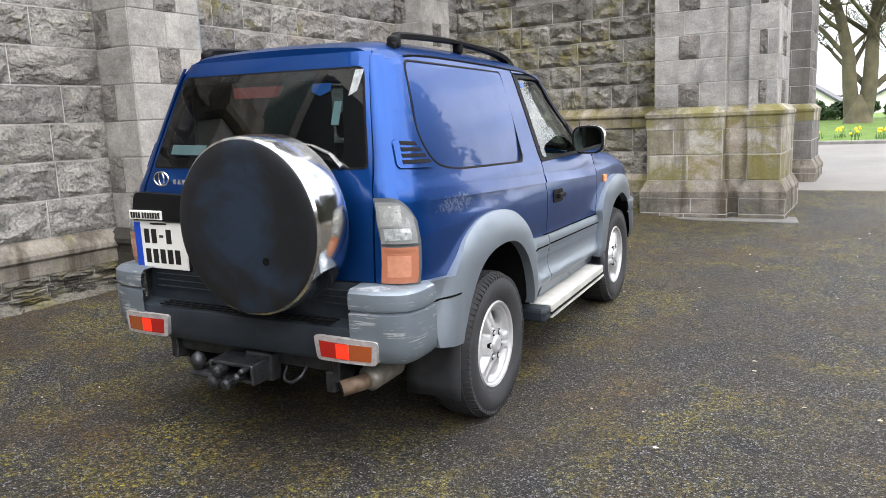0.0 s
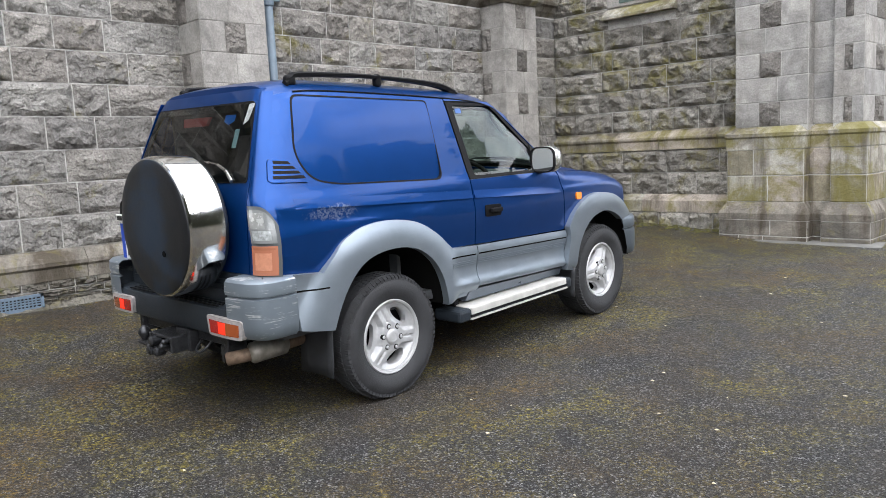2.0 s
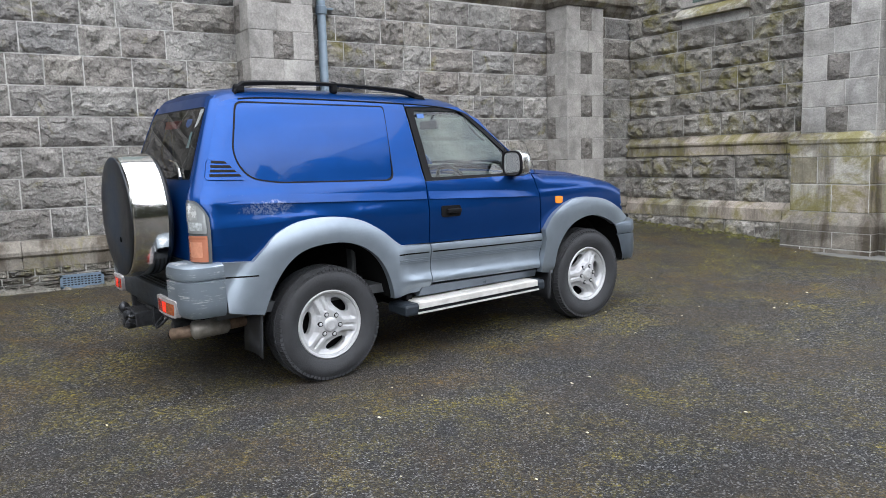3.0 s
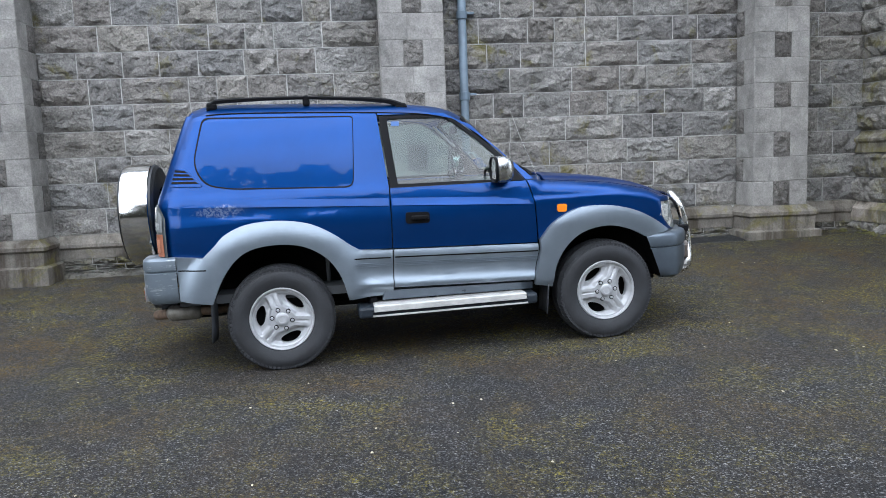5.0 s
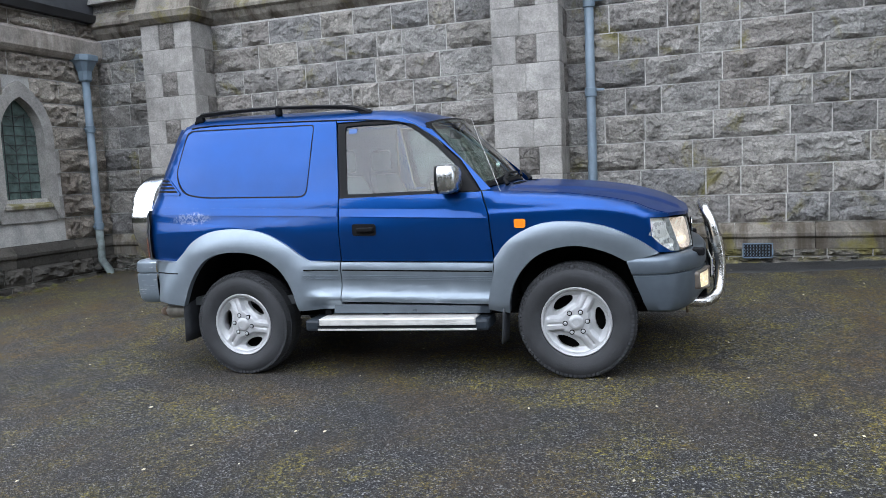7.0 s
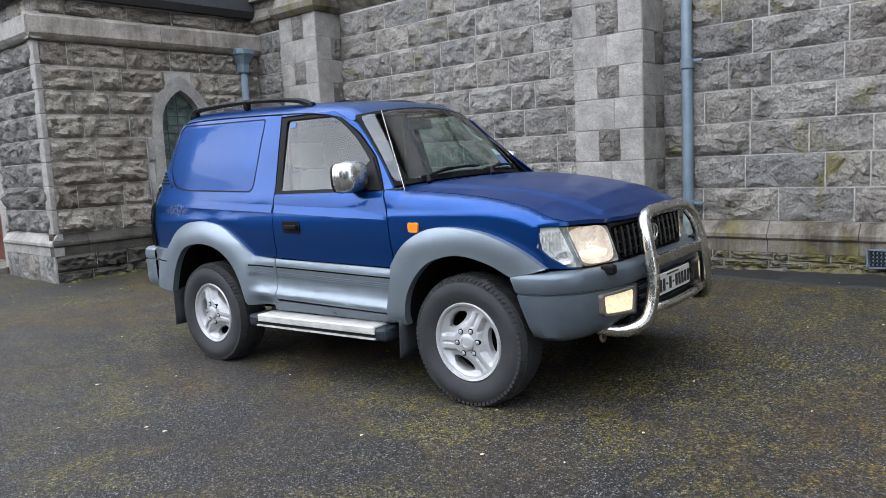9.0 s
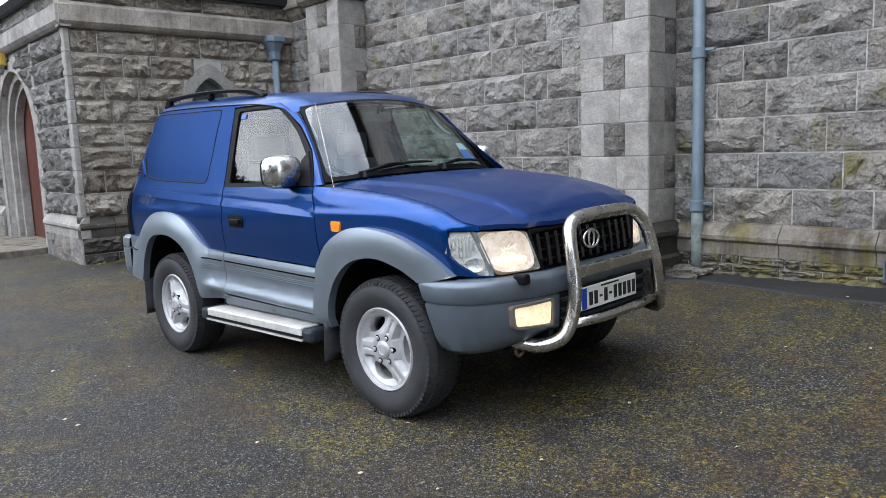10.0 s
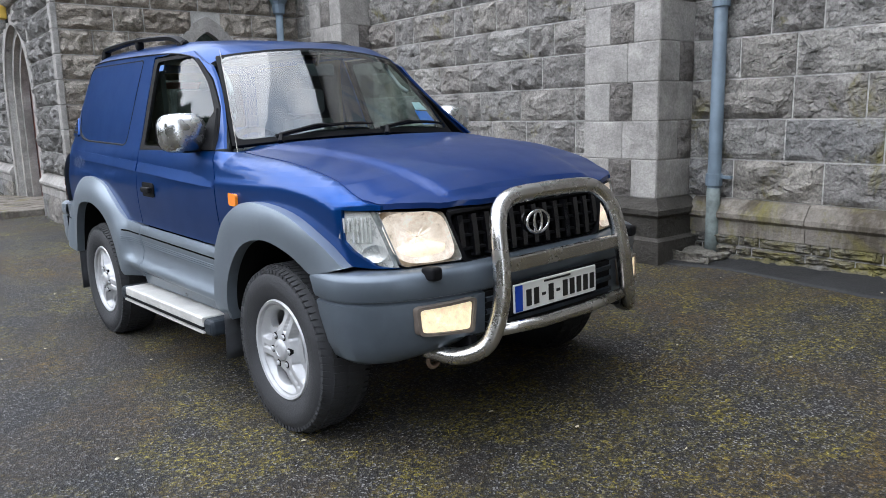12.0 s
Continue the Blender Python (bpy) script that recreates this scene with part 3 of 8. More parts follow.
pier(-2.43, -1.54, 10.15, 11.4, 7.0, ("front", "east"), trim=(0.0, 0.085))
pier(-1.55, -1.25, 10.32, 11.4, 7.0, ("front",), inset=False, trim=(0.05, 0.05))
pier(-1.28, -0.95, 10.22, 11.4, 7.0, ("front", "east"), trim=(0.085, 0.0))
pier(-1.75, -0.93, 14.3, 15.6, 7.0, ("front", "east"), shaft=M_ASHLAR_DARK)
apron = link("pier_apron", stack_bm(-2.6, -0.75, 9.95, 11.0, [(0.02, 0.2), (0.16, 0.12), (0.17, 0.05)]), simple("pale_concrete", (0.13, 0.128, 0.12), 0.9, bump=0.4, bscale=30, vary=0.25))
tagged(apron, "low worn concrete apron round the pier bases", "apron", kind="structure")
tagged(link("roof_transept", prism_bm([(-0.2, 10.0), (-3.0, 13.5), (-6.0, 10.0)], (-1.0, 18), (-1.0, TY - 0.3)), M_SLATE), "slate transept roof", "roof", kind="structure")

# ---------------------------------------------------------------- church: porch with lancet window and arched door
POR = 3.17
LX, LHW, LSP, LBOT = -4.22, 0.33, 2.1, 1.3    # lancet centre, half width, springing, sill
ARCY, AHW, ASP = -4.7, 1.08, 1.75               # door centre, half width, springing


def arch_pts(hw, rise, k=10):
    """Half of a pointed arch from the springing (hw, 0) to the apex (0, rise)."""
    r = (hw * hw + rise * rise) / (2 * hw)
    a1 = math.asin(min(1.0, rise / r))
    return [(hw - r + r * math.cos(a1 * i / k), r * math.sin(a1 * i / k)) for i in range(k + 1)]


def opening_outline(hw, rise, bottom, spring):
    h = arch_pts(hw, rise)
    right = [(hw, bottom)] + [(x, spring + z) for x, z in h]
    return right + [(-x, z) for x, z in right[::-1][1:]]


def wall_with_opening(name, u0, u1, z0, z1, outline, uc, to3, depth):
    """A wall slab in (u, z) with a pointed opening through it; to3(u, d, z) gives the place."""
    bm = bmesh.new()
    ring = [(uc + x, z) for x, z in outline]
    k = len(ring)
    top = max(range(k), key=lambda i: ring[i][1])
    for d in (0.0, -depth):
        vs = {}
        P = lambda u, z: vs.setdefault((round(u, 4), round(z, 4)), bm.verts.new(to3(u, d, z)))
        hi = [(u, z1) for u, z in ring]
        for i in range(k - 1):
            (ua, za), (ub, zb) = ring[i], ring[i + 1]
            if abs(ua - ub) > 1e-5:
                bm.faces.new((P(ua, za), P(ub, zb), P(ub, z1), P(ua, z1)))
        umax, umin = max(u for u, z in ring), min(u for u, z in ring)
        zs = sorted({round(z, 4) for u, z in ring})
        bm.faces.new((P(umax, z0), P(u1, z0), P(u1, z1), P(umax, z1)))
        bm.faces.new((P(u0, z0), P(umin, z0), P(umin, z1), P(u0, z1)))
        if ring[0][1] > z0 + 0.01:
            bm.faces.new((P(umin, z0), P(umax, z0), P(umax, ring[0][1]), P(umin, ring[0][1])))
    a = [bm.verts.new(to3(u, 0.0, z)) for u, z in ring]
    b = [bm.verts.new(to3(u, -depth, z)) for u, z in ring]
    for i in range(k - 1):
        bm.faces.new((a[i], a[i + 1], b[i + 1], b[i]))
    bmesh.ops.remove_doubles(bm, verts=bm.verts, dist=0.0005)
    bmesh.ops.recalc_face_normals(bm, faces=bm.faces)
    return bm


def ring_bm(inner, outer, d0, d1, to3, bm=None):
    """A moulding between two outlines with the same number of points, from depth d0 to d1."""
    bm = bm or bmesh.new()
    rows = [[bm.verts.new(to3(u, d, z)) for u, z in o] for o, d in ((inner, d0), (inner, d1), (outer, d1), (outer, d0))]
    for i in range(len(inner) - 1):
        for r in range(4):
            q = (r + 1) % 4
            bm.faces.new((rows[r][i], rows[r][i + 1], rows[q][i + 1], rows[q][i]))
    for end in (0, -1):
        bm.faces.new([r[end] for r in rows])
    bmesh.ops.recalc_face_normals(bm, faces=bm.faces)
    return bm


n3 = lambda u, d, z: (u, PY + d, z)          # on the porch's north wall: u is x
w3 = lambda u, d, z: (PX + d, u, z)          # on its west wall: u is y
wall_porch_north = link("wall_porch_north", wall_with_opening("w", WX, PX, -0.3, 3.9, opening_outline(LHW, 0.52, LBOT, LSP), LX, n3, 0.35), M_MORTAR)
tagged(wall_porch_north, "brownish rock-faced limestone porch wall with lancet window", "wall", kind="structure")
hol = [(LX - WX - 0.56, LX - WX + 0.56, 0.98, 1.94), (LX - WX - 0.44, LX - WX + 0.44, 1.94, 2.25), (LX - WX - 0.37, LX - WX + 0.37, 2.25, 2.55), (LX - WX - 0.2, LX - WX + 0.2, 2.55, 2.8)]
pn = lambda x: x - WX
zp = [0.72 + 0.306 * i for i in range(9)]
zp[-1] = POR
courses(wall_porch_north, (WX, PY), (PX, PY), zp, M_ROCK_BROWN, holes=hol)
CORN = [(-0.05, 3.5), (0.03, 3.5), (0.13, 3.44), (0.13, 3.24), (0.1, 3.2), (0.06, 3.17), (-0.05, 3.17)]
plinth_run(wall_porch_north, (WX, PY), (PX + 0.1, PY), CORN, M_CORNICE, "cornice_stone", (1.2, 2.4))
courses(wall_porch_north, (WX, PY), (PX, PY), [3.5, 3.7], M_ROCK_BROWN, lens=(0.3, 0.7))
plinth_run(wall_porch_north, (WX, PY), (PX + 0.08, PY), PLINTH, M_DAMP)
link("base_core", box_bm(WX, PX + 0.06, PY, PY + 0.055, -0.2, 0.44), M_MORTAR, wall_porch_north)
courses(wall_porch_north, (WX, PY + 0.06), (PX + 0.06, PY + 0.06), [0.0, 0.22, 0.445], M_DAMP, "rock", lens=(0.3, 0.7), name="base_stone")
wall_porch_west = link("wall_porch_west", wall_with_opening("w", -9.5, PY - 0.001, -0.3, 3.9, opening_outline(AHW, 1.15, -0.3, ASP), ARCY, w3, 0.6), M_MORTAR)
tagged(wall_porch_west, "rock-faced limestone porch wall with a deep pointed doorway", "wall", kind="structure")
holw = [(9.5 + ARCY - 1.3, 9.5 + ARCY + 1.3, -1, 2.25), (9.5 + ARCY - 1.12, 9.5 + ARCY + 1.12, 2.25, 2.56), (9.5 + ARCY - 0.7, 9.5 + ARCY + 0.7, 2.56, 2.86), (9.5 + ARCY - 0.3, 9.5 + ARCY + 0.3, 2.86, 3.0)]
LW = PY + 9.5
courses(wall_porch_west, (PX, PY), (PX, -9.5), zp, M_ROCK_PALE, holes=[(LW - h1, LW - h0, g0, g1) for h0, h1, g0, g1 in holw])
plinth_run(wall_porch_west, (PX, PY + 0.1), (PX, -9.5), CORN, M_ASHLAR, "cornice_stone", (1.2, 2.4))
courses(wall_porch_west, (PX, PY), (PX, -9.5), [3.5, 3.7], M_ROCK, lens=(0.3, 0.7))
for y1, y0 in ((PY + 0.08, ARCY + 1.3), (ARCY - 1.3, -9.5)):
    plinth_run(wall_porch_west, (PX, y1), (PX, y0), PLINTH, M_ASHLAR)
    link("base_core", box_bm(PX, PX + 0.055, y0, y1 - 0.03, -0.2, 0.44), M_MORTAR, wall_porch_west)
    courses(wall_porch_west, (PX + 0.06, y1 - 0.02), (PX + 0.06, y0), [0.0, 0.445], M_ROCK, "rock", lens=(0.4, 0.9), name="base_stone")

# drafted margins at the porch corner and beside the doorway
for ya, yb in ((PY - 0.11, PY + 0.05), (ARCY + 1.29, ARCY + 1.4)):
    for z0, z1 in zip(zp, zp[1:]):
        link("margin_stone", box_bm(PX - 0.02, PX + 0.048, ya, yb, z0 + 0.002, z1 - 0.002, 0.006), M_ASHLAR, wall_porch_west)
# lancet window: dressed surround, mossy sill, leaded glass
lancet = new("window_lancet")
tagged(lancet, "narrow pointed leaded window with pale stone surround and mossy sill", "window", kind="structure")
o_in = [(LX + x, z) for x, z in opening_outline(LHW - 0.01, 0.5, LBOT, LSP)]
o_out = [(LX + x, z) for x, z in opening_outline(LHW + 0.14, 0.7, 1.02, LSP)]
link("window_frame", ring_bm(o_in, o_out, -0.22, 0.05, n3), M_ASHLAR, lancet)
for side in (-1, 1):
    for z0, w in ((1.02, 0.55), (1.62, 0.55)):
        link("jamb_stone", box_bm(*sorted((LX + side * 0.44, LX + side * w)), PY - 0.02, PY + 0.036, z0, z0 + 0.3, 0.006), M_ASHLAR, lancet)
link("window_sill", prism_bm([(-0.2, 1.36), (0.06, 1.22), (0.06, 1.18), (-0.2, 1.18)], (LX - LHW - 0.03, PY), (LX + LHW + 0.03, PY)), M_ASHLAR_MOSS, lancet)
link("window_sill", box_bm(LX - LHW - 0.1, LX + LHW + 0.1, PY - 0.1, PY + 0.03, 1.0, 1.18, 0.006), M_ASHLAR, lancet)
bm = bmesh.new()
bm.faces.new([bm.verts.new((LX + x, PY - 0.1, z)) for x, z in opening_outline(LHW, 0.52, LBOT, LSP)])
r = bmesh.ops.extrude_face_region(bm, geom=bm.faces[:])
bmesh.ops.translate(bm, vec=(0, -0.01, 0), verts=[v for v in r["geom"] if isinstance(v, bmesh.types.BMVert)])
bmesh.ops.recalc_face_normals(bm, faces=bm.faces)
link("pane", bm, M_LEADGLASS, lancet)


def tube_bm(pts, rad, seg=8, bm=None, closed=False, squash=1.0):
    """A round bar through the points; rad is one radius or one for each point."""
    bm = bm or bmesh.new()
    pts = [Vector(p) for p in pts]
    k = len(pts)
    rr = rad if isinstance(rad, (list, tuple)) else [rad] * k
    up0, rings = None, []
    for i, p in enumerate(pts):
        a, b = (pts[(i - 1) % k], pts[(i + 1) % k]) if closed else (pts[max(0, i - 1)], pts[min(k - 1, i + 1)])
        t = (b - a).normalized()
        if up0 is None:
            up0 = Vector((0, 0, 1)) if abs(t.z) < 0.9 else Vector((0, 1, 0))
        s = t.cross(up0).normalized()
        up0 = s.cross(t).normalized()
        rings.append([bm.verts.new(p + (s * math.cos(q) + up0 * math.sin(q) * squash) * rr[i]) for q in (2 * math.pi * j / seg for j in range(seg))])
    for i in range(k if closed else k - 1):
        A, B = rings[i], rings[(i + 1) % k]
        for j in range(seg):
            q = (j + 1) % seg
            bm.faces.new((A[j], A[q], B[q], B[j]))
    if not closed:
        bm.faces.new(rings[0][::-1])
        bm.faces.new(rings[-1])
    bmesh.ops.recalc_face_normals(bm, faces=bm.faces)
    return bm


bm = bmesh.new()
for k in range(9):
    z = 1.4 + 0.12 * k
    tube_bm([(LX - LHW, PY - 0.095, z), (LX + LHW, PY - 0.095, z)], 0.006, 5, bm)
for k in range(3):
    for q in (-1, 1):
        tube_bm([(LX + q * LHW * math.cos(t), PY - 0.095, 1.55 + 0.36 * k + 0.16 * math.sin(t * 2)) for t in (0, 0.4, 0.8, 1.2, 1.57)], 0.005, 5, bm)
for q in (-0.5, 0.0, 0.5):
    tube_bm([(LX + q * LHW, PY - 0.095, LBOT), (LX + q * LHW, PY - 0.095, LSP + (0.45 if q == 0 else 0.3))], 0.006, 5, bm)
link("lead_tracery", bm, M_LEAD, lancet)

# doorway: moulded stone orders, timber door, step and grille
doorway = new("door_porch")
tagged(doorway, "reddish brown timber door deep in a moulded pointed doorway", "door", kind="structure")
for k, (hw, d0, d1) in enumerate(((1.28, -0.09, 0.03), (1.1, -0.17, -0.07), (1.0, -0.27, -0.15))):
    oi = [(ARCY + x, z) for x, z in opening_outline(hw - 0.18, 1.15 - 0.12 * k, -0.1, ASP)]
    oo = [(ARCY + x, z) for x, z in opening_outline(hw, 1.3 - 0.12 * k, -0.1, ASP)]
    link("arch_moulding", ring_bm(oi, oo, d0, d1, w3), M_ASHLAR, doorway)
bm = bmesh.new()
bm.faces.new([bm.verts.new((PX - 0.28, ARCY + x, z)) for x, z in opening_outline(AHW + 0.05, 1.2, -0.1, ASP)])
r = bmesh.ops.extrude_face_region(bm, geom=bm.faces[:])
bmesh.ops.translate(bm, vec=(-0.06, 0, 0), verts=[v for v in r["geom"] if isinstance(v, bmesh.types.BMVert)])
bmesh.ops.recalc_face_normals(bm, faces=bm.faces)
link("door_leaf", bm, simple("red_brown_varnished_timber", (0.1, 0.026, 0.013), 0.4, coat=0.3, vary=0.4, bump=0.2, bscale=30), doorway)
step = link("door_step", box_bm(PX - 0.45, PX + 1.05, ARCY - 1.6, ARCY + 1.25, -0.1, 0.2, 0.012), M_PLINTH)
tagged(step, "worn grey stone slab before the porch door", "step", kind="structure")
roof_porch = link("roof_porch", prism_bm([(0.1, 3.72), (0.14, 3.78), (-3.4, 6.2), (-3.4, 3.72)], (PX, PY + 0.02), (PX, -9.6)), M_SLATE)
tagged(roof_porch, "slate lean-to porch roof", "roof", kind="structure")


def gutter(a, b, z):
    g = link("gutter", prism_bm([(0.02, z), (0.13, z), (0.16, z + 0.1), (0.13, z + 0.1), (0.11, z + 0.03), (0.02, z + 0.03)], a, b), M_IRON)
    return tagged(g, "black cast-iron gutter along the porch eaves", "gutter")


gutter((WX + 0.1, PY), (PX + 0.16, PY), 3.71)
gutter((PX, PY + 0.16), (PX, -9.5), 3.71)


def downpipe(x, y, z0, z1, head, toward, shoe):
    """A round iron rainwater pipe with collars and brackets; head: a hopper on top."""
    top = new("downpipe")
    tagged(top, "blue-grey painted cast-iron rainwater pipe fixed to the wall", "downpipe", "rainwater pipes")
    pts = [(x, y, z1), (x, y, z0 + 0.34), (x, y, z0 + 0.28)]
    pts += [(x + toward[0] * shoe, y + toward[1] * shoe, z0 + 0.12), (x + toward[0] * shoe, y + toward[1] * shoe, z0)] if shoe else [(x, y, z0)]
    link("pipe", tube_bm(pts, 0.052, 16), M_PIPE, top, smooth=True)
    foot = [p for p in pts if p[2] < z0 + 0.45]
    foot = [(x, y, min(z1, z0 + (0.75 if head else 0.6)))] + foot
    link("lichened_foot", tube_bm(foot, 0.0535, 16), M_PIPEFOOT, top, "lichen-bleached pipe foot", smooth=True)
    for z in [q for q in (0.866, 2.225, 3.2 if not head else 99) if z0 < q < z1]:
        link("collar", tube_bm([(x, y, z - 0.05), (x, y, z - 0.045), (x, y, z + 0.045), (x, y, z + 0.05)], [0.055, 0.066, 0.066, 0.055], 16), M_PIPE, top)
        link("bracket", box_bm(x - 0.02, x + 0.012, y - 0.04, y + 0.15, z + 0.01, z + 0.035, 0.004) if toward[0] else box_bm(x - 0.1, x + 0.1, y - 0.012, y + 0.012, z - 0.012, z + 0.012, 0.004), M_PIPE, top)
    if head:
        prof = [(z1 - 0.12, 0.058), (z1 - 0.1, 0.075), (z1 - 0.02, 0.08), (z1 + 0.02, 0.085), (z1 + 0.14, 0.14), (z1 + 0.16, 0.165), (z1 + 0.23, 0.165), (z1 + 0.24, 0.15)]
        bm = bmesh.new()
        rows = []
        for z, q in prof:
            rows.append([bm.verts.new((x + q * c, y + q * s, z)) for c, s in ((1, 0.55), (0.55, 1), (-0.55, 1), (-1, 0.55), (-1, -0.55), (-0.55, -1), (0.55, -1), (1, -0.55))])
        for lo, hi in zip(rows, rows[1:]):
            for i in range(8):
                bm.faces.new((lo[i], lo[(i + 1) % 8], hi[(i + 1) % 8], hi[i]))
        bm.faces.new(rows[0])
        bm.faces.new(rows[-1])
        bmesh.ops.recalc_face_normals(bm, faces=bm.faces)
        link("hopper_head", bm, M_PIPE, top)
    return top


downpipe(WX + 0.075, 5.277, 0.2, 6.5, False, (1, 0), 0.0)
downpipe(-5.28, PY + 0.1, 0.1, 3.0, True, (0, 1), 0.13)


def rock_block(x, y, wx, wy, h):
    """A rough broken block standing on the ground."""
    bm = bmesh.new()
    bmesh.ops.create_cube(bm, size=1.0)
    bmesh.ops.subdivide_edges(bm, edges=bm.edges[:], cuts=4, use_grid_fill=True)
    g = ground_z(x, y)
    for v in bm.verts:
        q = 1 + 0.3 * noise.noise(v.co * 2.3 + Vector((3, 1, 5))) + 0.12 * noise.noise(v.co * 7)
        v.co = Vector((x + v.co.x * wx * q, y + v.co.y * wy * q, g - 0.03 + (v.co.z + 0.5) * h * q))
    return bm


def wall_vent(y0, y1, z0, z1, x, diamonds=False):
    """A painted air grating with rows of square holes, or of diamonds between thin bars."""
    v = new("wall_vent")
    tagged(v, "blue-grey painted grating with diamond lattice in the plinth" if diamonds else "blue-grey painted ventilation plate with square holes in the plinth", "vent", "plinth vents")
    rim = 0.012 if diamonds else 0.026
    mv = simple("vent_paint", (0.14, 0.19, 0.25), 0.55, vary=0.2, vscale=12)
    link("backing", box_bm(x - 0.02, x + 0.004, y0 + 0.015, y1 - 0.015, z0 + 0.012, z1 - 0.012), simple("vent_void", (0.01, 0.01, 0.012), 0.9), v)
    bm = bmesh.new()
    for a, b, c, d in ((y0, y1, z0, z0 + rim), (y0, y1, z1 - rim, z1), (y0, y0 + rim, z0, z1), (y1 - rim, y1, z0, z1)):
        box_bm(x, x + 0.022, a, b, c, d, bm=bm)
    link("frame", bm, mv, v)
    bm = bmesh.new()
    for i in range(9 if diamonds else 0):
        s = (y1 - y0 - 0.03) / 9
        for k in range(4):
            hz = (z1 - z0 - 0.03) / 8
            zc, yc = z0 + 0.015 + hz * (2 * k + 1), y0 + 0.015 + s * (i + 0.5)
            tube_bm([(x + 0.012, yc - s / 2, zc), (x + 0.012, yc, zc + hz), (x + 0.012, yc + s / 2, zc), (x + 0.012, yc, zc - hz)], 0.006, 4, bm, closed=True)
    for k, a, b in () if diamonds else ((11, y0 + 0.032, y1 - 0.032), (4, z0 + 0.024, z1 - 0.024)):
        for i in range(1, k):
            q = a + (b - a) * i / k
            if k == 11:
                box_bm(x + 0.004, x + 0.016, q - 0.0055, q + 0.0055, z0 + 0.01, z1 - 0.01, bm=bm)
            else:
                box_bm(x + 0.005, x + 0.017, y0 + 0.01, y1 - 0.01, q - 0.0055, q + 0.0055, bm=bm)
    link("lattice", bm, mv, v)
    return v


wall_vent(2.24, 2.65, 0.21, 0.35, WX + 0.125)
wall_vent(6.85, 7.15, 0.35, 0.51, WX + 0.125, True)


def floodlight(y, z):
    f = new("floodlight")
    tagged(f, "small yellow bulkhead lamp over the porch door", "lamp")
    link("housing", box_bm(PX + 0.04, PX + 0.14, y - 0.09, y + 0.09, z, z + 0.2, 0.02, 2), simple("yellowed_plastic", (0.5, 0.33, 0.05), 0.4), f)
    link("bracket", box_bm(PX + 0.01, PX + 0.06, y - 0.03, y + 0.03, z - 0.05, z + 0.08, 0.005), M_IRON, f)
    return f


floodlight(ARCY - 0.15, 2.99)


# ---------------------------------------------------------------- foot of the nave wall
def tarmac_strip(x0, ys, seed):
    """A later strip of smooth dark tarmac laid along the wall, its outer edge ragged."""
    rows = []
    for y in ys:
        w = 0.42 + 0.16 * noise.noise(Vector((seed, y * 0.8, 0))) + 0.05 * noise.noise(Vector((seed, y * 4, 7)))
        rows.append([(x0 + d, y, ground_z(x0 + d, y) + h) for d, h in ((0.0, 0.03), (w * 0.5, 0.02), (w * 0.9, 0.014), (w, 0.008), (w + 0.01, -0.02))])
    bm = bmesh.new()
    vs = [[bm.verts.new(p) for p in r] for r in rows]
    for a, b in zip(vs, vs[1:]):
        for i in range(4):
            bm.faces.new((a[i], a[i + 1], b[i + 1], b[i]))
    bmesh.ops.recalc_face_normals(bm, faces=bm.faces)
    ob = link("tarmac_strip", bm, simple("smooth_dark_tarmac", (0.012, 0.0122, 0.0125), 0.7, vary=0.4, vscale=3, bump=0.5, bscale=60), smooth=True)
    tagged(ob, "smooth dark tarmac strip along the wall foot", "tarmac", kind="structure")


for n_, (ya, yb) in enumerate(((5.08, 8.75), (0.33, 4.15))):
    if ya > 5:
        tarmac_strip(WX + 0.1, [ya + (yb - ya) * i / 40 for i in range(41)], 3.0)
    # mortar fillet between the base stones and the tarmac
    rr_ = random.Random(40 + n_)
    bm = bmesh.new()
    vs = []
    for i in range(61):
        y = ya + (yb - ya) * i / 60
        g, w, h = ground_z(WX, y), 0.14 + 0.05 * rr_.random(), 0.02 + 0.04 * rr_.random()
        vs.append([bm.verts.new((WX + d, y, g + z)) for d, z in ((0.04, h + 0.02), (0.1, h), (w - 0.02, 0.02), (w + 0.02, -0.02))])
    for a, b in zip(vs, vs[1:]):
        for i in range(3):
            bm.faces.new((a[i], a[i + 1], b[i + 1], b[i]))
    bmesh.ops.recalc_face_normals(bm, faces=bm.faces)
    link("mortar_fillet", bm, M_RUBBLE, wall_nave)
# broken stone at the foot of the long downpipe
gully = link("gully_stone", rock_block(-5.38, 5.27, 0.26, 0.34, 0.11), M_RUBBLE)
tagged(gully, "broken mossy stone block under the downpipe", "stone block")


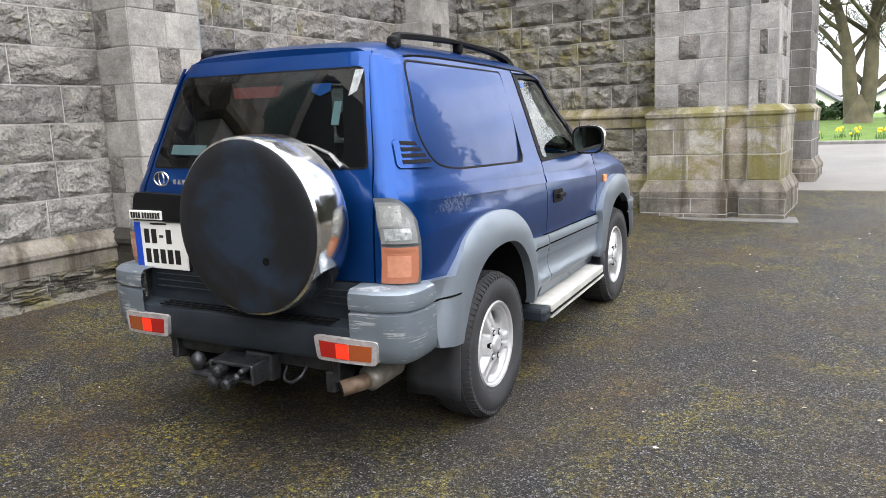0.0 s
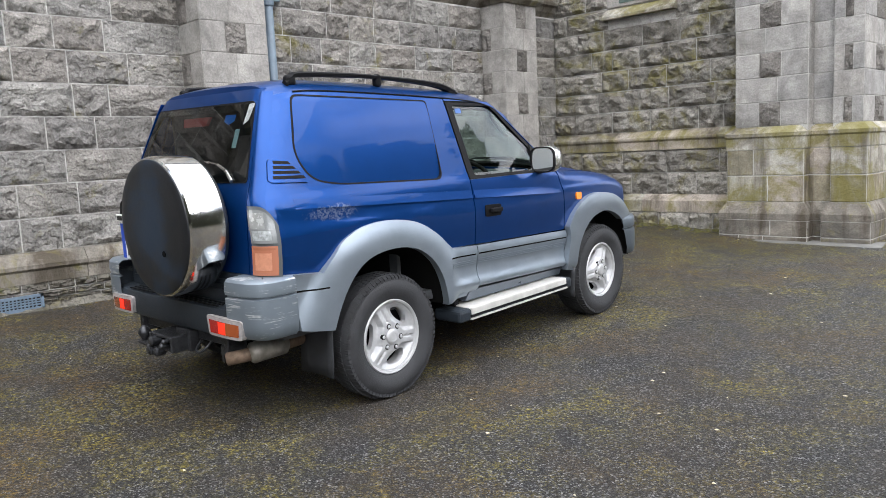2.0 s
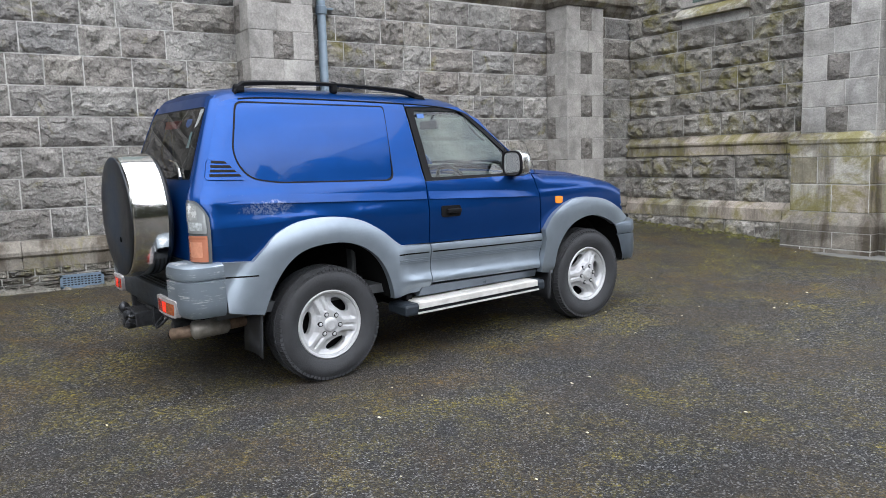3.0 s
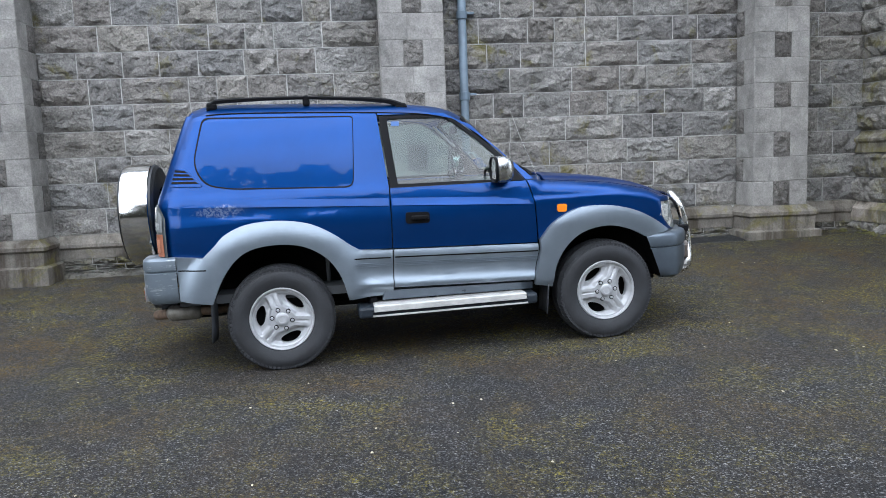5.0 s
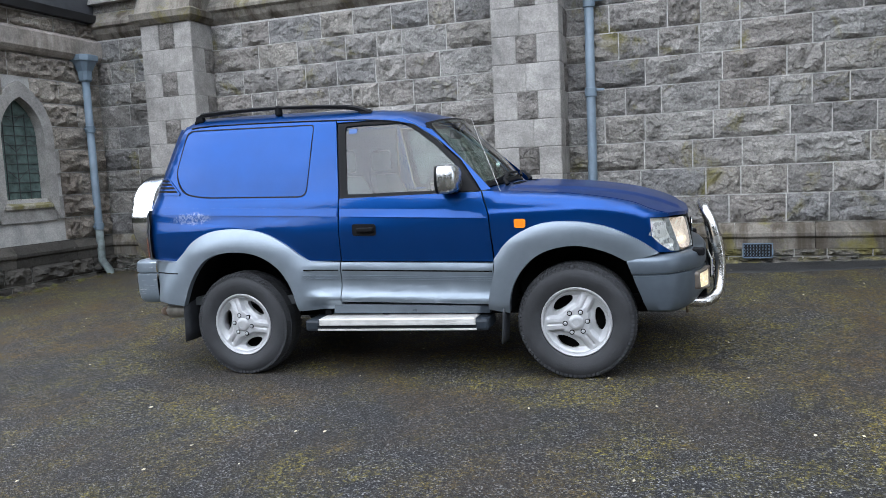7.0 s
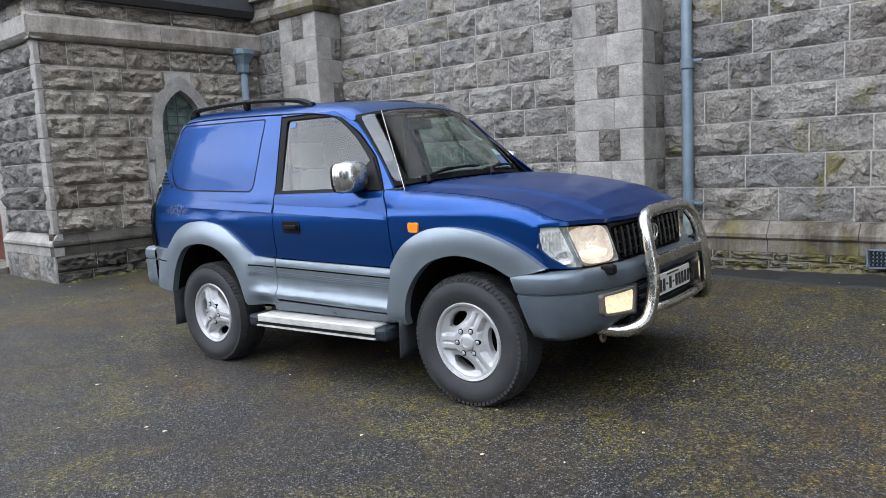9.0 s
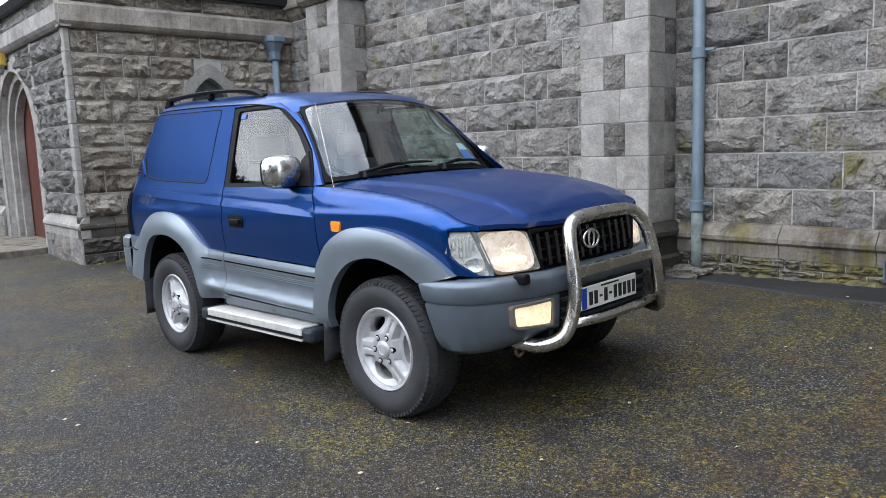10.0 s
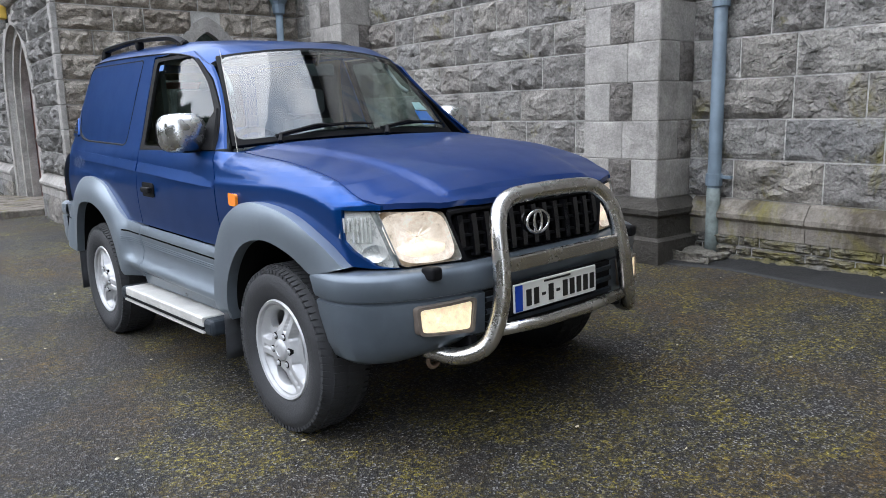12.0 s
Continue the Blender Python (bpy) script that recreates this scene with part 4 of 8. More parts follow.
# ---------------------------------------------------------------- car: materials
def paint_mat(name, col, rough, worn=False):
    """Metallic paint under clear lacquer, a little dusty; worn: bare flakes where the lacquer peels on the quarter panel."""
    m, n, l, b = mat(name)
    tc = n.new("ShaderNodeTexCoord")
    dust = noise_node(n, l, 3.0, 8.0, 0.65, tc.outputs["Object"])
    c = mixc(n, l, ramp(n, l, dust.outputs["Fac"], [(0.35, (0, 0, 0)), (0.8, (0.5,) * 3)]), col, tuple(0.7 * q for q in col))
    if worn:
        gm = n.new("ShaderNodeMapping")
        gm.inputs["Location"].default_value = (0.0, 0.38 * 2.5, -1.15 * 10)
        gm.inputs["Scale"].default_value = (0.0, 2.5, 10.0)
        l.new(tc.outputs["Object"], gm.inputs["Vector"])
        g = n.new("ShaderNodeTexGradient")
        g.gradient_type = "SPHERICAL"
        l.new(gm.outputs["Vector"], g.inputs["Vector"])
        fl = noise_node(n, l, 17.0, 9.0, 0.82, tc.outputs["Object"], 1.4)
        k = n.new("ShaderNodeMath")
        k.operation = "MULTIPLY"
        l.new(g.outputs["Fac"], k.inputs[0])
        l.new(fl.outputs["Fac"], k.inputs[1])
        chip = noise_node(n, l, 55.0, 5.0, 0.7, tc.outputs["Object"], 0.6)
        k2 = n.new("ShaderNodeMath")
        k2.operation = "MULTIPLY"
        l.new(ramp(n, l, k.outputs[0], [(0.27, (0, 0, 0)), (0.36, (0.34,) * 3)]), k2.inputs[0])
        l.new(ramp(n, l, chip.outputs["Fac"], [(0.47, (0.05,) * 3), (0.53, (1, 1, 1))]), k2.inputs[1])
        f = k2.outputs[0]
        c = mixc(n, l, f, c, (0.42, 0.46, 0.55))
    l.new(c, b.inputs["Base Color"])
    b.inputs["Metallic"].default_value = 0.7
    b.inputs["Specular IOR Level"].default_value = 0.2
    b.inputs["Coat Weight"].default_value, b.inputs["Coat Roughness"].default_value = (0.38, 0.02) if rough < 0.4 else (0.4, 0.09)
    l.new(ramp(n, l, dust.outputs["Fac"], [(0.3, (rough,) * 3), (0.8, (rough + 0.1,) * 3)]), b.inputs["Roughness"])
    return m


def glass_mat(name, tint, ior=1.5, rough=0.0):
    m, n, l, b = mat(name)
    out = n["Material Output"]
    t = n.new("ShaderNodeBsdfTransparent")
    t.inputs["Color"].default_value = (*tint, 1)
    g = n.new("ShaderNodeBsdfGlossy")
    g.inputs["Roughness"].default_value = rough
    # Schlick's rule on the facing angle, alike from both sides of the pane
    f0 = ((ior - 1) / (ior + 1)) ** 2
    lw = n.new("ShaderNodeLayerWeight")
    lw.inputs["Blend"].default_value = 0.5
    p5 = n.new("ShaderNodeMath")
    p5.operation = "POWER"
    p5.inputs[1].default_value = 5.0
    l.new(lw.outputs["Facing"], p5.inputs[0])
    f = n.new("ShaderNodeMath")
    f.operation = "MULTIPLY_ADD"
    f.inputs[1].default_value, f.inputs[2].default_value = 1 - f0, f0
    l.new(p5.outputs[0], f.inputs[0])
    x = n.new("ShaderNodeMixShader")
    l.new(f.outputs[0], x.inputs[0])
    l.new(t.outputs[0], x.inputs[1])
    l.new(g.outputs[0], x.inputs[2])
    l.new(x.outputs[0], out.inputs["Surface"])
    return m


def worn_cover():
    """Black vinyl rubbed blue-grey in patches."""
    m, n, l, b = mat("black_vinyl_wheel_cover")
    tc = n.new("ShaderNodeTexCoord")
    a = noise_node(n, l, 2.6, 9.0, 0.7, tc.outputs["Object"], 0.4)
    f = noise_node(n, l, 40.0, 5.0, 0.7, tc.outputs["Object"])
    c = mixc(n, l, ramp(n, l, a.outputs["Fac"], [(0.48, (0, 0, 0)), (0.6, (0.6,) * 3)]), (0.009, 0.01, 0.012), (0.015, 0.032, 0.06))
    c = mixc(n, l, ramp(n, l, f.outputs["Fac"], [(0.66, (0, 0, 0)), (0.74, (0.35,) * 3)]), c, (0.06, 0.065, 0.07))
    l.new(c, b.inputs["Base Color"])
    l.new(ramp(n, l, a.outputs["Fac"], [(0.35, (0.36,) * 3), (0.7, (0.55,) * 3)]), b.inputs["Roughness"])
    add_bump(n, l, b, f.outputs["Fac"], 0.12, 0.01)
    return m


BLUE = (0.003, 0.045, 0.2)
M_BLUE = paint_mat("blue_metallic_paint", BLUE, 0.3, worn=True)
M_HOOD = paint_mat("sun_dulled_blue_paint", (0.006, 0.034, 0.16), 0.45)
M_GREY = simple("grey_metallic_cladding", (0.225, 0.262, 0.302), 0.36, metal=0.6, vary=0.12, vscale=4, bump=0.05, bscale=400)
# The cladding's grey, darkened where bumper and sill turn from the light
M_GREYSHADE = simple("shaded_grey_cladding", (0.11, 0.133, 0.16), 0.32, metal=0.5, vary=0.15, vscale=5, bump=0.05, bscale=400)
M_GREYD = simple("scuffed_dark_grey_bumper_plastic", (0.022, 0.028, 0.036), 0.42, spec=0.3, vary=0.3, vscale=9, bump=0.15, bscale=120)
M_BLACK = simple("black_plastic", (0.007, 0.007, 0.008), 0.55, spec=0.12, bump=0.1, bscale=300)
M_FLAP = simple("dusty_black_rubber_flap", (0.028, 0.03, 0.034), 0.5, spec=0.4, vary=0.4, vscale=12)
M_GLOSSBLACK = simple("glossy_black_plastic", (0.004, 0.004, 0.005), 0.16, spec=0.6)
# Near-black that paints the shade of arches, gaps, holes and grooves
M_VOID = simple("shade_black", (0.006, 0.006, 0.006), 0.95, spec=0.08)
M_RUBBER = simple("tyre_rubber", (0.026, 0.027, 0.03), 0.7, vary=0.4, vscale=12, bump=0.3, bscale=90)
M_CHROME = simple("chrome", (0.8, 0.8, 0.79), 0.1, metal=1.0)
M_STEEL = simple("polished_steel_tube", (0.58, 0.565, 0.54), 0.26, metal=1.0, vary=0.03, vscale=9)
M_ALLOY = simple("silver_alloy", (0.46, 0.465, 0.475), 0.45, metal=0.35, vary=0.12, vscale=14)
M_ALU = simple("worn_aluminium_tread", (0.62, 0.61, 0.58), 0.45, metal=0.35, vary=0.15, vscale=10, bump=0.2, bscale=160)
M_RED = simple("red_lens", (0.34, 0.009, 0.006), 0.12, coat=1.0, bump=0.25, bscale=240)
M_REDGLOW = simple("lit_red_lens", (0.9, 0.03, 0.01), 0.15, coat=1.0, emit=0.3)
M_AMBERD = simple("dull_amber_lens", (0.3, 0.065, 0.015), 0.15, coat=1.0, bump=0.25, bscale=240)
M_AMBER = simple("amber_lens", (0.9, 0.26, 0.01), 0.15, coat=1.0)
M_PEACH = simple("faded_pink_amber_lens", (0.4, 0.15, 0.085), 0.14, coat=1.0, bump=0.3, bscale=260)
M_CLEAR = simple("ribbed_clear_lens", (0.2, 0.21, 0.21), 0.12, coat=1.0, bump=0.3, bscale=200)
M_LAMPRIM = simple("grey_lamp_rim", (0.09, 0.1, 0.105), 0.4)
M_CLEARLIT = simple("silvered_lamp_bowl", (0.42, 0.43, 0.42), 0.25, metal=0.4, coat=1.0, vary=0.15, vscale=30, bump=0.2, bscale=120)
M_SILVER = simple("silvered_corner_lamp", (0.78, 0.79, 0.78), 0.28, metal=0.35, coat=1.0, vary=0.15, vscale=24, bump=0.3, bscale=90)
M_CLEARDIM = simple("dim_lamp_bowl", (0.3, 0.32, 0.32), 0.2, coat=1.0, vary=0.4, vscale=50, bump=0.4, bscale=150)
M_PEACHLIT = simple("pale_amber_bowl", (0.52, 0.23, 0.14), 0.2, coat=1.0, vary=0.12, vscale=45, bump=0.2, bscale=150)
M_PEACHDIM = simple("dark_amber_bowl", (0.34, 0.13, 0.07), 0.2, coat=1.0)
M_WARM = simple("lit_headlamp", (0.95, 0.82, 0.66), 0.3, metal=0.5, emit=0.26, vary=0.5, vscale=20, bump=0.9, bscale=30)
M_WARMHOT = simple("lit_bulb", (1.0, 0.86, 0.66), 0.3, emit=0.42, vary=0.2, vscale=40)
M_FOG = simple("lit_fog_lamp_lens", (0.96, 0.74, 0.46), 0.25, emit=0.36, vary=0.35, vscale=28, bump=0.5, bscale=120)
M_YELLOW = simple("yellowed_lens", (0.6, 0.5, 0.38), 0.14, coat=1.0, bump=0.25, bscale=180)
M_PLATE = simple("white_number_plate", (0.78, 0.78, 0.74), 0.3)
M_INK = simple("black_lettering", (0.012, 0.012, 0.012), 0.4)
M_EUBLUE = simple("blue_plate_band", (0.01, 0.06, 0.45), 0.3)
M_RUST = simple("rusty_exhaust", (0.2, 0.14, 0.1), 0.6, metal=0.5, vary=0.4, vscale=30)
M_COVER = worn_cover()
M_SEAT = simple("grey_seat_cloth", (0.26, 0.265, 0.27), 0.9, vary=0.15, vscale=30)
M_DASH = simple("grey_dashboard", (0.07, 0.075, 0.08), 0.6)
M_TRIM = simple("pale_headlining", (0.32, 0.33, 0.33), 0.9)
M_GLASS = glass_mat("green_tinted_glass", (0.5, 0.6, 0.57), 1.78)
M_SCREEN = glass_mat("windscreen_glass", (0.72, 0.84, 0.81), 2.4)
M_GLASSD = glass_mat("dark_tinted_glass", (0.3, 0.36, 0.36), 2.0)
M_LENS = glass_mat("clear_cover", (0.92, 0.92, 0.9), 1.45)
M_MIRROR = simple("mirror_glass", (0.75, 0.77, 0.78), 0.02, metal=1.0)
M_STICK = simple("blue_sticker", (0.02, 0.16, 0.6), 0.4)
M_PAPER = simple("pale_paper_disc", (0.45, 0.62, 0.66), 0.5)
M_REDDISH = simple("dark_red_lamp", (0.3, 0.05, 0.05), 0.3)


# ---------------------------------------------------------------- car: surface tools
def spline(pts, per=6, closed=False):
    """Points on a smooth curve through pts."""
    k, out = len(pts), []
    for i in range(k if closed else k - 1):
        p = [Vector(pts[(i + j) % k] if closed else pts[min(k - 1, max(0, i + j))]) for j in (-1, 0, 1, 2)]
        for s in range(per):
            t = s / per
            out.append(tuple(0.5 * ((2 * p[1]) + (p[2] - p[0]) * t + (2 * p[0] - 5 * p[1] + 4 * p[2] - p[3]) * t * t + (3 * p[1] - p[0] - 3 * p[2] + p[3]) * t ** 3)))
    return out if closed else out + [tuple(pts[-1])]


def rounded(poly, r, k=5):
    """The polygon with its corners rounded; r: one radius or one for each corner."""
    out, n = [], len(poly)
    for i in range(n):
        rad = r[i] if isinstance(r, (list, tuple)) else r
        a, p, b = Vector(poly[i - 1]), Vector(poly[i]), Vector(poly[(i + 1) % n])
        if rad <= 0:
            out.append(tuple(p))
            continue
        u, v = (a - p), (b - p)
        d = min(rad, u.length * 0.48, v.length * 0.48)
        s, e = p + u.normalized() * d, p + v.normalized() * d
        for j in range(k + 1):
            t = j / k
            out.append(tuple((1 - t) ** 2 * s + 2 * t * (1 - t) * p + t * t * e))
    return out


def panel_bm(outer, mapf, holes=(), step=0.07, flange=0.016, flip=False, bm=None):
    """A curved sheet with folded-in edges: the flat outline (u, v) with its holes, cut into small faces and laid on the surface mapf(u, v) -> (place, inward)."""
    from mathutils.geometry import tessellate_polygon
    loops = [[Vector((u, v, 0)) for u, v in o] for o in (outer, *holes)]
    flat = [p for o in loops for p in o]
    work = bmesh.new()
    vs = [work.verts.new(p) for p in flat]
    for a, b, c in tessellate_polygon(loops):
        try:
            work.faces.new((vs[a], vs[b], vs[c]))
        except ValueError:
            pass
    us, ws = [p.x for p in flat], [p.y for p in flat]
    for axis_v, lo, hi in ((Vector((1, 0, 0)), min(us), max(us)), (Vector((0, 1, 0)), min(ws), max(ws))):
        k = int((hi - lo) / step)
        for i in range(1, k + 1):
            co = axis_v * (lo + (hi - lo) * i / (k + 1))
            bmesh.ops.bisect_plane(work, geom=work.verts[:] + work.edges[:] + work.faces[:], plane_co=co, plane_no=axis_v, dist=1e-5)
    inward = {}
    for v in work.verts:
        p, d = mapf(v.co.x, v.co.y)
        v.co, inward[v] = p, Vector(d)
    if flange:
        rim = {}
        for e in [e for e in work.edges if e.is_boundary]:
            q = []
            for v in e.verts:
                if v not in rim:
                    rim[v] = work.verts.new(v.co + inward[v] * flange)
                q.append(v)
            try:
                work.faces.new((q[0], q[1], rim[q[1]], rim[q[0]]))
            except ValueError:
                pass
    bmesh.ops.recalc_face_normals(work, faces=work.faces)
    return work


def sheet_part(name, outer, mapf, material, parent, holes=(), step=0.07, flange=0.016, label="", outward=None):
    bm = panel_bm(outer, mapf, holes, step, flange)
    ob = link(name, bm, material, parent, label, smooth=True)
    me = ob.data
    # faces look outward; folded edges stay sharp
    c = sum((f.normal * f.area for f in me.polygons), Vector())
    if outward is not None and c.dot(Vector(outward)) < 0:
        me.flip_normals()
    me.set_sharp_from_angle(angle=radians(40))
    return ob


def grid_part(name, rows, material, parent, label="", closed=False, smooth=True, sharp=40, cap=False):
    """A loft through rows of points."""
    bm = bmesh.new()
    g = [[bm.verts.new(p) for p in r] for r in rows]
    w = len(rows[0])
    for a, b in zip(g, g[1:]):
        for i in range(w if closed else w - 1):
            j = (i + 1) % w
            bm.faces.new((a[i], a[j], b[j], b[i]))
    if cap:
        bm.faces.new(g[0][::-1])
        bm.faces.new(g[-1])
    bmesh.ops.remove_doubles(bm, verts=bm.verts, dist=1e-5)
    bmesh.ops.recalc_face_normals(bm, faces=bm.faces)
    ob = link(name, bm, material, parent, label, smooth=smooth)
    if smooth:
        ob.data.set_sharp_from_angle(angle=radians(sharp))
    return ob


def lathe_rows(prof, axis_p, k=56):
    """Rings round the x axis through axis_p from a profile [(x, r)]."""
    return [[(axis_p[0] + x, axis_p[1] + r * math.cos(2 * math.pi * i / k), axis_p[2] + r * math.sin(2 * math.pi * i / k)) for i in range(k)] for x, r in prof]


def interp(v, pts):
    return float(np.interp(v, [p[0] for p in pts], [p[1] for p in pts]))


HW = [(0.3, 0.79), (0.45, 0.815), (0.52, 0.838), (0.8, 0.846), (0.92, 0.857), (1.02, 0.859), (1.08, 0.856), (1.11, 0.845), (1.2, 0.833), (1.25, 0.815), (1.3, 0.797), (1.5, 0.737), (1.72, 0.668), (1.78, 0.645), (1.86, 0.6)]
YR = [(0.4, -0.8), (0.6, -0.825), (0.86, -0.82), (1.2, -0.81), (1.33, -0.765), (1.76, -0.6), (1.88, -0.53)]
ZR = [(-0.62, 1.81), (-0.5, 1.852), (-0.3, 1.868), (0.2, 1.853), (0.7, 1.828), (1.07, 1.8), (1.3, 1.752), (1.45, 1.7)]
ZF = [(1.7, 1.238), (2.0, 1.212), (2.4, 1.172), (2.7, 1.11), (2.82, 1.058), (2.95, 1.015), (3.08, 0.998)]
ZC = [(1.7, 1.285), (2.1, 1.245), (2.5, 1.2), (2.8, 1.135), (2.95, 1.075), (3.06, 1.01)]
HW, YR, ZR, ZF, ZC = (spline(q, 5) for q in (HW, YR, ZR, ZF, ZC))
RC = 0.13


def side_x(y, z):
    """Half width of the body at a height and a place along it."""
    x = interp(z, HW)
    if y > 1.9:
        x -= 0.045 * (y - 1.9) ** 2
    if z > 1.2 and y > 0.8:
        x -= 0.16 * (y - 0.8) ** 2 * min(1.0, (z - 1.2) / 0.4)
    if y < -0.2:
        x -= 0.1 * (y + 0.2) ** 2
    d = interp(z, YR) + RC - y
    if d > 0:
        x -= RC - math.sqrt(max(0.0, RC * RC - min(d, RC) ** 2))
    if y > 1.75 and z > interp(y, ZF) - 0.09:      # the wing turns over into the bonnet
        d = min(0.09, z - interp(y, ZF) + 0.09) * max(0.0, min(1.0, (y - 1.78) / 0.12))
        x -= 0.09 - math.sqrt(max(0.0, 0.09 ** 2 - d * d))
    if y > 2.6:                                     # and round the nose to the lamps
        x = min(x, 0.822 * (max(0.001, 3.075 - y - 0.22 * max(0.0, z - 0.8) ** 1.3) / 0.25) ** 0.2)
    return x


def on_side(s, lift=0.0):
    """Map for panels of one side: s is 1 for the driver's side; lift: metres proud, or a function of (y, z)."""
    def f(y, z):
        up = lift(y, z) if callable(lift) else lift
        return (s * (side_x(y, z) + up), y, z), (-s, 0, 0)
    return f


def rear_y(x, z):
    return interp(z, YR) - 0.02 * (1 - (x / 0.8) ** 2)


def on_rear(lift=0.0):
    def f(x, z):
        y = rear_y(x, z)
        edge = side_edge(z)
        d = abs(x) - (edge - RC)
        if d > 0:
            y += RC - math.sqrt(max(0.0, RC * RC - min(d, RC) ** 2))
        return (x, y - lift, z), (0, 1, 0)
    return f


def side_edge(z):
    return interp(z, HW) - 0.035


def front_y(x, z, out=0.0):
    return 3.075 + out - 0.25 * abs(x / 0.82) ** 5 - 0.22 * max(0.0, z - 0.8) ** 1.3


def on_front(lift=0.0):
    return lambda x, z: ((x, front_y(x, z) + lift, z), (0, -1, 0))


def hood_edge(y):
    return side_x(min(y, 2.93), interp(min(y, 2.93), ZF) - 0.002)


def hood_z(x, y):
    c, e = interp(y, ZC), interp(y, ZF)
    t = min(1.0, abs(x) / hood_edge(y))
    u = max(0.0, min(1.0, (0.64 - 0.17 * (y - 1.95) - abs(x)) / 0.055))
    ridge = 0.015 * u * u * (3 - 2 * u)
    return c - 0.012 - (c - 0.012 - e) * t ** 2.6 + ridge * (1 if y < 3.0 else 0.3)


CAR = Matrix.Translation((-2.298, 3.35, 0.025)) @ pose(0, 0, 0, 0, 0, 3.2) @ pose(0, 0, 0, 1.2, 0, 0) @ pose(0, 0, 0, 0, 0.8, 0)
car = new("car")
car.matrix_basis = CAR
tagged(car, "blue three-door off-road car with grey cladding parked on asphalt", "car")
WR, WF, WZ = -0.03, 2.348, 0.372      # wheel centres


# ---------------------------------------------------------------- car: outlines of the panels, (y, z)
def seam_rear(z):
    """The rear edge of the side panels, half way round the corner."""
    return interp(z, YR) + RC * 0.32


flare_r_out = spline([(-0.52, 0.842), (-0.44, 0.915), (-0.36, 0.99), (-0.21, 1.05), (0.0, 1.062), (0.21, 1.025), (0.37, 0.94), (0.47, 0.862), (0.54, 0.817)], 4)
arch_r = spline([(-0.48, 0.52), (-0.4, 0.69), (-0.29, 0.825), (-0.16, 0.888), (0.03, 0.9), (0.19, 0.862), (0.32, 0.77), (0.4, 0.64), (0.445, 0.47)], 4)
flare_f_out = spline([(1.85, 0.79), (1.94, 0.9), (2.06, 0.972), (2.19, 1.01), (2.37, 1.008), (2.56, 0.968), (2.74, 0.88), (2.86, 0.792)], 4)
arch_f = spline([(1.93, 0.44), (1.96, 0.6), (2.04, 0.732), (2.17, 0.828), (2.36, 0.862), (2.54, 0.82), (2.665, 0.755)], 4)
qwin = rounded([(-0.46, 1.785), (0.565, 1.748), (0.53, 1.262), (-0.3, 1.298), (-0.47, 1.335), (-0.538, 1.47)], [0.05, 0.03, 0.06, 0.1, 0.1, 0.1], 5)
qwin_hole = rounded([(-0.47, 1.793), (0.571, 1.755), (0.536, 1.254), (-0.305, 1.29), (-0.479, 1.328), (-0.548, 1.468)], [0.05, 0.03, 0.06, 0.1, 0.1, 0.1], 5)
vent_o = rounded([(-0.685, 1.455), (-0.6, 1.45), (-0.49, 1.335), (-0.5, 1.322), (-0.72, 1.335)], [0.02, 0.02, 0.01, 0.01, 0.02], 3)
zt = lambda y: interp(y, ZR) - 0.052



def blank_lift(y, z):
    """The blanked window bellies out a little and stands steeper than the glass."""
    t = max(0.0, min(1.0, (z - 1.26) / 0.52))
    return -0.016 + 0.014 * t + 0.048 * t * (1 - t)


def clad_lift(y, z):
    """How proud the lower cladding stands: a bevelled top band, a hollow, and a lip that kicks out at the foot."""
    return interp(z + 0.036 * (y - 0.78), [(0.49, 0.0), (0.52, 0.03), (0.545, 0.046), (0.565, 0.044), (0.6, 0.022), (0.65, 0.012), (0.7, 0.017), (0.745, 0.026), (0.775, 0.026), (0.795, 0.017), (0.82, 0.012)])


def ledge(y, z):
    """The pressed waist line: it stands out at its foot and runs flush above."""
    fade = max(0.0, min(1.0, (y + 0.62) / 0.5, (1.81 - y) / 0.3))
    return 0.001 + 0.01 * fade * max(0.0, min(1.0, 1 - (z - (1.188 - 0.0538 * (y + 0.62))) / 0.05))


